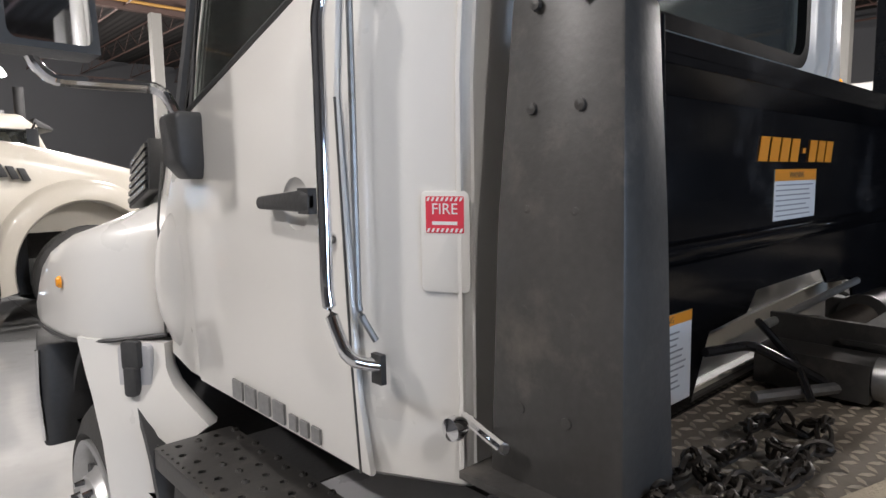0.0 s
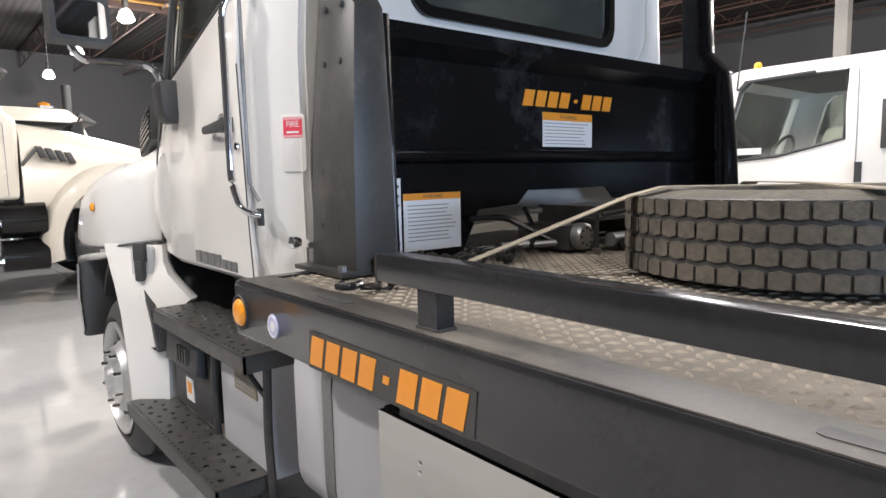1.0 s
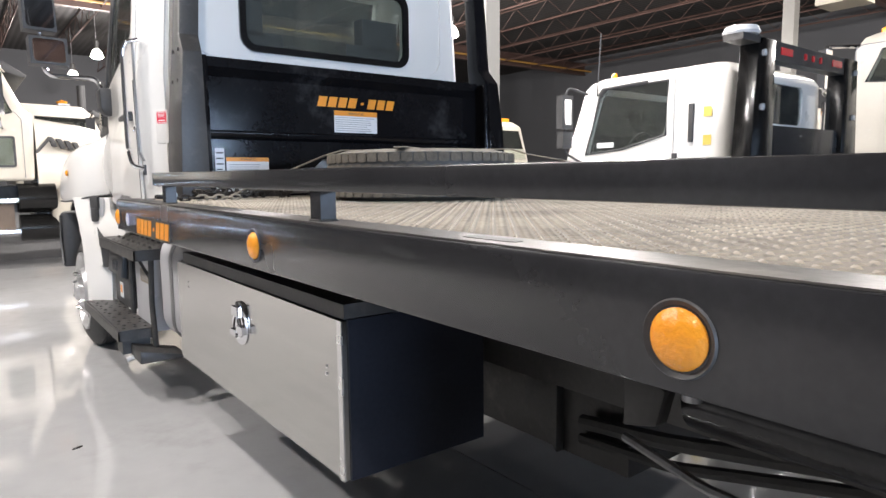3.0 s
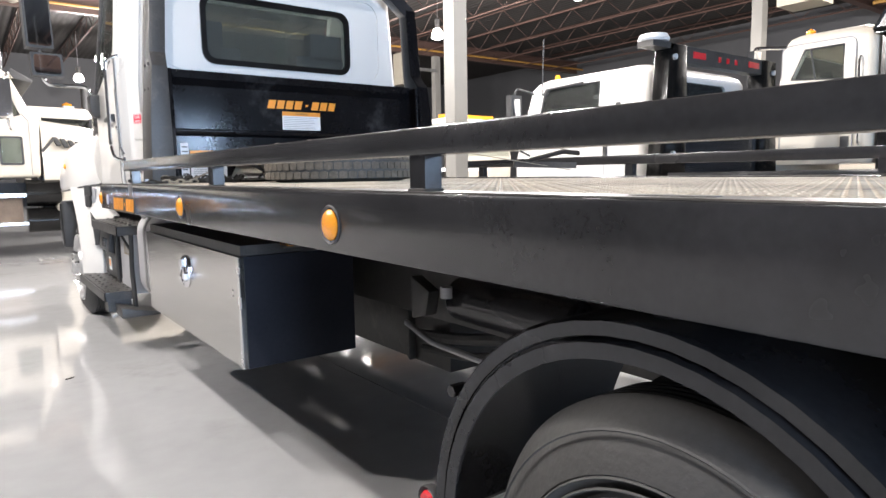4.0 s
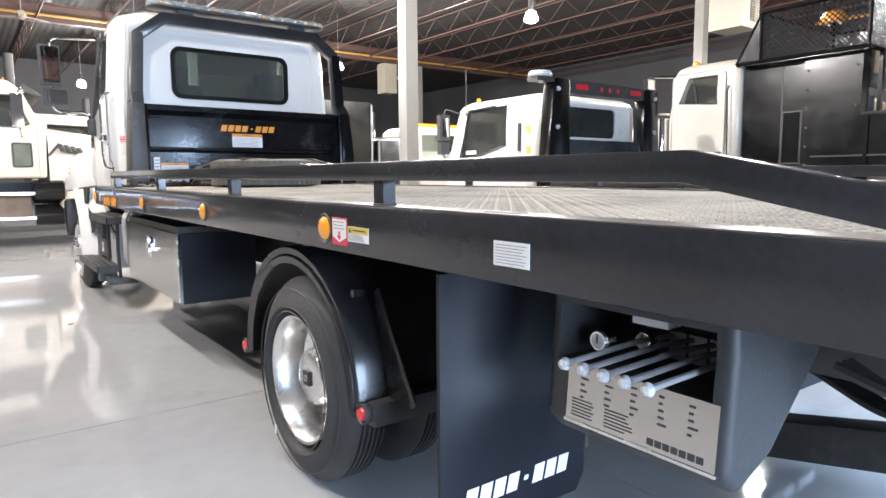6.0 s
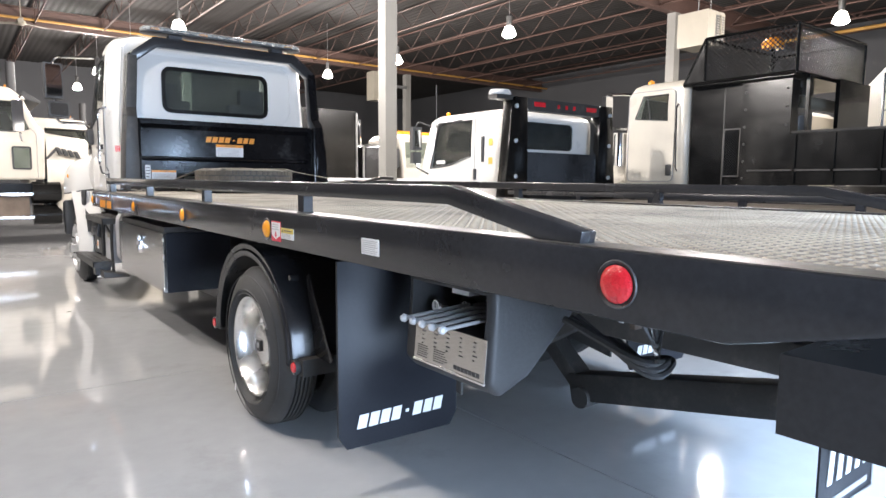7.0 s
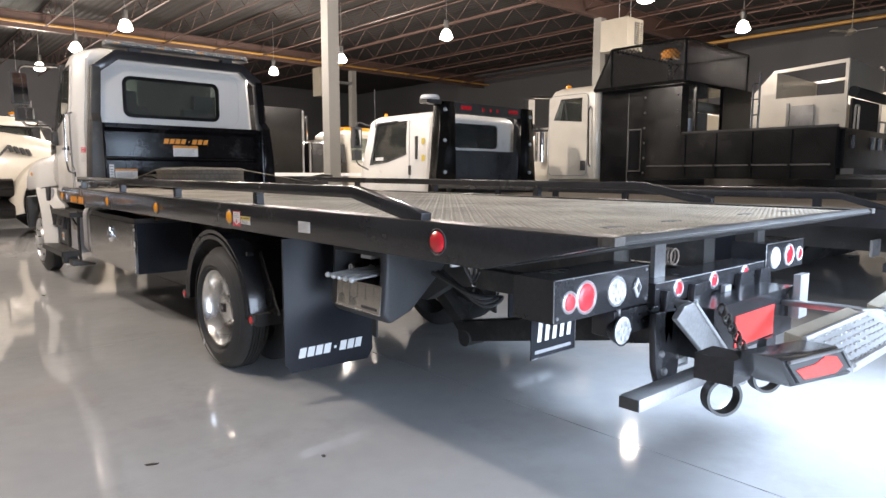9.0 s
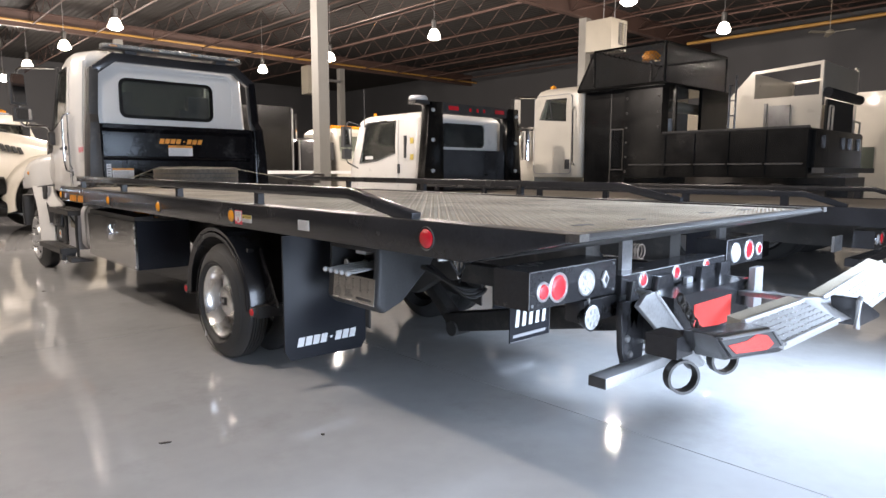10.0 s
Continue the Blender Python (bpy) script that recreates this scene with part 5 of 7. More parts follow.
for k in range(8):
    a = 2 * math.pi * k / 8
    part("disc_hole", cyl((0.995 + 0.026 * math.cos(a), -0.2765, 1.072 + 0.026 * math.sin(a)), (0.995 + 0.026 * math.cos(a), -0.273, 1.072 + 0.026 * math.sin(a)), 0.005, 8), INK, wn)
part("winch_motor", cyl((1.45, -0.11, 1.09), (1.66, -0.11, 1.09), 0.06, 20, bev=0.01), BLACK_D, wn)
part("winch_plate", bx(1.05, 1.62, -0.26, -0.16, 1.115, 1.125, 0.003), BLACK_D, wn)
part("winch_plate", bx(1.06, 1.075, -0.26, -0.02, 1.03, 1.16, 0.004), BLACK_D, wn)
part("winch_plate", bx(1.44, 1.455, -0.26, -0.02, 1.03, 1.14, 0.004), BLACK_D, wn)
part("roller", cyl((1.10, -0.285, 1.055), (1.42, -0.285, 1.055), 0.022, 14), GALV, wn)
part("winch_lever", tube(bend([(0.74, -0.02, 1.13), (0.86, -0.06, 1.13), (0.97, -0.18, 1.045)], 0.03), 0.010, 8), BLACK, wn)
part("winch_lever", tube(bend([(0.99, -0.02, 1.15), (0.93, -0.12, 1.09), (0.86, -0.17, 1.045)], 0.02), 0.008, 8), BLACK, wn)
part("winch_lever", tube(bend([(1.12, -0.24, 1.13), (1.30, -0.28, 1.15), (1.58, -0.2, 1.14)], 0.02), 0.008, 8), BLACK_D, wn)
part("winch_rod", tube([(0.80, -0.09, 1.045), (0.98, -0.20, 1.05)], 0.012, 8), GALV, wn)
part("winch_rod", tube([(1.0, -0.03, 1.14), (1.72, -0.02, 1.15)], 0.010, 8), STEEL, wn)
part("winch_hook", tube(bend([(1.12, -0.30, 1.045), (1.28, -0.36, 1.045), (1.36, -0.31, 1.045), (1.24, -0.28, 1.045)], 0.03), 0.013, 8), BLACK, wn, "black tow hook")
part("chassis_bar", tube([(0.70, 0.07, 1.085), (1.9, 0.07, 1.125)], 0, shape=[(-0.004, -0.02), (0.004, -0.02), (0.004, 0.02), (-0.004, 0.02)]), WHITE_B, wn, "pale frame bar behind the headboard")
part("foot_bolt", cyl((0.215, -0.125, 1.034), (0.215, -0.125, 1.048), 0.013, 6), GALV, hbd)

# control box with levers
draw_in(bed_plan)
P0, P1 = -4.703, -5.126
cb = part("control_box", carve(prism([(0.20, 0.80), (0.18, 0.60), (0.23, 0.555), (0.36, 0.60), (0.56, 0.76), (0.66, 0.885), (0.20, 0.885)], "y", P1, P0, 0.022, seg=3), [prism([(0.10, 0.85), (0.10, 0.725), (0.40, 0.725), (0.46, 0.85)], "y", P1 + 0.035, P0 - 0.03)]), PLASTIC, truck, "dark grey plastic control box with a lever bank")


def on_face(z, d):
    """x of a point d in front of the slanted front of the box."""
    return 0.18 + (z - 0.60) * 0.1 - d


def face_strip(y0, y1, z0, z1, d0, d1, bm=None):
    return loft([[(on_face(z, d0), y0, z), (on_face(z, d0), y1, z), (on_face(z, d1), y1, z), (on_face(z, d1), y0, z)] for z in (z0, z1)], bm)


part("placard", face_strip(P1 + 0.018, P0 - 0.065, 0.605, 0.727, 0.0015, 0.004), STAIN, cb, "brushed silver control placard")
b = face_strip(P1 + 0.016, P0 - 0.063, 0.600, 0.606, 0.001, 0.007)
part("placard_edge", b, ALU, cb)
b = None
r = random.Random(8)
for k in range(5):
    yk = P0 - 0.10 - k * 0.062
    for z in (0.712, 0.699, 0.686, 0.673, 0.660):
        w = r.uniform(0.008, 0.02)
        b = face_strip(yk - w, yk, z - 0.0028, z + 0.0018, 0.004, 0.0046, b)
for y0, y1 in ((P0 - 0.145, P0 - 0.08), (P0 - 0.235, P0 - 0.165)):
    for j in range(6):
        z = 0.652 - j * 0.0068
        b = face_strip(y0 + r.uniform(0, 0.02), y1, z - 0.0016, z + 0.0014, 0.004, 0.0046, b)
tagged(part("placard_print", b, INK, cb), kind="stuff")
b = None
for k in range(7):
    b = face_strip(P1 + 0.04 + k * 0.017, P1 + 0.054 + k * 0.017, 0.615, 0.628, 0.004, 0.0048, b)
part("placard_mark", b, INK, cb, "small maker's mark as plain blocks")
for k in range(5):
    y = -4.845 - k * 0.047
    part("lever", tube([(0.42, y - 0.045, 0.775), (0.30, y - 0.025, 0.775), (0.082, y, 0.757)], 0.0062, 8), GALV2, cb)
    part("lever_knob", lathe([(0.0005, -0.0145), (0.009, -0.011), (0.0135, 0.0), (0.010, 0.010), (0.0005, 0.014)], (0.078, y, 0.757), "x", 16), CLEAR, cb, "silvery ball lever knob")
    part("valve_stem", bx(0.40, 0.44, y - 0.075, y - 0.035, 0.725, 0.785, 0.006), GALV, cb)
for y, x in ((-4.80, 0.25), (-4.86, 0.33)):
    part("gauge", lathe([(0.0005, -0.006), (0.020, -0.006), (0.024, 0.0), (0.024, 0.03), (0.0005, 0.03)], (x, y, 0.768), "x", 20), CHROME, cb, "small round gauge")
    part("gauge_face", lathe([(0.0005, -0.0075), (0.017, -0.0075), (0.017, -0.006), (0.0005, -0.006)], (x, y, 0.768), "x", 20), PAPER, cb)
    part("gauge_needle", bx(x - 0.0085, x - 0.0078, y - 0.002, y + 0.002, 0.763, 0.783), INK, cb)
part("box_lamp", bx(0.24, 0.29, -4.97, -4.89, 0.826, 0.848, 0.006), CLEAR, cb)

# tilt linkage and hoses behind the control box
part("lift_arm", bevel(tube([(1.25, -4.35, 0.56), (1.25, -4.69, 0.27)], 0, shape=[(-0.05, -0.035), (0.05, -0.035), (0.05, 0.035), (-0.05, 0.035)]), 0.005), BLACK_D, truck, "greasy black lift arm")
part("arm_pin", cyl((1.17, -4.69, 0.26), (1.33, -4.69, 0.26), 0.045, 16), BLACK_D, truck)
part("stinger_beam", bevel(tube([(1.25, -4.62, 0.285), (1.25, -5.35, 0.44), (1.25, -6.2, 0.62)], 0, shape=[(-0.06, -0.058), (0.06, -0.058), (0.06, 0.058), (-0.06, 0.058)]), 0.006), BLACK_D, truck, "black stinger beam")
part("stinger_sleeve", bevel(tube([(1.25, -5.7, 0.515), (1.25, -6.16, 0.612)], 0, shape=[(-0.075, -0.07), (0.075, -0.07), (0.075, 0.07), (-0.075, 0.07)]), 0.006), BLACK, truck)
part("tilt_cylinder", cyl((1.15, -4.6, 0.66), (1.15, -5.75, 0.80), 0.05, 16), BLACK, truck)
part("hanger_plate", bx(0.40, 0.45, -5.45, -5.435, 0.80, 0.885, 0.006), RUST, truck)
part("hanger_tag", bx(0.18, 0.26, -5.56, -5.55, 0.865, 0.905, 0.003), PAPER, truck)
for k in range(3):
    o = k * 0.03
    part("hydraulic_hose", tube(bend([(0.42 + o, -5.2, 0.78), (0.45 + o, -5.45, 0.70 - o), (0.62 + o, -5.42, 0.68), (0.78, -5.25 + o, 0.60), (0.9, -5.0 + o, 0.66)], 0.08), 0.011, 7), PLASTIC, truck)
for k in range(3):
    part("loose_cable", tube(bend([(0.24 + 0.03 * k, -5.57, 0.86), (0.26, -5.60, 0.80 - 0.02 * k), (0.33, -5.57, 0.84)], 0.03), 0.005, 6), ALU if k == 1 else PLASTIC, truck)

# tail lamps, in metres
draw_in(metres)
YT = -6.515


def lamp_round(x, z, r, lens, parent, y=YT, ring=CHROME):
    part("lamp_ring", lathe([(r, -0.002), (r + 0.005, -0.008), (r + 0.010, -0.004), (r + 0.011, 0.0), (r, 0.0)], (x, y, z), "y", 32), PLASTIC if ring is None else ring, parent)
    part("lens", lathe([(0.0005, -0.012), (r * 0.6, -0.011), (r * 0.9, -0.007), (r + 0.001, 0.0), (0.0005, 0.0)], (x, y, z), "y", 32), lens, parent, "")


def led_cluster(x, y, z, r, parent):
    for k in range(7):
        a = 2 * math.pi * k / 6
        q = 0.0 if k == 6 else r * 0.6
        part("led", lathe([(0.0005, -0.005), (r * 0.2, -0.003), (r * 0.23, 0.0), (0.0005, 0.0)], (x + q * math.cos(a), y, z + q * math.sin(a)), "y", 10), CLEAR, parent)


def tail_lamps(x0, x1, small, large, white, gem, work):
    t = part("tail_lamp_box", bx(x0, x1, YT, YT + 0.175, 0.757, 0.905, 0.006), BLACK, truck, "black tail lamp box")
    # pale tubes: bright worn edges, with the edge highlight put into the colour
    part("box_edge", tube([(x0 + 0.004, YT - 0.001, 0.903), (x1 - 0.004, YT - 0.001, 0.903)], 0.0022, 5), GALV, t)
    part("box_edge", tube([(x0, YT - 0.001, 0.763), (x0, YT - 0.001, 0.90)], 0.002, 5), GALV, t)
    lamp_round(small, 0.822, 0.029, RED, t, ring=STEEL)
    lamp_round(large, 0.828, 0.049, RED, t, ring=STEEL)
    lamp_round(white, 0.826, 0.046, LEDW, t, ring=STEEL)
    led_cluster(white, YT - 0.012, 0.826, 0.046, t)
    if gem:
        part("license_lamp", prism([(gem - 0.026, 0.826), (gem, 0.786), (gem + 0.026, 0.826), (gem, 0.866)], "y", YT - 0.012, YT, 0.004), CLEAR, t)
        part("license_lamp_core", prism([(gem - 0.013, 0.826), (gem, 0.806), (gem + 0.013, 0.826), (gem, 0.846)], "y", YT - 0.016, YT - 0.012, 0.002), PLASTIC, t)
        for sx, sz in ((x0 + 0.02, 0.775), (x1 - 0.02, 0.775), (x1 - 0.02, 0.888)):
            part("box_screw", lathe([(0.0005, -0.004), (0.006, -0.003), (0.007, 0.0), (0.0005, 0.0)], (sx, YT, sz), "y", 8), GALV, t)
    if work:
        part("work_lamp", lathe([(0.0005, 0.045), (0.035, 0.04), (0.052, 0.012), (0.060, -0.012), (0.0005, -0.014)], (work, YT + 0.02, 0.668), "y", 28, closed=False), BLACK, t)
        part("work_lamp_lens", lathe([(0.0005, -0.019), (0.045, -0.017), (0.053, -0.012), (0.0005, -0.011)], (work, YT + 0.02, 0.668), "y", 28), LEDW, t, "white work lamp lens")
        led_cluster(work, YT, 0.668, 0.05, t)
        part("work_lamp_stem", cyl((work, YT + 0.03, 0.72), (work, YT + 0.03, 0.76), 0.008, 8), GALV, t)
    return t


tail_lamps(0.106, 0.690, 0.19, 0.283, 0.472, 0.60, 0.535)
tail_lamps(1.800, 2.300, 2.245, 2.10, 1.917, 0, 0)
for xa, xb in ((0.845, 0.93), (1.85, 1.935)):
    part("lamp_post", bx(xa, xb, -6.45, -6.43, 0.70, 1.03, 0.003), GALV, truck, "bare grey steel lamp post")
plate_ob = part("number_plate", bx(0.120, 0.368, -6.412, -6.408, 0.612, 0.772, 0.001), FLAP, truck, "dark dealer plate with white bars")
for i in range(5):
    part("plate_bar", prism([(0.150 + i * 0.041, 0.672), (0.170 + i * 0.041, 0.672), (0.178 + i * 0.041, 0.742), (0.158 + i * 0.041, 0.742)], "y", -6.4145, -6.4125), PAPER, plate_ob)
part("plate_rule", bx(0.14, 0.34, -6.4135, -6.4125, 0.63, 0.642), GREYINK, plate_ob)
part("plate_edge", tube([(0.122, -6.413, 0.614), (0.366, -6.413, 0.614), (0.366, -6.413, 0.74)], 0.002, 5), GALV, plate_ob)
cbar = part("centre_lamp_bar", bx(0.715, 1.745, -6.53, -6.38, 0.742, 0.828, 0.006), BLACK, truck, "black centre bar with three red lamps")
# the highlight on the bar's worn top edge, drawn as a pale tube
part("bar_edge", tube([(0.72, -6.531, 0.827), (1.74, -6.531, 0.827)], 0.002, 5), GALV, cbar)
for x in (0.893, 1.203, 1.521):
    lamp_round(x, 0.79, 0.027, RED, cbar, -6.53, STEEL)
# plates with a scalloped foot under the centre bar
for xa, xb in ((0.76, 0.80), (0.98, 1.12), (1.42, 1.56), (1.64, 1.75)):
    m = (xa + xb) / 2
    part("lift_ear", prism([(xa, 0.80), (xb, 0.80), (xb + 0.02, 0.70), (xb + 0.01, 0.60), (m + 0.02, 0.57), (m, 0.62), (m - 0.02, 0.57), (xa - 0.01, 0.60), (xa - 0.02, 0.70)], "y", -6.56, -6.532, 0.006), BLACK, cbar)
part("lift_web", bx(1.27, 1.33, -6.555, -6.535, 0.60, 0.76, 0.005), GALV2, cbar)
part("cross_tube", bevel(tube([(0.50, -6.44, 0.69), (1.90, -6.44, 0.69)], 0, shape=[(-0.05, -0.05), (0.05, -0.05), (0.05, 0.05), (-0.05, 0.05)]), 0.005), BLACK, truck)

# wheel lift
wl = part("wheel_lift_head", bx(0.86, 1.66, -6.70, -6.56, 0.525, 0.735, 0.008), BLACK, truck, "black wheel-lift cross bar")
part("reflector_panel", bx(1.05, 1.44, -6.7025, -6.7005, 0.545, 0.678), REFLECT, wl, "red reflective panel")
part("end_loop", tube(bend([(1.60, -6.72, 0.60), (1.60, -6.72, 0.72), (1.74, -6.72, 0.72), (1.74, -6.72, 0.66)], 0.04), 0.016, 8), GALV2, wl)
post = part("lift_leg", prism([(0.675, 0.66), (0.69, 0.50), (0.725, 0.42), (0.86, 0.42), (0.90, 0.72), (0.68, 0.72)], "y", -6.56, -6.53, 0.006), BLACK, truck, "black lift leg")
part("leg_panel", prism([(0.80, 0.64), (0.845, 0.46), (1.0, 0.45), (1.0, 0.64)], "y", -6.535, -6.50, 0.006), GALV, post)
part("leg_slot", bx(0.86, 0.97, -6.538, -6.5355, 0.47, 0.49, 0.001), PAPER, post)
for x, z in ((0.725, 0.553), (0.75, 0.478)):
    part("leg_bolt", lathe([(0.0005, -0.012), (0.012, -0.011), (0.017, -0.004), (0.018, 0.0), (0.0005, 0.0)], (x, -6.56, z), "y", 14), GALV, post)
part("cross_foot", bevel(tube([(0.462, -6.59, 0.425), (1.05, -6.60, 0.425)], 0, shape=[(-0.042, -0.024), (0.042, -0.024), (0.042, 0.024), (-0.042, 0.024)]), 0.004), GALV2, truck, "bare steel square tube")
part("foot_end", bx(0.456, 0.463, -6.63, -6.55, 0.404, 0.446, 0.002), BLACK_D, truck)
arm = part("swing_arm", prism([(0.545, 0.745), (0.60, 0.785), (0.672, 0.79), (1.16, 0.395), (1.15, 0.375), (1.03, 0.385), (1.0, 0.405)], "y", -6.715, -6.69, 0.005), GALV, truck, "bare steel swing arm")
part("arm_web", prism([(0.655, 0.785), (0.685, 0.79), (1.16, 0.40), (1.14, 0.385)], "y", -6.69, -6.63, 0.004), GALV, arm)
part("arm_lip", tube([(0.672, -6.716, 0.788), (1.155, -6.716, 0.396)], 0.006, 6), GALV2, arm)


def tow_ring(cx, cy, cz, r):
    b = lathe([(r - 0.006, -0.024), (r + 0.006, -0.024), (r + 0.006, 0.024), (r - 0.006, 0.024)], (0, 0, 0), "y", 40)
    b.transform(Matrix.Translation((cx, cy, cz)) @ Matrix.Rotation(radians(-32), 4, "Z"))
    return part("tow_ring", b, BLACK_D, truck, "flat steel tow ring")


tow_ring(0.96, -6.70, 0.366, 0.072), tow_ring(1.385, -6.70, 0.36, 0.068)
part("ring_mount", bx(1.33, 1.43, -6.72, -6.68, 0.42, 0.54, 0.004), BLACK, truck)
for k in range(14):
    cc = Vector((0.84, -6.74, 0.74)).lerp(Vector((1.12, -6.75, 0.47)), k / 13)
    lk = tube([cc + Vector((0.015 * math.cos(a) * (k % 2), 0.015 * math.cos(a) * (1 - k % 2), 0.023 * math.sin(a))) for a in np.linspace(0, 2 * math.pi, 11)[:-1]], 0.0055, 5, closed=True)
    part("chain_link", lk, CHAIN, arm)
lift = part("wheel_cradle", loft([[(0.0 + d, y, 0.828 - d), (0.42 - d, y, 0.782 - d), (0.565 - d, y, 0.70), (0.555 - d, y, 0.682 + d), (0.50, y, 0.680 + d), (0.10 + d, y, 0.737 + d)] for y, d in ((-7.255, 0.006), (-7.245, 0.0), (-7.16, 0.0), (-7.15, 0.006))]), BLACK, truck, "black wheel cradle with a red reflector")
part("cradle_bezel", prism([(0.035, 0.808), (0.405, 0.772), (0.50, 0.705), (0.115, 0.745)], "y", -7.262, -7.2545, 0.003), PLASTIC, lift)
part("cradle_reflector", prism([(0.075, 0.788), (0.20, 0.778), (0.28, 0.785), (0.36, 0.768), (0.42, 0.730), (0.36, 0.722), (0.13, 0.755)], "y", -7.2655, -7.2625), REFLECT, lift)
part("cradle_lip", tube([(0.03, -7.263, 0.815), (0.41, -7.263, 0.777), (0.515, -7.263, 0.70)], 0.005, 6), GALV, lift)
part("cradle_stub", bx(0.0, 0.10, -7.15, -7.05, 0.735, 0.80, 0.006), BLACK, lift)
part("lift_link", bevel(tube([(1.62, -6.66, 0.66), (1.20, -7.14, 0.745)], 0, shape=[(-0.045, -0.012), (0.045, -0.012), (0.045, 0.012), (-0.045, 0.012)]), 0.004), GALV2, lift)


def ramp_piece(x0, x1, zu, rise, label):
    def top(x, v):
        return (x + 0.05 * v, -7.155 - 0.115 * v, zu + rise * (x - x0) - 0.062 * v)
    rp = part("wheel_ramp", loft([[top(x0, v), top(x1, v), (*top(x1, v)[:2], top(x1, v)[2] - 0.022), (*top(x0, v)[:2], top(x0, v)[2] - 0.022)] for v in (0, 1)]), GALV2, lift, label)
    part("ramp_lip", tube([top(x0, 1.0), top(x1, 1.0)], 0.008, 6), GALV2, rp)
    part("ramp_lip", tube([top(x0, 0.0), top(x1, 0.0)], 0.008, 6), GALV2, rp)
    part("ramp_back", loft([[(*top(x0, 0)[:2], top(x0, 0)[2] - 0.05), top(x0, 0), (x0, -7.10, top(x0, 0)[2] + 0.012), (x0, -7.10, top(x0, 0)[2] - 0.05)], [(*top(x1, 0)[:2], top(x1, 0)[2] - 0.05), top(x1, 0), (x1, -7.10, top(x1, 0)[2] + 0.012), (x1, -7.10, top(x1, 0)[2] - 0.05)]]), STRAP, rp)
    vs = None
    for i in range(int((x1 - x0) / 0.024)):
        for j in range(6):
            x, v = x0 + 0.014 + i * 0.024, 0.10 + j * 0.16
            p = top(x, v)
            u, w = (0.0075, 0.0022) if (i + j) % 2 else (0.0022, 0.0075)
            vs = bx(p[0] - u, p[0] + u, p[1] - w, p[1] + w, p[2] - 0.003, p[2] + 0.002, 0, vs)
    tagged(part("ramp_tread", vs, ALU, rp), kind="stuff")
    return rp


ramp_piece(0.45, 1.02, 0.778, -0.012, "bare aluminium wheel ramp")
ramp_piece(1.26, 2.15, 0.752, 0.075, "bare aluminium wheel ramp")
part("ramp_joint", loft([[(1.02, -7.27, 0.70), (1.30, -7.27, 0.68), (1.30, -7.25, 0.67), (1.02, -7.25, 0.69)], [(1.02, -7.155, 0.772), (1.26, -7.155, 0.752), (1.26, -7.14, 0.742), (1.02, -7.14, 0.762)]]), GALV2, lift)
part("ramp_gusset", prism([(1.19, 0.775), (1.23, 0.775), (1.55, 0.665), (1.55, 0.645), (1.26, 0.652)], "y", -7.30, -7.20, 0.006), BLACK, lift)
part("gusset_rim", tube([(1.195, -7.302, 0.655), (1.20, -7.302, 0.765), (1.225, -7.302, 0.775)], 0.012, 8), GALV, lift)
part("hitch_bar", bx(1.57, 1.67, -6.76, -6.73, 0.60, 0.80, 0.004), GALV2, truck)
for k in range(5):
    part("tail_spring", lathe([(0.035 + 0.004 * math.cos(a), 0.004 * math.sin(a)) for a in np.linspace(0, 5, 6)], (1.06, -6.42 + 0.016 * k, 0.895), "y", 16), RUST, truck)
draw_in(bed_plan)

# ---- things on the bed ----
def deck_z(y):
    return ZT - 0.006 - 0.004 * y


sp_z = deck_z(-0.857) + 0.003
spare = thing("spare_tyre", (1.173, -0.857, sp_z), "dusty grey-brown worn truck tyre lying flat on the deck", "tyre")
R, W = 0.411, 0.205
spare_at = bed_plan(1.173, -0.857, sp_z)
draw_in(about((1.173, -0.857, sp_z), spare_at, HALL))
part("carcass", lathe([(0.255, 0.02), (0.27, 0.0), (0.33, -0.0), (R - 0.03, 0.012), (R - 0.007, 0.02), (R - 0.007, W - 0.02), (R - 0.03, W - 0.012), (0.33, W), (0.27, W), (0.255, W - 0.02), (0.24, W * 0.8), (0.24, W * 0.2)], (1.173, -0.857, sp_z), "z", 72), RUBBER_OLD, spare)
part("tread_base", lathe([(R - 0.012, 0.014), (R - 0.006, 0.016), (R - 0.006, W - 0.016), (R - 0.012, W - 0.014)], (1.173, -0.857, sp_z), "z", 72), RUBBER, spare, "dark tread grooves")
bv, bf = [], []
rows = 4
nb = 54
for i in range(rows):
    z0, z1 = 0.012 + i * (W - 0.024) / rows, 0.012 + (i + 1) * (W - 0.024) / rows
    for k in range(nb):
        o = (i % 2) * 0.5
        a0, a1 = 2 * math.pi * (k + o + 0.06) / nb, 2 * math.pi * (k + o + 0.94) / nb
        am = (a0 + a1) / 2
        hz = 0.008
        outline = [(a0, z0 + hz), (am, z0 + 0.003), (a1, z0 + hz), (a1, z1 - hz), (am, z1 - 0.003), (a0, z1 - hz)]
        n0 = len(bv)
        for rad, sh in ((R - 0.009, 1.0), (R - 0.001, 0.965)):
            for a, z in outline:
                aa, zz = am + (a - am) * sh, (z0 + z1) / 2 + (z - (z0 + z1) / 2) * (0.5 + sh / 2)
                bv.append((1.173 + rad * math.cos(aa), -0.857 + rad * math.sin(aa), sp_z + zz))
        bf.append(tuple(n0 + 6 + j for j in range(6)))
        for j in range(6):
            bf.append((n0 + j, n0 + (j + 1) % 6, n0 + 6 + (j + 1) % 6, n0 + 6 + j))
bm_t = bmesh.new()
tmp = bpy.data.meshes.new("t")
tmp.from_pydata(bv, [], bf)
bm_t.from_mesh(tmp)
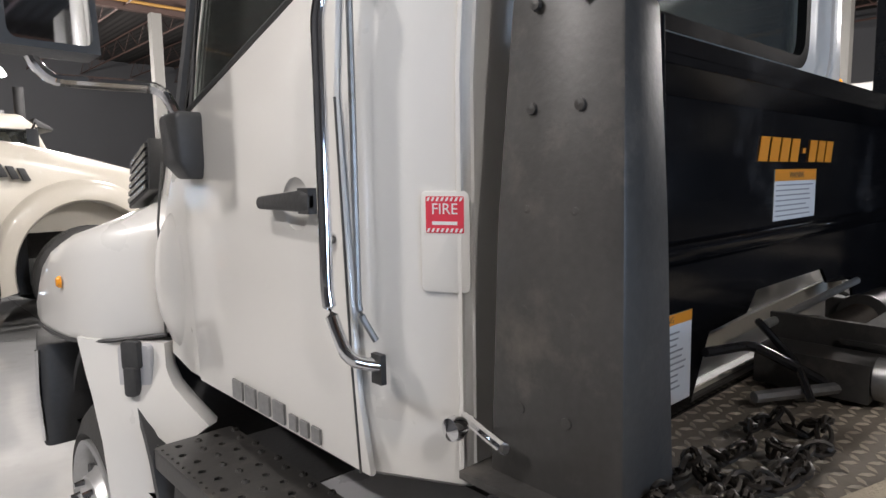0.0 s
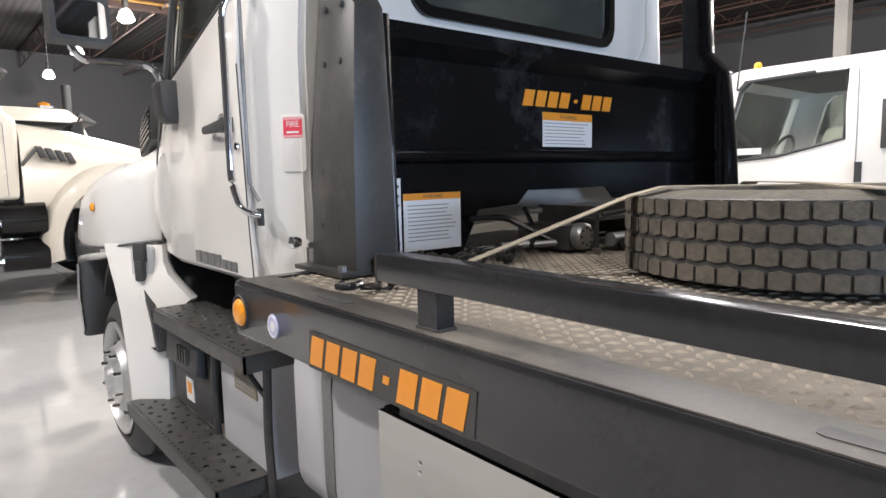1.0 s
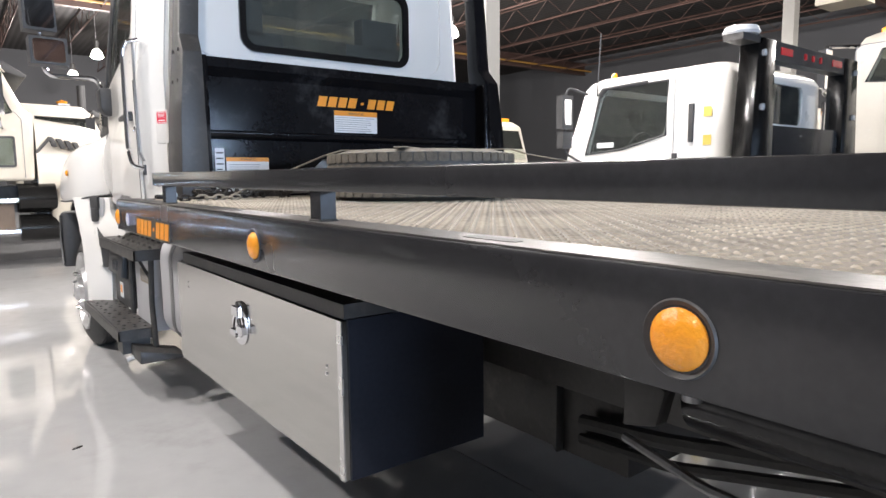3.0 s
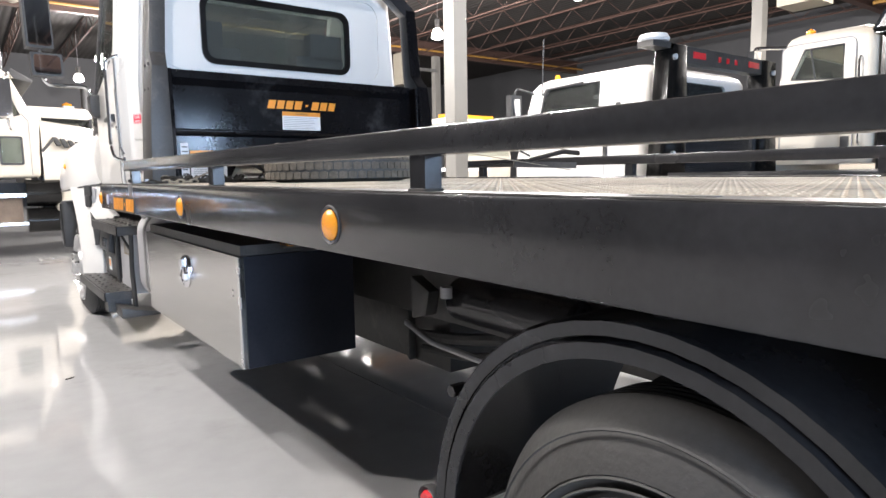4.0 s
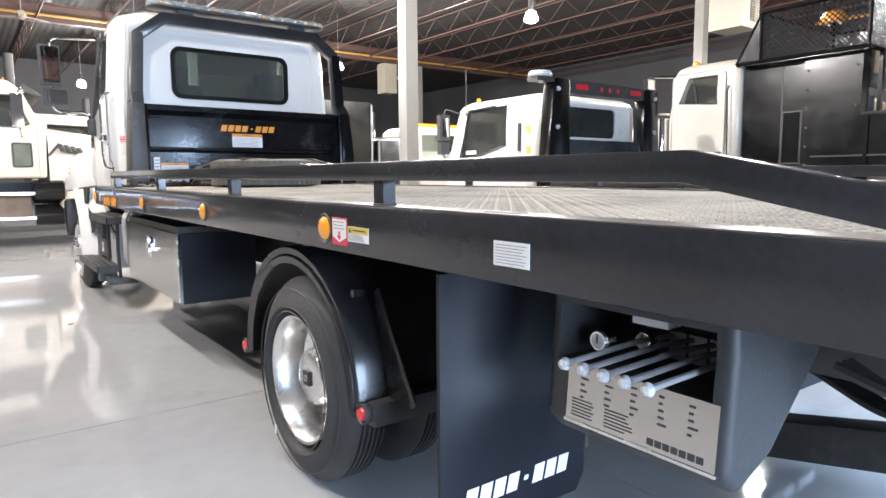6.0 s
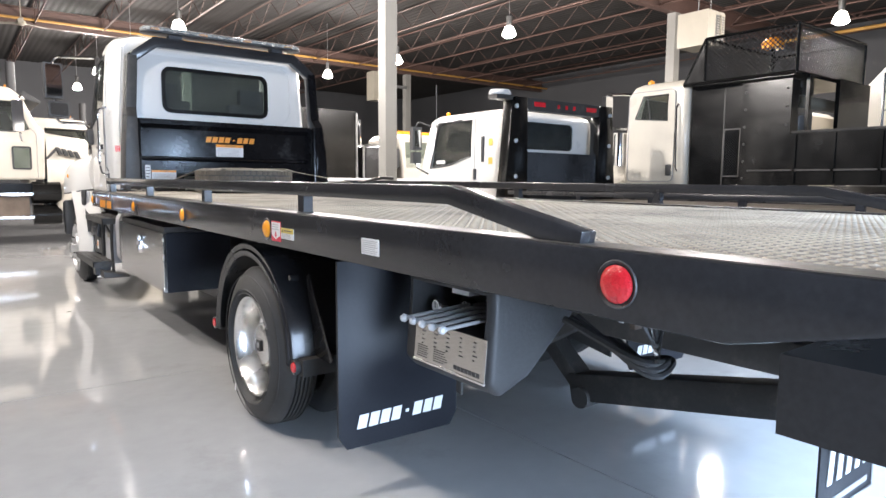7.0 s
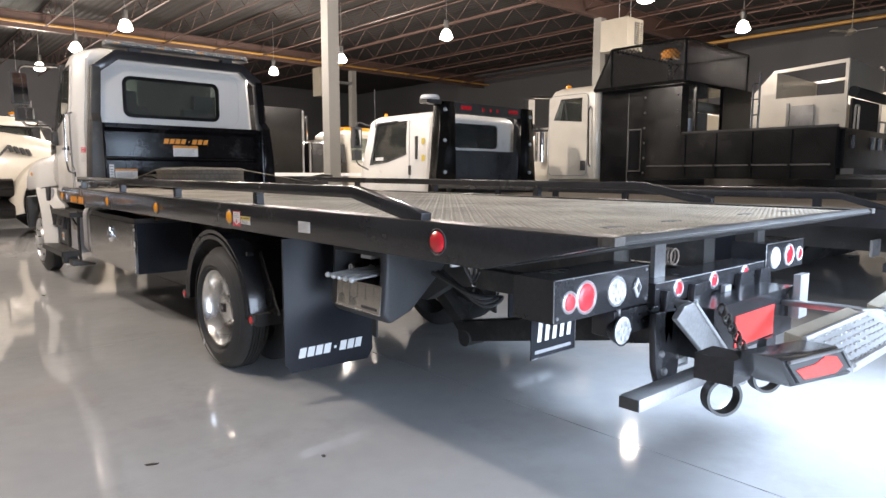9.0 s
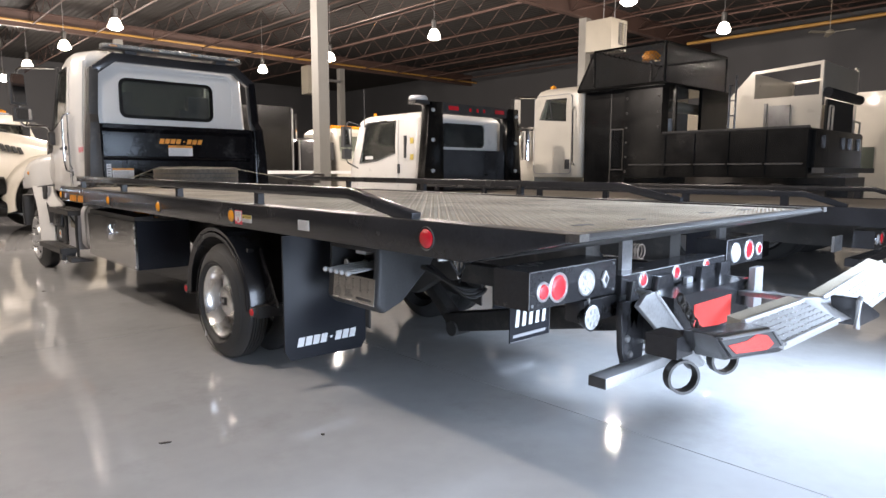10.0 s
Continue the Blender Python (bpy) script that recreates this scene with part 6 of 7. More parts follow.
tagged(part("tread_block", bm_t, RUBBER_OLD, spare, angle=20), kind="stuff")

draw_in(bed_plan)


def strap_thing(path, label, w=0.024):
    p = [Vector(q) for q in path]
    t = thing("tie_down_strap", p[0], label, "strap")
    part("webbing", tube(p, 0, shape=[(-w, -0.0015), (w, -0.0015), (w, 0.0015), (-w, 0.0015)]), STRAP, t)
    return t


zt = sp_z + W + 0.004
strap_thing([(0.47, -0.33, 1.05), (0.80, -0.60, zt - 0.02), (0.86, -0.66, zt + 0.002), (1.15, -0.90, zt + 0.002), (1.45, -1.16, zt + 0.002), (1.51, -1.21, zt - 0.02), (2.2, -1.7, 1.07)], "tan webbing strap over the spare tyre")
strap_thing([(1.75, -0.08, 1.06), (1.50, -0.58, zt - 0.015), (1.45, -0.62, zt + 0.002), (1.15, -0.88, zt + 0.006), (0.85, -1.12, zt + 0.002)], "tan webbing strap over the spare tyre")
rt = thing("ratchet_binder", (2.1, -1.62, 1.05), "dark ratchet binder on a strap lying on the deck", "ratchet binder")
part("body", tube([(1.95, -1.5, 1.10), (2.22, -1.72, 1.09)], 0, shape=[(-0.03, -0.012), (0.03, -0.012), (0.03, 0.02), (-0.03, 0.02)]), CHAIN, rt)
part("handle", tube([(2.0, -1.55, 1.12), (2.2, -1.65, 1.17), (2.3, -1.68, 1.16)], 0.014, 8), CHAIN, rt)

def chain_pile(cx, cy, seed, n=46):
    r = random.Random(seed)
    t = thing("chain", (cx, cy, deck_z(cy)), "dirty steel tie-down chain heaped on the deck", "chain", "tie-down chains")
    p = Vector((cx, cy, deck_z(cy) + 0.012))
    a = r.uniform(0, 6)
    b = None
    for k in range(n):
        a += r.uniform(-0.6, 0.6)
        stepv = Vector((math.cos(a) * 0.026, math.sin(a) * 0.017, 0))
        q = p + stepv
        if abs(q.x - cx) > 0.16 or abs(q.y - cy) > 0.09:
            a += 2.2
            q = p + Vector((math.cos(a) * 0.026, math.sin(a) * 0.017, 0))
        q.z = deck_z(cy) + 0.010 + r.uniform(0, 0.035)
        d = (q - p).normalized()
        s = d.cross(Vector((0, 0, 1))).normalized() if k % 2 else d.cross(d.cross(Vector((0, 0, 1)))).normalized()
        c = (p + q) / 2
        b = tube([c + d * 0.021 * math.cos(w) + s * 0.011 * math.sin(w) for w in np.linspace(0, 2 * math.pi, 11)[:-1]], 0.0042, 5, closed=True, bm=b)
        p = q
    part("chain_link", b, CHAIN, t)


chain_pile(0.47, -0.22, 3, 40), chain_pile(0.66, -0.19, 5, 26)
hook_chain = thing("strap_chain", (0.31, -0.33, deck_z(-0.33)), "rusty tan chain with a hook at the strap's end", "chain")
for k in range(8):
    c = Vector((0.46 - 0.04 * k, -0.33, deck_z(-0.33) + 0.014))
    w2 = [Vector((0.026 * math.cos(a), 0.013 * math.sin(a) * (k % 2), 0.012 * math.sin(a) * (1 - k % 2))) for a in np.linspace(0, 2 * math.pi, 13)[:-1]]
    part("chain_link", tube([c + q for q in w2], 0.0055, 6, closed=True), STRAP if k < 5 else CHAIN, hook_chain)
part("grab_hook", tube(bend([(0.15, -0.33, 1.04), (0.11, -0.35, 1.04), (0.09, -0.32, 1.04), (0.12, -0.305, 1.04)], 0.02), 0.009, 8), BLACK, hook_chain)

# ---- the small cab-over tow truck alongside ----
draw_in(lambda x, y, z: (HALL * x + 0.05, HALL * y + 0.08, HALL * z - 0.06 * min(1, z)))
def shell(plan, levels):
    return loft([[(x, y, z) for x, y in plan(z, i)] for z, i in levels])


def simple_wheel(parent, c, R, w, s, axis="x", rim_mat=STEEL):
    def turn(bm):
        if axis == "y":
            bm.transform(Matrix.Translation(c) @ Matrix.Rotation(radians(-90), 4, "Z") @ Matrix.Translation([-q for q in c]))
        return bm
    wh = part("wheel", turn(tyre_bm(c, R, R * 0.63, w, s, 40)), RUBBER, parent, "black tyre on a steel wheel")
    part("rim", turn(lathe([(r * R, h * -s) for r, h in ((0.66, 0.03), (0.67, 0.0), (0.62, 0.0), (0.58, 0.06), (0.45, 0.02), (0.3, -0.01), (0.2, -0.05), (0.001, -0.06), (0.001, 0.1), (0.62, 0.1))], c, "x", 32)), rim_mat, wh)
    return wh


small = thing("small_tow_truck", (5.42, -2.5, 0), "white cab-over tow truck with a black flat bed and lamp pylon", "truck")


def wt_plan(z, i):
    f = 1.38 - 0.33 * max(0, z - 1.25)
    t = 0.05 * max(0, z - 1.5)
    return rrect(4.5 + t + i, 6.34 - t - i, -0.42 + i, f - i, 0.10, 4)


wt_win = [(0.14, 2.01), (0.82, 2.01), (0.90, 1.93), (1.05, 1.38), (0.60, 1.42), (0.14, 1.53)]
wcab = part("cab", carve(shell(wt_plan, ((0.75, 0.03), (0.8, 0.0), (1.25, 0.0), (1.6, 0.0), (2.02, 0.0), (2.08, 0.03), (2.12, 0.09), (2.14, 0.2))),
                         [shell(wt_plan, ((0.9, 0.06), (1.25, 0.06), (1.6, 0.06), (2.0, 0.06), (2.07, 0.12))), prism(wt_win, "x", 4.3, 4.8), prism(wt_win, "x", 6.1, 6.6), prism(rrect(4.95, 5.9, 1.62, 1.98, 0.08), "y", -0.6, -0.2),
                          prism([(4.66, 1.3), (6.18, 1.3), (6.12, 2.0), (4.72, 2.0)], "y", 0.9, 1.6)]), WHITE, small, "white rounded cab", angle=45)
part("door_window", prism(wt_win, "x", 4.52, 4.525, 0), GLASS_D, wcab).visible_shadow = False
part("door_window", prism(wt_win, "x", 6.31, 6.315, 0), GLASS_D, wcab).visible_shadow = False
part("rear_window", prism(rrect(4.95, 5.9, 1.62, 1.98, 0.08), "y", -0.405, -0.40), GLASS_D, wcab).visible_shadow = False
part("windscreen", loft([[(4.66, 1.355, 1.3), (6.18, 1.355, 1.3), (6.18, 1.36, 1.3), (4.66, 1.36, 1.3)], [(4.72, 1.125, 2.0), (6.12, 1.125, 2.0), (6.12, 1.13, 2.0), (4.72, 1.13, 2.0)]]), GLASS_D, wcab).visible_shadow = False
part("window_seal", tube([(4.503 + 0.05 * max(0, z - 1.5), y, z) for y, z in wt_win], 0.014, 6, closed=True), PLASTIC, wcab)
part("rain_visor", prism([(0.35, 2.035), (0.86, 2.02), (0.92, 1.95), (0.885, 1.945), (0.83, 2.0), (0.35, 2.015)], "x", 4.505, 4.53, 0.003), PLASTIC, wcab)
part("door_seam", tube([(4.499, 0.06, 0.82), (4.499, 0.06, 1.6), (4.52, 0.07, 2.05)], 0.004, 5), GREYINK, wcab)
part("door_handle", bx(4.48, 4.50, 0.02, 0.06, 1.22, 1.36, 0.008), PLASTIC, wcab)
part("air_intake", bx(4.485, 4.51, -0.13, -0.09, 1.45, 1.78, 0.008), PLASTIC, wcab)
for z in (1.42, 1.66):
    part("caution_label", bx(4.497, 4.4995, -0.30, -0.225, z, z + 0.085), YELLOW, wcab, "small yellow label")
part("number_bars", bx(4.514, 4.518, 0.72, 0.92, 1.44, 1.49), PAPER, wcab)
part("beacon", lathe([(0.03, 0.0), (0.03, 0.03), (0.02, 0.05), (0.0005, 0.055)], (4.66, 0.83, 2.12), "z", 16, closed=False), AMBER, wcab)
part("antenna", cyl((4.52, 0.93, 1.95), (4.44, 0.83, 2.53), 0.006, 6), PLASTIC, wcab)
for x in (4.72, 5.55):
    part("seat", bx(x, x + 0.5, -0.25, -0.10, 0.9, 1.62, 0.06), SEAT, wcab)
    part("head_rest", bx(x + 0.12, x + 0.38, -0.24, -0.16, 1.62, 1.78, 0.04), SEAT, wcab)
part("dashboard", bx(4.7, 6.15, 0.9, 1.2, 0.95, 1.38, 0.05), SEAT, wcab)
part("steering_wheel", tube([(5.0 + 0.19 * math.cos(a), 0.78 - 0.07 * math.sin(a), 1.42 + 0.17 * math.sin(a)) for a in np.linspace(0, 2 * math.pi, 24, endpoint=False)], 0.013, 6, closed=True), PLASTIC, wcab)
part("headliner", bx(4.66, 6.18, -0.28, 0.95, 2.035, 2.045), SEAT, wcab, "dark cab lining")
wm = part("mirror_arm", tube(bend([(4.52, 1.05, 1.98), (4.36, 1.17, 2.05), (4.33, 1.18, 1.95), (4.33, 1.18, 1.4), (4.5, 1.1, 1.3)], 0.06), 0.012, 8), PLASTIC, small)
part("mirror_head", bx(4.26, 4.42, 1.15, 1.23, 1.64, 1.97, 0.03), PLASTIC, wm)
part("mirror_head", bx(4.27, 4.41, 1.15, 1.23, 1.45, 1.61, 0.03), PLASTIC, wm)
part("mirror_glass", bx(4.29, 4.39, 1.146, 1.1495, 1.68, 1.93), MIRROR, wm)
# pylon
leg_l = [(4.34, 0.95), (4.40, 1.5), (4.46, 2.24), (4.72, 2.24), (4.74, 1.5), (4.74, 0.95)]
py = part("lamp_pylon", prism(leg_l, "y", -0.70, -0.54, 0.008), BLACK_G, small, "black lamp pylon")
part("pylon_leg", prism([(10.84 - x, z) for x, z in leg_l], "y", -0.70, -0.54, 0.008), BLACK_G, py)
part("pylon_cap", bx(4.72, 6.12, -0.68, -0.56, 2.09, 2.24, 0.008), BLACK_D, py)
part("pylon_panel", bx(4.74, 6.10, -0.66, -0.60, 0.95, 1.57, 0.006), BLACK, py)
for x in (4.95, 5.95):
    part("pylon_lamp", bx(x - 0.1, x + 0.1, -0.69, -0.68, 2.14, 2.20, 0.008), RED, py)
for x in (5.3, 5.45, 5.6):
    part("pylon_lamp", bx(x - 0.02, x + 0.02, -0.69, -0.68, 2.14, 2.19, 0.006), RED, py)
for z in (2.12, 1.70, 1.26):
    part("pylon_light", cyl((4.52, -0.70, z), (4.52, -0.72, z), 0.027, 16), LEDW, py)
    part("pylon_light", cyl((6.32, -0.70, z), (6.32, -0.72, z), 0.027, 16), LEDW, py)
part("beacon_foot", bx(4.2, 4.5, -0.70, -0.54, 2.19, 2.24, 0.02), BLACK_D, py)
part("beacon", lathe([(0.13, 0.0), (0.14, 0.02), (0.12, 0.06), (0.05, 0.07)], (4.32, -0.62, 2.24), "z", 20, closed=False), CLEAR, py)
part("bed_deck", bx(4.25, 6.6, -6.35, -0.55, 0.90, 0.955, 0.006), DECK, small, "dusty steel deck")
for x0, x1 in ((4.22, 4.30), (6.55, 6.63)):
    part("side_beam", bx(x0, x1, -6.35, -0.55, 0.81, 0.965, 0.006), BLACK, small)
for x in (4.33, 6.5):
    r = part("bed_rail", bevel(tube([(x, -0.8, 1.065), (x, -5.66, 1.065), (x, -5.98, 0.965)], 0, shape=[(-0.025, -0.025), (0.025, -0.025), (0.025, 0.025), (-0.025, 0.025)]), 0.003), BLACK, small, "black bed rail")
    for y in np.arange(-1.0, -5.6, -0.9):
        part("rail_post", bx(x - 0.02, x + 0.02, y - 0.03, y + 0.03, 0.955, 1.045, 0.003), BLACK, r)
for x in (4.9, 5.75):
    part("chassis_rail", bx(x, x + 0.08, -6.1, 1.2, 0.55, 0.8, 0.006), BLACK_D, small)
for x, s in ((4.36, -1), (6.48, 1)):
    simple_wheel(small, (x, -3.9, 0.40), 0.40, 0.24, s, rim_mat=ALU)
    simple_wheel(small, (x - 0.27 * s, -3.9, 0.40), 0.40, 0.24, s)
    simple_wheel(small, (x + 0.12 * -s, 0.75, 0.40), 0.40, 0.24, s)
    part("mud_flap", bx(min(x, x - 0.5 * s), max(x, x - 0.5 * s), -4.62, -4.61, 0.2, 0.8), FLAP, small)
tb2 = part("tail_lamp_box", bx(4.28, 4.75, -6.2, -6.05, 0.62, 0.77, 0.006), BLACK, small)
lamp_round(4.36, 0.70, 0.04, CLEAR, tb2, -6.2)
lamp_round(4.48, 0.70, 0.05, RED, tb2, -6.2)
part("tail_lamp_box", bx(5.9, 6.5, -6.2, -6.05, 0.62, 0.77, 0.006), BLACK, small)
part("winch_plate", bx(4.0, 4.2, -6.0, -5.98, 0.60, 0.73, 0.004), GALV, small)
part("rear_bar", bx(4.3, 6.5, -6.1, -6.0, 0.45, 0.52, 0.006), BLACK, small)

# ---- the large conventional truck with a caged black body ----
draw_in(hall_plan)
big = thing("chipper_truck", (8.3, -2.5, 0), "cream conventional truck with a black caged crew box and dump body", "truck")


def big_plan(z, i):
    f = -0.22 - 0.14 * max(0, z - 1.85)
    return rrect(7.25 + i, 9.35 - i, -1.28 + i, f - i, 0.09, 4)


bwin = [(-0.97, 2.03), (-0.97, 2.40), (-0.56, 2.40), (-0.42, 2.08)]
bcab = part("cab", carve(shell(big_plan, ((1.10, 0.02), (1.13, 0.0), (1.85, 0.0), (2.48, 0.0), (2.55, 0.03), (2.59, 0.1), (2.61, 0.22))),
                         [shell(big_plan, ((1.2, 0.06), (1.85, 0.06), (2.46, 0.07), (2.53, 0.14))), prism(bwin, "x", 7.0, 7.6), prism(bwin, "x", 9.1, 9.6), prism([(7.5, 1.9), (9.1, 1.9), (9.05, 2.42), (7.55, 2.42)], "y", -0.5, 0.1)]), WHITE_B, big, "cream painted cab", angle=45)
part("door_window", prism(bwin, "x", 7.262, 7.267), GLASS_D, bcab).visible_shadow = False
part("windscreen", bx(7.5, 9.1, -0.285, -0.28, 1.9, 2.42), GLASS_D, bcab).visible_shadow = False
part("door_panel", plate(rrect(-1.09, -0.31, 1.16, 2.47, 0.07), [bwin], "x", 7.236, 7.2495), WHITE_B, bcab)
part("door_seam", tube([(7.2345, y, z) for y, z in rrect(-1.09, -0.31, 1.16, 2.47, 0.07, 3)], 0.006, 5, closed=True), GREYINK, bcab)
part("window_seal", tube([(7.236, y, z) for y, z in bwin], 0.012, 6, closed=True), PLASTIC, bcab)
part("quarter_post", tube([(7.245, -0.68, 2.05), (7.245, -0.62, 2.39)], 0.010, 6), PLASTIC, bcab)
part("door_handle", bx(7.215, 7.236, -1.06, -0.98, 1.24, 1.40, 0.012), PLASTIC, bcab)
part("grab_rail", tube(bend([(7.24, -1.16, 1.30), (7.19, -1.16, 1.34), (7.19, -1.14, 2.2), (7.24, -1.14, 2.25)], 0.03), 0.012, 8), CHROME, bcab)
part("roof_lamp", lathe([(0.05, 0.0), (0.05, 0.05), (0.0005, 0.08)], (7.5, -0.5, 2.6), "z", 14, closed=False), AMBER, bcab)
part("mirror_arm", tube(bend([(7.26, -0.35, 2.46), (6.95, -0.12, 2.46), (6.95, -0.12, 1.95), (7.26, -0.25, 1.95)], 0.05), 0.02, 8), CHROME, bcab)
part("mirror_head", bx(6.87, 7.03, -0.16, -0.08, 2.02, 2.42, 0.03), CHROME, bcab)
part("hood", loft([[(x, y, z) for x, z in ((8.3 - w, 1.0), (8.3 - w, zt - 0.15), (8.3 - w + 0.15, zt), (8.3 + w - 0.15, zt), (8.3 + w, zt - 0.15), (8.3 + w, 1.0))] for y, w, zt in ((-0.21, 0.92, 1.92), (0.3, 0.82, 1.86), (1.5, 0.6, 1.72))]), WHITE_B, big, "cream tapering hood")
for s in (7.2, 8.95):
    part("fender", arc_strip(s, s + 0.45, 0.95, 0.52, 0.60, 0.63, 0, 180), WHITE_B, big)
part("air_cleaner", cyl((7.32, -0.08, 1.4), (7.32, -0.08, 1.9), 0.12, 20, bev=0.02), CHROME, big)
part("bumper", bx(7.2, 9.4, 1.55, 1.68, 0.5, 0.85, 0.02), CHROME, big)
box1 = part("crew_box", bx(7.3, 9.3, -2.06, -1.31, 0.95, 2.45, 0.012), BLACK_G, big, "glossy black crew box")
part("box_seam", bx(7.296, 7.2995, -1.80, -1.785, 1.0, 2.4), BLACK_D, box1)
part("vent_frame", plate([(-2.04, 1.22), (-1.80, 1.22), (-1.80, 1.86), (-2.04, 1.86)], [[(-2.02, 1.24), (-1.82, 1.24), (-1.82, 1.84), (-2.02, 1.84)]], "x", 7.283, 7.2955), BLACK_D, box1)


def mesh_panel(u0, u1, v0, v1, place, parent, step=0.06, r=0.0068):
    b = None
    n = int((u1 - u0 + v1 - v0) / step) + 1
    for sgn in (1, -1):
        for k in range(n):
            c = k * step
            pts = []
            if sgn > 0:
                a, e = (max(0, c - (v1 - v0)), min(c, v1 - v0)), (min(c, u1 - u0), max(0, c - (u1 - u0)))
            else:
                a, e = (max(0, c - (v1 - v0)), (v1 - v0) - min(c, v1 - v0)), (min(c, u1 - u0), (v1 - v0) - max(0, c - (u1 - u0)))
            if abs(a[0] - e[0]) < 0.01:
                continue
            b = tube([place(u0 + a[0], v0 + a[1]), place(u0 + e[0], v0 + e[1])], r, 4, b)
    return tagged(part("expanded_mesh", b, MESH_B, parent, "black expanded steel mesh"), kind="stuff")


mesh_panel(-2.03, -1.81, 1.25, 1.83, lambda u, v: (7.29, u, v), box1, 0.035, 0.0045)
tall = part("body_bulkhead", bx(7.22, 7.42, -2.69, -2.07, 1.10, 2.48, 0.012), BLACK_G, big, "scuffed black body bulkhead")
part("bulkhead_rear", bx(8.0, 8.97, -2.92, -2.87, 1.7, 2.46, 0.008), BLACK_G, big)
part("bulkhead_post", bx(7.34, 7.40, -2.84, -2.80, 1.7, 2.46, 0.006), BLACK_G, big)
for z in (1.2, 1.42, 1.64, 1.86, 2.08, 2.3):
    for y in (-2.12, -2.64):
        part("bulkhead_bolt", lathe([(0.0005, -0.012), (0.014, -0.010), (0.017, 0.0), (0.0005, 0.0)], (7.219, y, z), "x", 10), BLACK_D, tall)
part("white_cylinder", cyl((7.5, -2.6, 2.18), (9.2, -2.6, 2.18), 0.08, 16), CREAM, big)
part("inner_tank", cyl((7.75, -2.5, 1.7), (7.75, -2.5, 2.0), 0.13, 16), GALV, big)
cage = part("roof_cage", tube([(7.1, -1.30, 2.47), (7.1, -2.78, 2.47)], 0.025, 6), BLACK_G, big, "black mesh roof cage")
for p in ([(9.1, -1.30, 2.47), (9.1, -2.78, 2.47)], [(7.1, -1.60, 3.04), (7.1, -2.78, 3.04)], [(9.1, -1.60, 3.04), (9.1, -2.78, 3.04)], [(7.1, -2.78, 2.47), (7.1, -2.78, 3.04)], [(9.1, -2.78, 2.47), (9.1, -2.78, 3.04)],
          [(7.1, -2.78, 3.04), (9.1, -2.78, 3.04)], [(7.1, -1.60, 3.04), (9.1, -1.60, 3.04)], [(7.1, -1.30, 2.47), (7.1, -1.60, 3.04)], [(9.1, -1.30, 2.47), (9.1, -1.60, 3.04)], [(7.1, -2.78, 2.47), (9.1, -2.78, 2.47)], [(7.1, -1.6, 2.47), (7.1, -1.6, 3.04)]):
    part("cage_bar", tube(p, 0.02, 6), BLACK_G, cage)
part("cage_side", prism([(-1.30, 2.47), (-1.60, 2.47), (-1.60, 3.04)], "x", 7.09, 7.1), BLACK_G, cage)
mesh_panel(-2.78, -1.60, 2.49, 3.03, lambda u, v: (7.1, u, v), cage)
mesh_panel(-2.78, -1.60, 2.49, 3.03, lambda u, v: (9.1, u, v), cage)
mesh_panel(7.1, 9.1, 2.49, 3.03, lambda u, v: (u, -2.78, v), cage)
mesh_panel(7.1, 9.1, 0.0, 0.62, lambda u, v: (u, -1.30 - v * 0.48, 2.47 + v * 0.92), cage)
part("cage_floor", bx(7.1, 9.1, -2.78, -1.30, 2.44, 2.465), BLACK_G, cage)
part("amber_beacon", lathe([(0.14, 0.0), (0.15, 0.08), (0.1, 0.14), (0.0005, 0.15)], (8.1, -2.0, 2.98), "z", 18, closed=False), AMBER, cage)
part("beacon_post", cyl((8.1, -2.0, 2.46), (8.1, -2.0, 2.98), 0.03, 8), BLACK_G, cage)
body = part("dump_body", carve(bx(7.2, 9.4, -4.70, -2.2, 1.12, 1.745, 0.01), [bx(7.27, 9.33, -4.64, -2.80, 1.2, 1.9)]), BLACK_G, big, "black dump body")
for y in (-2.77, -3.21, -3.69, -4.17, -4.67):
    part("body_rib", bx(7.18, 7.199, y - 0.018, y + 0.018, 1.15, 1.73, 0.004), BLACK_G, body)
part("body_top_rail", tube([(7.22, -2.72, 1.755), (7.22, -4.69, 1.755)], 0.025, 6), BLACK_D, body)
part("body_sill", bx(7.18, 7.199, -4.64, -2.2, 1.29, 1.31), BLACK_D, body)
gate = part("tailgate", bx(7.3, 9.3, -4.74, -4.705, 1.25, 1.72, 0.008), BLACK_G, body)
for x in (7.6, 8.4, 8.7, 9.1):
    part("gate_latch", bx(x - 0.02, x + 0.02, -4.77, -4.74, 1.5, 1.66, 0.008), CHROME, gate)
part("gate_step", bx(7.25, 9.5, -4.87, -4.73, 1.18, 1.25, 0.01), BLACK_D, body)
part("ladder", tube([(7.25, -3.66, 1.75), (7.25, -3.66, 2.36)], 0.014, 6), BLACK, big)
part("ladder", tube([(7.25, -3.74, 1.75), (7.25, -3.74, 2.48)], 0.014, 6), BLACK, big)
for z in (1.95, 2.15, 2.35):
    part("ladder_rung", tube([(7.25, -3.66, z), (7.25, -3.74, z)], 0.010, 6), BLACK, big)
for x in (7.75, 8.75):
    part("chassis_rail", bx(x, x + 0.1, -4.75, 1.5, 0.75, 1.0, 0.006), BLACK_D, big)
for x, s in ((7.25, -1), (9.35, 1)):
    for y in (-3.05, -4.15):
        simple_wheel(big, (x, y, 0.51), 0.51, 0.28, s)
        simple_wheel(big, (x - 0.32 * s, y, 0.51), 0.51, 0.28, s)
    simple_wheel(big, (x, 0.95, 0.51), 0.51, 0.3, s)

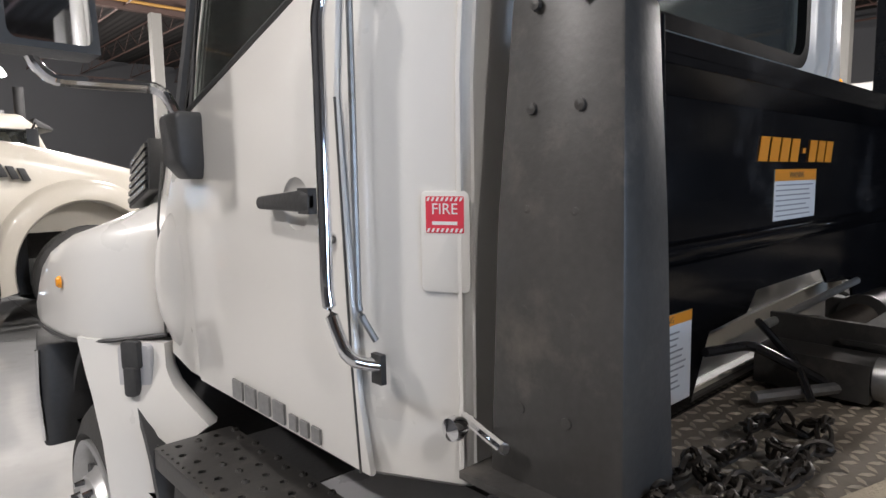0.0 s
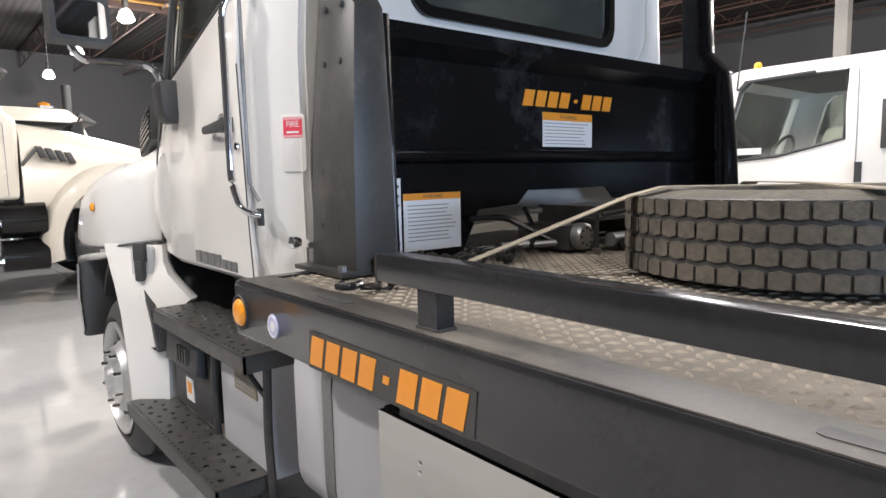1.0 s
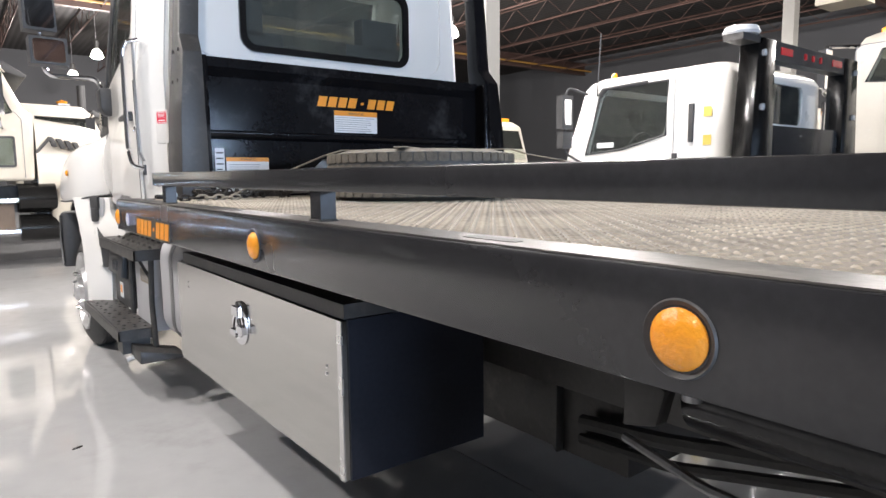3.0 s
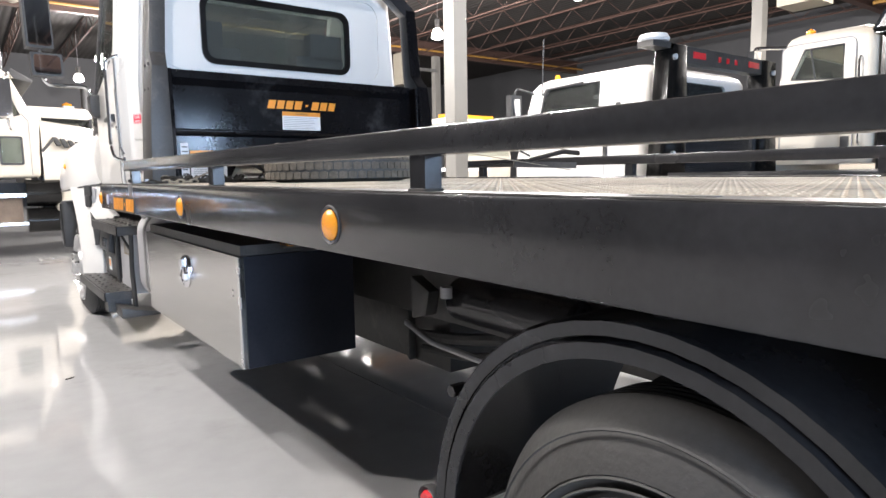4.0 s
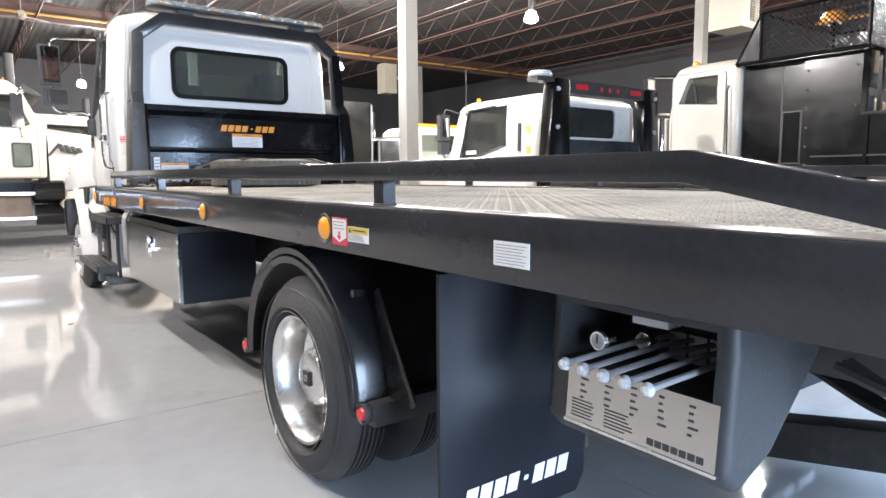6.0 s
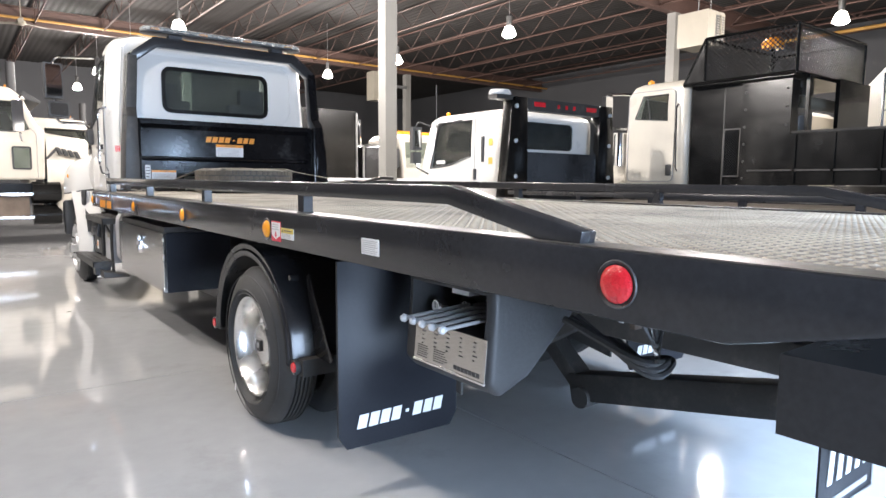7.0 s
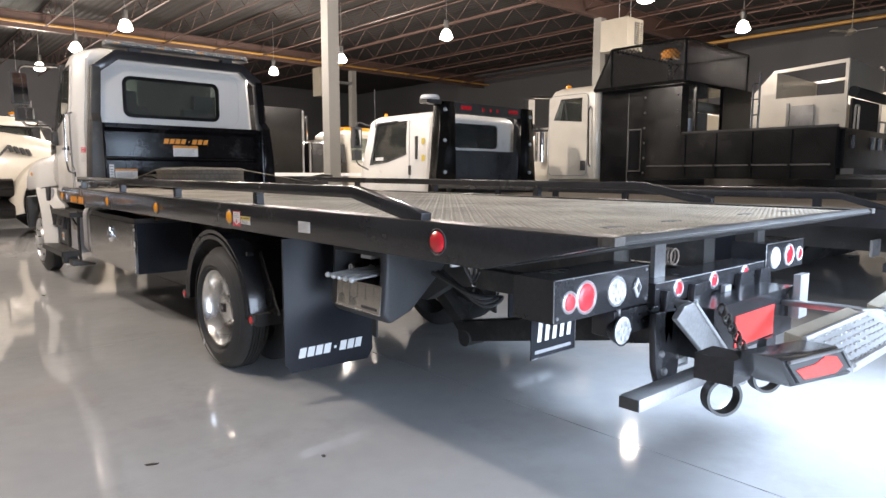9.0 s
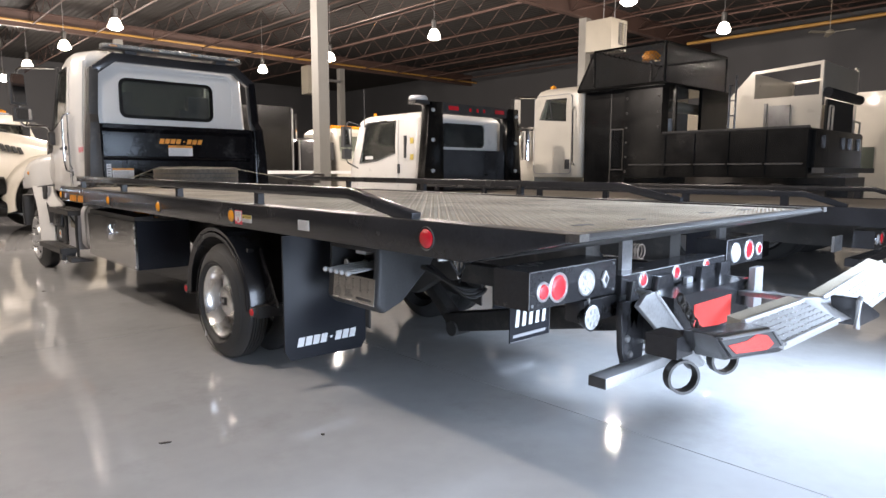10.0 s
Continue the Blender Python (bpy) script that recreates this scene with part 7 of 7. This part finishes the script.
# ---- white chip box truck further along ----
chip = thing("chip_box_truck", (11.8, -3.2, 0), "white open-topped chip box on a truck frame", "truck")
part("side_panel", plate([(-2.0, 1.25), (-3.65, 1.25), (-3.65, 3.13), (-2.45, 3.05), (-2.0, 2.55)], [[(-2.5, 2.55), (-3.6, 2.55), (-3.6, 3.07), (-2.5, 3.0)]], "x", 11.0, 11.04), WHITE_B, chip, "white side panel with an open top")
part("side_panel", plate([(-2.0, 1.25), (-3.65, 1.25), (-3.65, 3.13), (-2.45, 3.05), (-2.0, 2.55)], [[(-2.5, 2.55), (-3.6, 2.55), (-3.6, 3.07), (-2.5, 3.0)]], "x", 13.0, 13.04), WHITE_B, chip)
part("front_panel", bx(11.04, 13.0, -2.02, -1.98, 1.25, 2.55), WHITE_B, chip)
part("head_panel", bx(11.04, 13.0, -2.48, -2.44, 2.4, 3.03), WHITE_B, chip)
part("rear_header", bx(11.04, 13.0, -3.66, -3.60, 2.60, 3.12, 0.005), WHITE_B, chip)
part("panel_post", bx(10.97, 11.0, -2.75, -2.70, 1.25, 2.45), GALV, chip)
part("panel_post", bx(10.97, 11.0, -3.15, -2.78, 1.25, 2.4), GALV, chip)
part("rolled_tarp", cyl((11.05, -3.72, 2.58), (12.95, -3.72, 2.58), 0.09, 14), SEAT, chip)
part("rear_door", bx(11.35, 12.9, -3.64, -3.60, 1.25, 2.5), SEAT, chip)
part("door_rail", tube(bend([(11.1, -3.74, 1.4), (11.1, -3.76, 2.35), (11.3, -3.76, 2.35), (11.3, -3.74, 1.4)], 0.04), 0.018, 6), WHITE_B, chip)
part("door_rail", tube(bend([(12.55, -3.74, 1.4), (12.55, -3.76, 2.15), (12.95, -3.76, 2.15), (12.95, -3.74, 1.4)], 0.04), 0.018, 6), WHITE_B, chip)
part("top_hoop", tube(bend([(13.0, -3.6, 2.75), (13.2, -3.6, 2.75), (13.2, -3.6, 3.2), (13.0, -3.6, 3.2)], 0.03), 0.02, 6), WHITE_B, chip)
part("box_floor", bx(11.0, 13.04, -3.65, -2.0, 1.1, 1.25), GALV, chip)
part("chassis", bx(11.4, 12.6, -4.0, 3.0, 0.7, 1.1, 0.01), BLACK_D, chip)
part("cab", shell(lambda z, i: rrect(10.95 + i, 13.1 - i, -1.0 + i, 1.2 - i - 0.3 * max(0, z - 1.6), 0.1, 4), ((0.9, 0.02), (1.6, 0.0), (2.4, 0.02), (2.5, 0.15))), WHITE_B, chip)
for x, s in ((11.0, -1), (13.04, 1)):
    simple_wheel(chip, (x, -3.0, 0.5), 0.5, 0.28, s), simple_wheel(chip, (x, 0.8, 0.5), 0.5, 0.28, s)

van = thing("box_truck", (16.0, -4.0, 0), "cream box truck parked by the far wall", "truck")
part("box", bx(15.0, 17.2, -6.5, -2.5, 1.0, 2.95, 0.05), WHITE_B, van, "cream van box")
part("bars", bx(14.99, 14.999, -4.3, -3.9, 2.45, 2.53), GREYINK, van)
part("lower_body", bx(14.9, 17.3, -7.5, -2.4, 0.55, 1.15, 0.04), WHITE_B, van)
part("cab", shell(lambda z, i: rrect(15.05 + i, 17.15 - i, -2.45 + i, -0.4 - i - 0.4 * max(0, z - 1.4), 0.12, 4), ((0.55, 0.02), (1.4, 0.0), (2.2, 0.03), (2.3, 0.15))), WHITE_B, van)
part("window", bx(14.985, 14.998, -3.55, -3.2, 1.25, 1.75, 0.02), GLASS_D, van)
part("window", bx(14.985, 14.998, -4.2, -3.9, 1.3, 1.65, 0.02), GLASS_D, van)
for y in (-6.0, -1.4):
    simple_wheel(van, (14.95, y, 0.42), 0.42, 0.25, -1), simple_wheel(van, (17.2, y, 0.42), 0.42, 0.25, 1)


# ---- dump trucks ahead, seen from the side, facing +x ----
def side_truck(x0, y0, k, name, label, lamp_bar=False):
    """A conventional truck facing +x with its right side on the plane y = y0; k scales it."""
    t = thing(name, (x0, y0 + 1.0, 0), label, "truck", "dump trucks ahead")
    X = lambda x: x0 + x * k
    Z = lambda z: z * k
    Yd = y0 + 2.2
    prof = [(-1.35, 1.12), (0.30, 1.12), (0.33, 1.95), (0.22, 2.05), (0.02, 2.52), (-0.15, 2.66), (-1.2, 2.68), (-1.35, 2.5)]
    winp = [(-0.95, 1.95), (-0.10, 1.93), (0.10, 1.98), (-0.06, 2.42), (-0.95, 2.44)]
    P = lambda pts: [(X(x), Z(z)) for x, z in pts]
    c = carve(prism(P(prof), "y", y0, Yd, 0.05 * k, seg=3), [bx(X(-1.28), X(0.2), y0 + 0.07, Yd - 0.07, Z(1.2), Z(2.56)), prism(P(winp), "y", y0 - 0.3, y0 + 0.3), prism(P(winp), "y", Yd - 0.3, Yd + 0.3), prism([(y0 + 0.15, Z(2.02)), (Yd - 0.15, Z(2.02)), (Yd - 0.15, Z(2.42)), (y0 + 0.15, Z(2.42))], "x", X(-0.02), X(0.5))])
    cab = part("cab", c, WHITE_B, t, "cream painted cab")
    part("headliner", bx(X(-1.26), X(0.0), y0 + 0.09, Yd - 0.09, Z(2.53), Z(2.55)), SEAT, cab, "dark cab lining")
    part("door_trim", bx(X(-1.26), X(0.18), Yd - 0.09, Yd - 0.075, Z(1.22), Z(1.93)), SEAT, cab)
    part("rear_trim", bx(X(-1.275), X(-1.255), y0 + 0.09, Yd - 0.09, Z(1.22), Z(2.52)), SEAT, cab)
    part("seat", bx(X(-1.05), X(-0.85), y0 + 0.25, y0 + 0.75, Z(1.25), Z(2.1), 0.05), SEAT, cab)
    part("seat", bx(X(-1.05), X(-0.85), Yd - 0.75, Yd - 0.25, Z(1.25), Z(2.1), 0.05), SEAT, cab)
    part("side_window", prism(P(winp), "y", y0 + 0.03, y0 + 0.035), GLASS_D, cab).visible_shadow = False
    part("windscreen", prism([(X(0.235), Z(2.0)), (X(0.245), Z(2.0)), (X(0.05), Z(2.46)), (X(0.04), Z(2.46))], "y", y0 + 0.12, Yd - 0.12), GLASS_D, cab).visible_shadow = False
    part("window_seal", tube([(X(x), y0 - 0.002, Z(z)) for x, z in winp], 0.014, 6, closed=True), PLASTIC, cab)
    part("lower_window", prism([(x, z) for x, z in rrect(X(-0.14), X(0.09), Z(1.32), Z(1.66), 0.02, 3)], "y", y0 - 0.008, y0 - 0.002), GLASS_D, cab)
    part("lower_window_seal", plate(rrect(X(-0.165), X(0.115), Z(1.295), Z(1.685), 0.03, 3), [rrect(X(-0.14), X(0.09), Z(1.32), Z(1.66), 0.02, 3)], "y", y0 - 0.014, y0 - 0.001), PLASTIC, cab)
    part("door_seam", tube([(X(0.2), y0 - 0.002, Z(1.16)), (X(0.2), y0 - 0.002, Z(1.9)), (X(0.12), y0 - 0.002, Z(2.0))], 0.005, 5), GREYINK, cab)
    part("hinge", tube([(X(0.33), y0 - 0.03, Z(1.48)), (X(0.48), y0 - 0.04, Z(1.66))], 0.02, 8), PLASTIC, cab)
    part("sun_visor", prism(P([(0.0, 2.5), (0.28, 2.42), (0.30, 2.46), (0.05, 2.62)]), "y", y0 + 0.05, Yd - 0.05, 0.01), PLASTIC, cab)
    part("exhaust", cyl((X(-0.1), y0 + 0.25, Z(2.6)), (X(-0.1), y0 + 0.25, Z(3.1)), 0.07, 14), PLASTIC, t)
    mr = part("mirror", bx(X(-0.15), X(0.01), y0 - 0.34, y0 - 0.20, Z(1.92), Z(2.42), 0.055, seg=4), CHROME, t, "chrome mirror shell")
    part("mirror_arm", tube(bend([(X(0.02), y0, Z(1.76)), (X(-0.03), y0 - 0.2, Z(1.78)), (X(-0.05), y0 - 0.26, Z(1.9))], 0.05), 0.018, 8), CHROME, mr)
    part("mirror_arm", tube(bend([(X(0.06), y0, Z(2.48)), (X(0.0), y0 - 0.2, Z(2.52)), (X(-0.06), y0 - 0.26, Z(2.42))], 0.05), 0.015, 8), CHROME, mr)
    # hood with flared fender
    def sec(x, w, zt, zs):
        m = (y0 + Yd) / 2
        return [(X(x), m + s * w * q, Z(z)) for q, z in ((1.0, 1.0), (1.0, zs), (0.86, zt - 0.06), (0.6, zt)) for s in (-1,)] + [(X(x), m + w * q, Z(z)) for q, z in ((0.6, zt), (0.86, zt - 0.06), (1.0, zs), (1.0, 1.0))]
    hood = part("hood", loft([sec(0.34, 1.04, 1.96, 1.75), sec(0.9, 0.98, 1.88, 1.65), (sec(1.55, 0.88, 1.73, 1.5)), sec(2.2, 0.8, 1.55, 1.3)]), WHITE_B, t, "cream sloping hood", angle=50)
    for i in range(4):
        u = 0.47 + i * 0.095
        part("hood_vent", prism(P([(u, 1.69 - i * 0.02), (u + 0.06, 1.685 - i * 0.02), (u + 0.11, 1.565 - i * 0.02), (u + 0.05, 1.56 - i * 0.02)]), "y", y0 - 0.004 + 0.05 * i * 0.4, y0 + 0.2, 0.006), PLASTIC, hood)
    for yy in (y0 - 0.06, Yd - 0.39):
        rings = []
        for q in range(25):
            a = radians(-12 + 204 * q / 24)
            ca, sa = math.cos(a), math.sin(a)
            rings.append([(X(1.3) + k * r * ca, yy + w, Z(0.60) + k * r * sa * 1.08) for w, r in ((0.0, 0.66), (0.0, 0.78), (0.06, 0.84), (0.45, 0.86), (0.45, 0.64), (0.05, 0.64))])
        part("fender", loft(rings), WHITE_B, t, "cream flared fender", angle=50)
    simple_wheel(t, (X(1.3), y0 + 0.02, 0.53 * k), 0.53 * k, 0.3, -1, "y")
    simple_wheel(t, (X(1.3), Yd - 0.02, 0.53 * k), 0.53 * k, 0.3, 1, "y")
    simple_wheel(t, (X(-3.4), y0 + 0.02, 0.53 * k), 0.53 * k, 0.3, -1, "y")
    part("chassis", bx(X(-5.0), X(2.1), y0 + 0.65, Yd - 0.65, Z(0.7), Z(1.05), 0.01), BLACK_D, t)
    part("bumper", bx(X(2.0), X(2.3), y0, Yd, Z(0.45), Z(0.85), 0.03), CHROME, t)
    part("step_board", bx(X(-1.2), X(0.28), y0 - 0.02, y0 + 0.3, Z(0.85), Z(0.90), 0.008), ALU, t)
    part("step_board", bx(X(-1.2), X(0.25), y0 - 0.02, y0 + 0.3, Z(0.46), Z(0.50), 0.008), ALU, t)
    part("battery_box", bx(X(-1.1), X(0.05), y0 + 0.05, y0 + 0.6, Z(0.50), Z(0.84), 0.02), RUST, t, "brown box behind the steps")
    part("air_tank", cyl((X(0.10), y0 + 0.1, Z(0.90)), (X(0.52), y0 + 0.1, Z(0.90)), 0.19 * k, 20, bev=0.04), BLACK_G, t)
    part("air_tank", cyl((X(0.10), y0 + 0.1, Z(0.52)), (X(0.52), y0 + 0.1, Z(0.52)), 0.17 * k, 20, bev=0.04), BLACK_G, t)
    part("chassis_shroud", bx(X(0.30), X(0.80), y0 + 0.16, y0 + 0.55, Z(0.40), Z(1.14), 0.03), BLACK_G, t)
    part("dump_box", bx(X(-5.2), X(-1.5), y0 - 0.05, Yd + 0.05, Z(1.2), Z(2.7), 0.03), BLACK, t)
    if lamp_bar:
        part("lamp_bar", bx(X(-0.5), X(-0.3), y0 + 0.3, Yd - 0.3, Z(2.70), Z(2.74), 0.01), GALV, t)
        part("beacon", lathe([(0.08, 0.0), (0.09, 0.06), (0.0005, 0.1)], (X(-0.4), y0 + 0.6, Z(2.74)), "z", 14, closed=False), AMBER, t)
    else:
        for yy in (y0 + 0.3, (y0 + Yd) / 2, Yd - 0.3):
            part("clearance_lamp", bx(X(-0.2), X(-0.12), yy - 0.05, yy + 0.05, Z(2.68), Z(2.72), 0.01), AMBER, t)
    return t


side_truck(0.0, 6.6, 1.0, "dump_truck", "cream dump truck with a sloping hood and side vents")
side_truck(1.6, 10.4, 0.93, "plough_truck", "cream truck with a lamp bar on its roof", True)

# ---- scraps on the floor ----
draw_in(metres)
for x, y, turn, long in ((-0.27, -0.2, 20, 0.05), (-0.11, -5.42, 70, 0.025), (-0.71, -5.00, 150, 0.06)):
    b = prism([(-long / 2, -0.006), (0.0, -0.010), (long / 2, -0.002), (long * 0.3, 0.009), (-long * 0.35, 0.006)], "z", 0.0, 0.004, 0.001)
    b.transform(Matrix.Translation((x, y, 0)) @ Matrix.Rotation(radians(turn), 4, "Z"))
    tagged(part("floor_scrap", b, CHAIN), "small dark scrap lying on the floor", "scrap", "scraps on the floor")
draw_in(hall_plan)

# ---- vehicles against the far wall ----
fw = thing("far_white_truck", (9.4, 8.4, 0), "white truck with an amber roof lamp near the far wall", "truck")
part("cab", shell(lambda z, i: rrect(8.6 + i, 10.6 - i, 7.9 + i + 0.25 * max(0, z - 1.5), 9.8 - i, 0.1, 4), ((0.6, 0.02), (1.5, 0.0), (2.3, 0.03), (2.42, 0.15))), WHITE_B, fw)
part("windscreen", loft([[(8.72, 7.895, 1.5), (10.48, 7.895, 1.5), (10.48, 7.91, 1.5), (8.72, 7.91, 1.5)], [(8.8, 8.07, 2.2), (10.4, 8.07, 2.2), (10.4, 8.085, 2.2), (8.8, 8.085, 2.2)]]), GLASS_D, fw)
part("side_window", bx(8.595, 8.603, 8.3, 9.2, 1.5, 2.1, 0.0), GLASS_D, fw)
part("lamp_bar", bx(8.8, 10.4, 8.4, 8.6, 2.42, 2.52, 0.03), AMBER, fw)
part("mirror", bx(8.35, 8.5, 7.9, 8.0, 1.5, 2.0, 0.03), PLASTIC, fw)
part("stack", cyl((8.45, 9.9, 0.9), (8.45, 9.9, 2.9), 0.06, 12), CHROME, fw)
for y in (8.5, 12.5):
    simple_wheel(fw, (8.65, y, 0.48), 0.48, 0.28, -1), simple_wheel(fw, (10.55, y, 0.48), 0.48, 0.28, 1)
part("body", bx(8.6, 10.6, 10.0, 14.0, 0.9, 2.2, 0.03), BLACK, fw)

fb2 = thing("black_box_truck", (6.4, 8.5, 0), "black truck with a tall box body by the far wall", "truck")
part("box", bx(5.6, 7.0, 7.6, 11.0, 1.2, 2.85, 0.03), BLACK_G, fb2)
part("box_rail", tube([(7.02, 7.58, 1.2), (7.02, 7.58, 2.8)], 0.03, 6), GALV, fb2)
part("deck", bx(5.4, 9.0, 7.0, 7.55, 1.13, 1.21, 0.01), PAPER, fb2, "white trailer edge")
part("cab", shell(lambda z, i: rrect(7.25 + i, 8.3 - i, 7.65 + i, 9.2 - i, 0.1, 4), ((0.6, 0.02), (1.5, 0.0), (2.0, 0.05), (2.08, 0.18))), BLACK, fb2)
part("pillar", tube([(7.24, 7.62, 1.2), (7.24, 7.62, 2.0)], 0.03, 6), GALV, fb2)
for x in (5.7, 8.2):
    simple_wheel(fb2, (x, 8.4, 0.48), 0.48, 0.28, -1)
part("chassis", bx(5.8, 8.2, 7.6, 11.0, 0.7, 1.12), BLACK_D, fb2)

tk2 = thing("wall_heater_box", (12.4, 15.6, 4.2), "pale box fixed high on a column", "box")
part("case", bx(12.2, 12.75, 15.3, 15.8, 4.3, 5.4, 0.03), CREAM, tk2)
part("bracket", bx(12.75, 14.0, 15.6, 15.7, 4.9, 5.0), GALV, tk2)
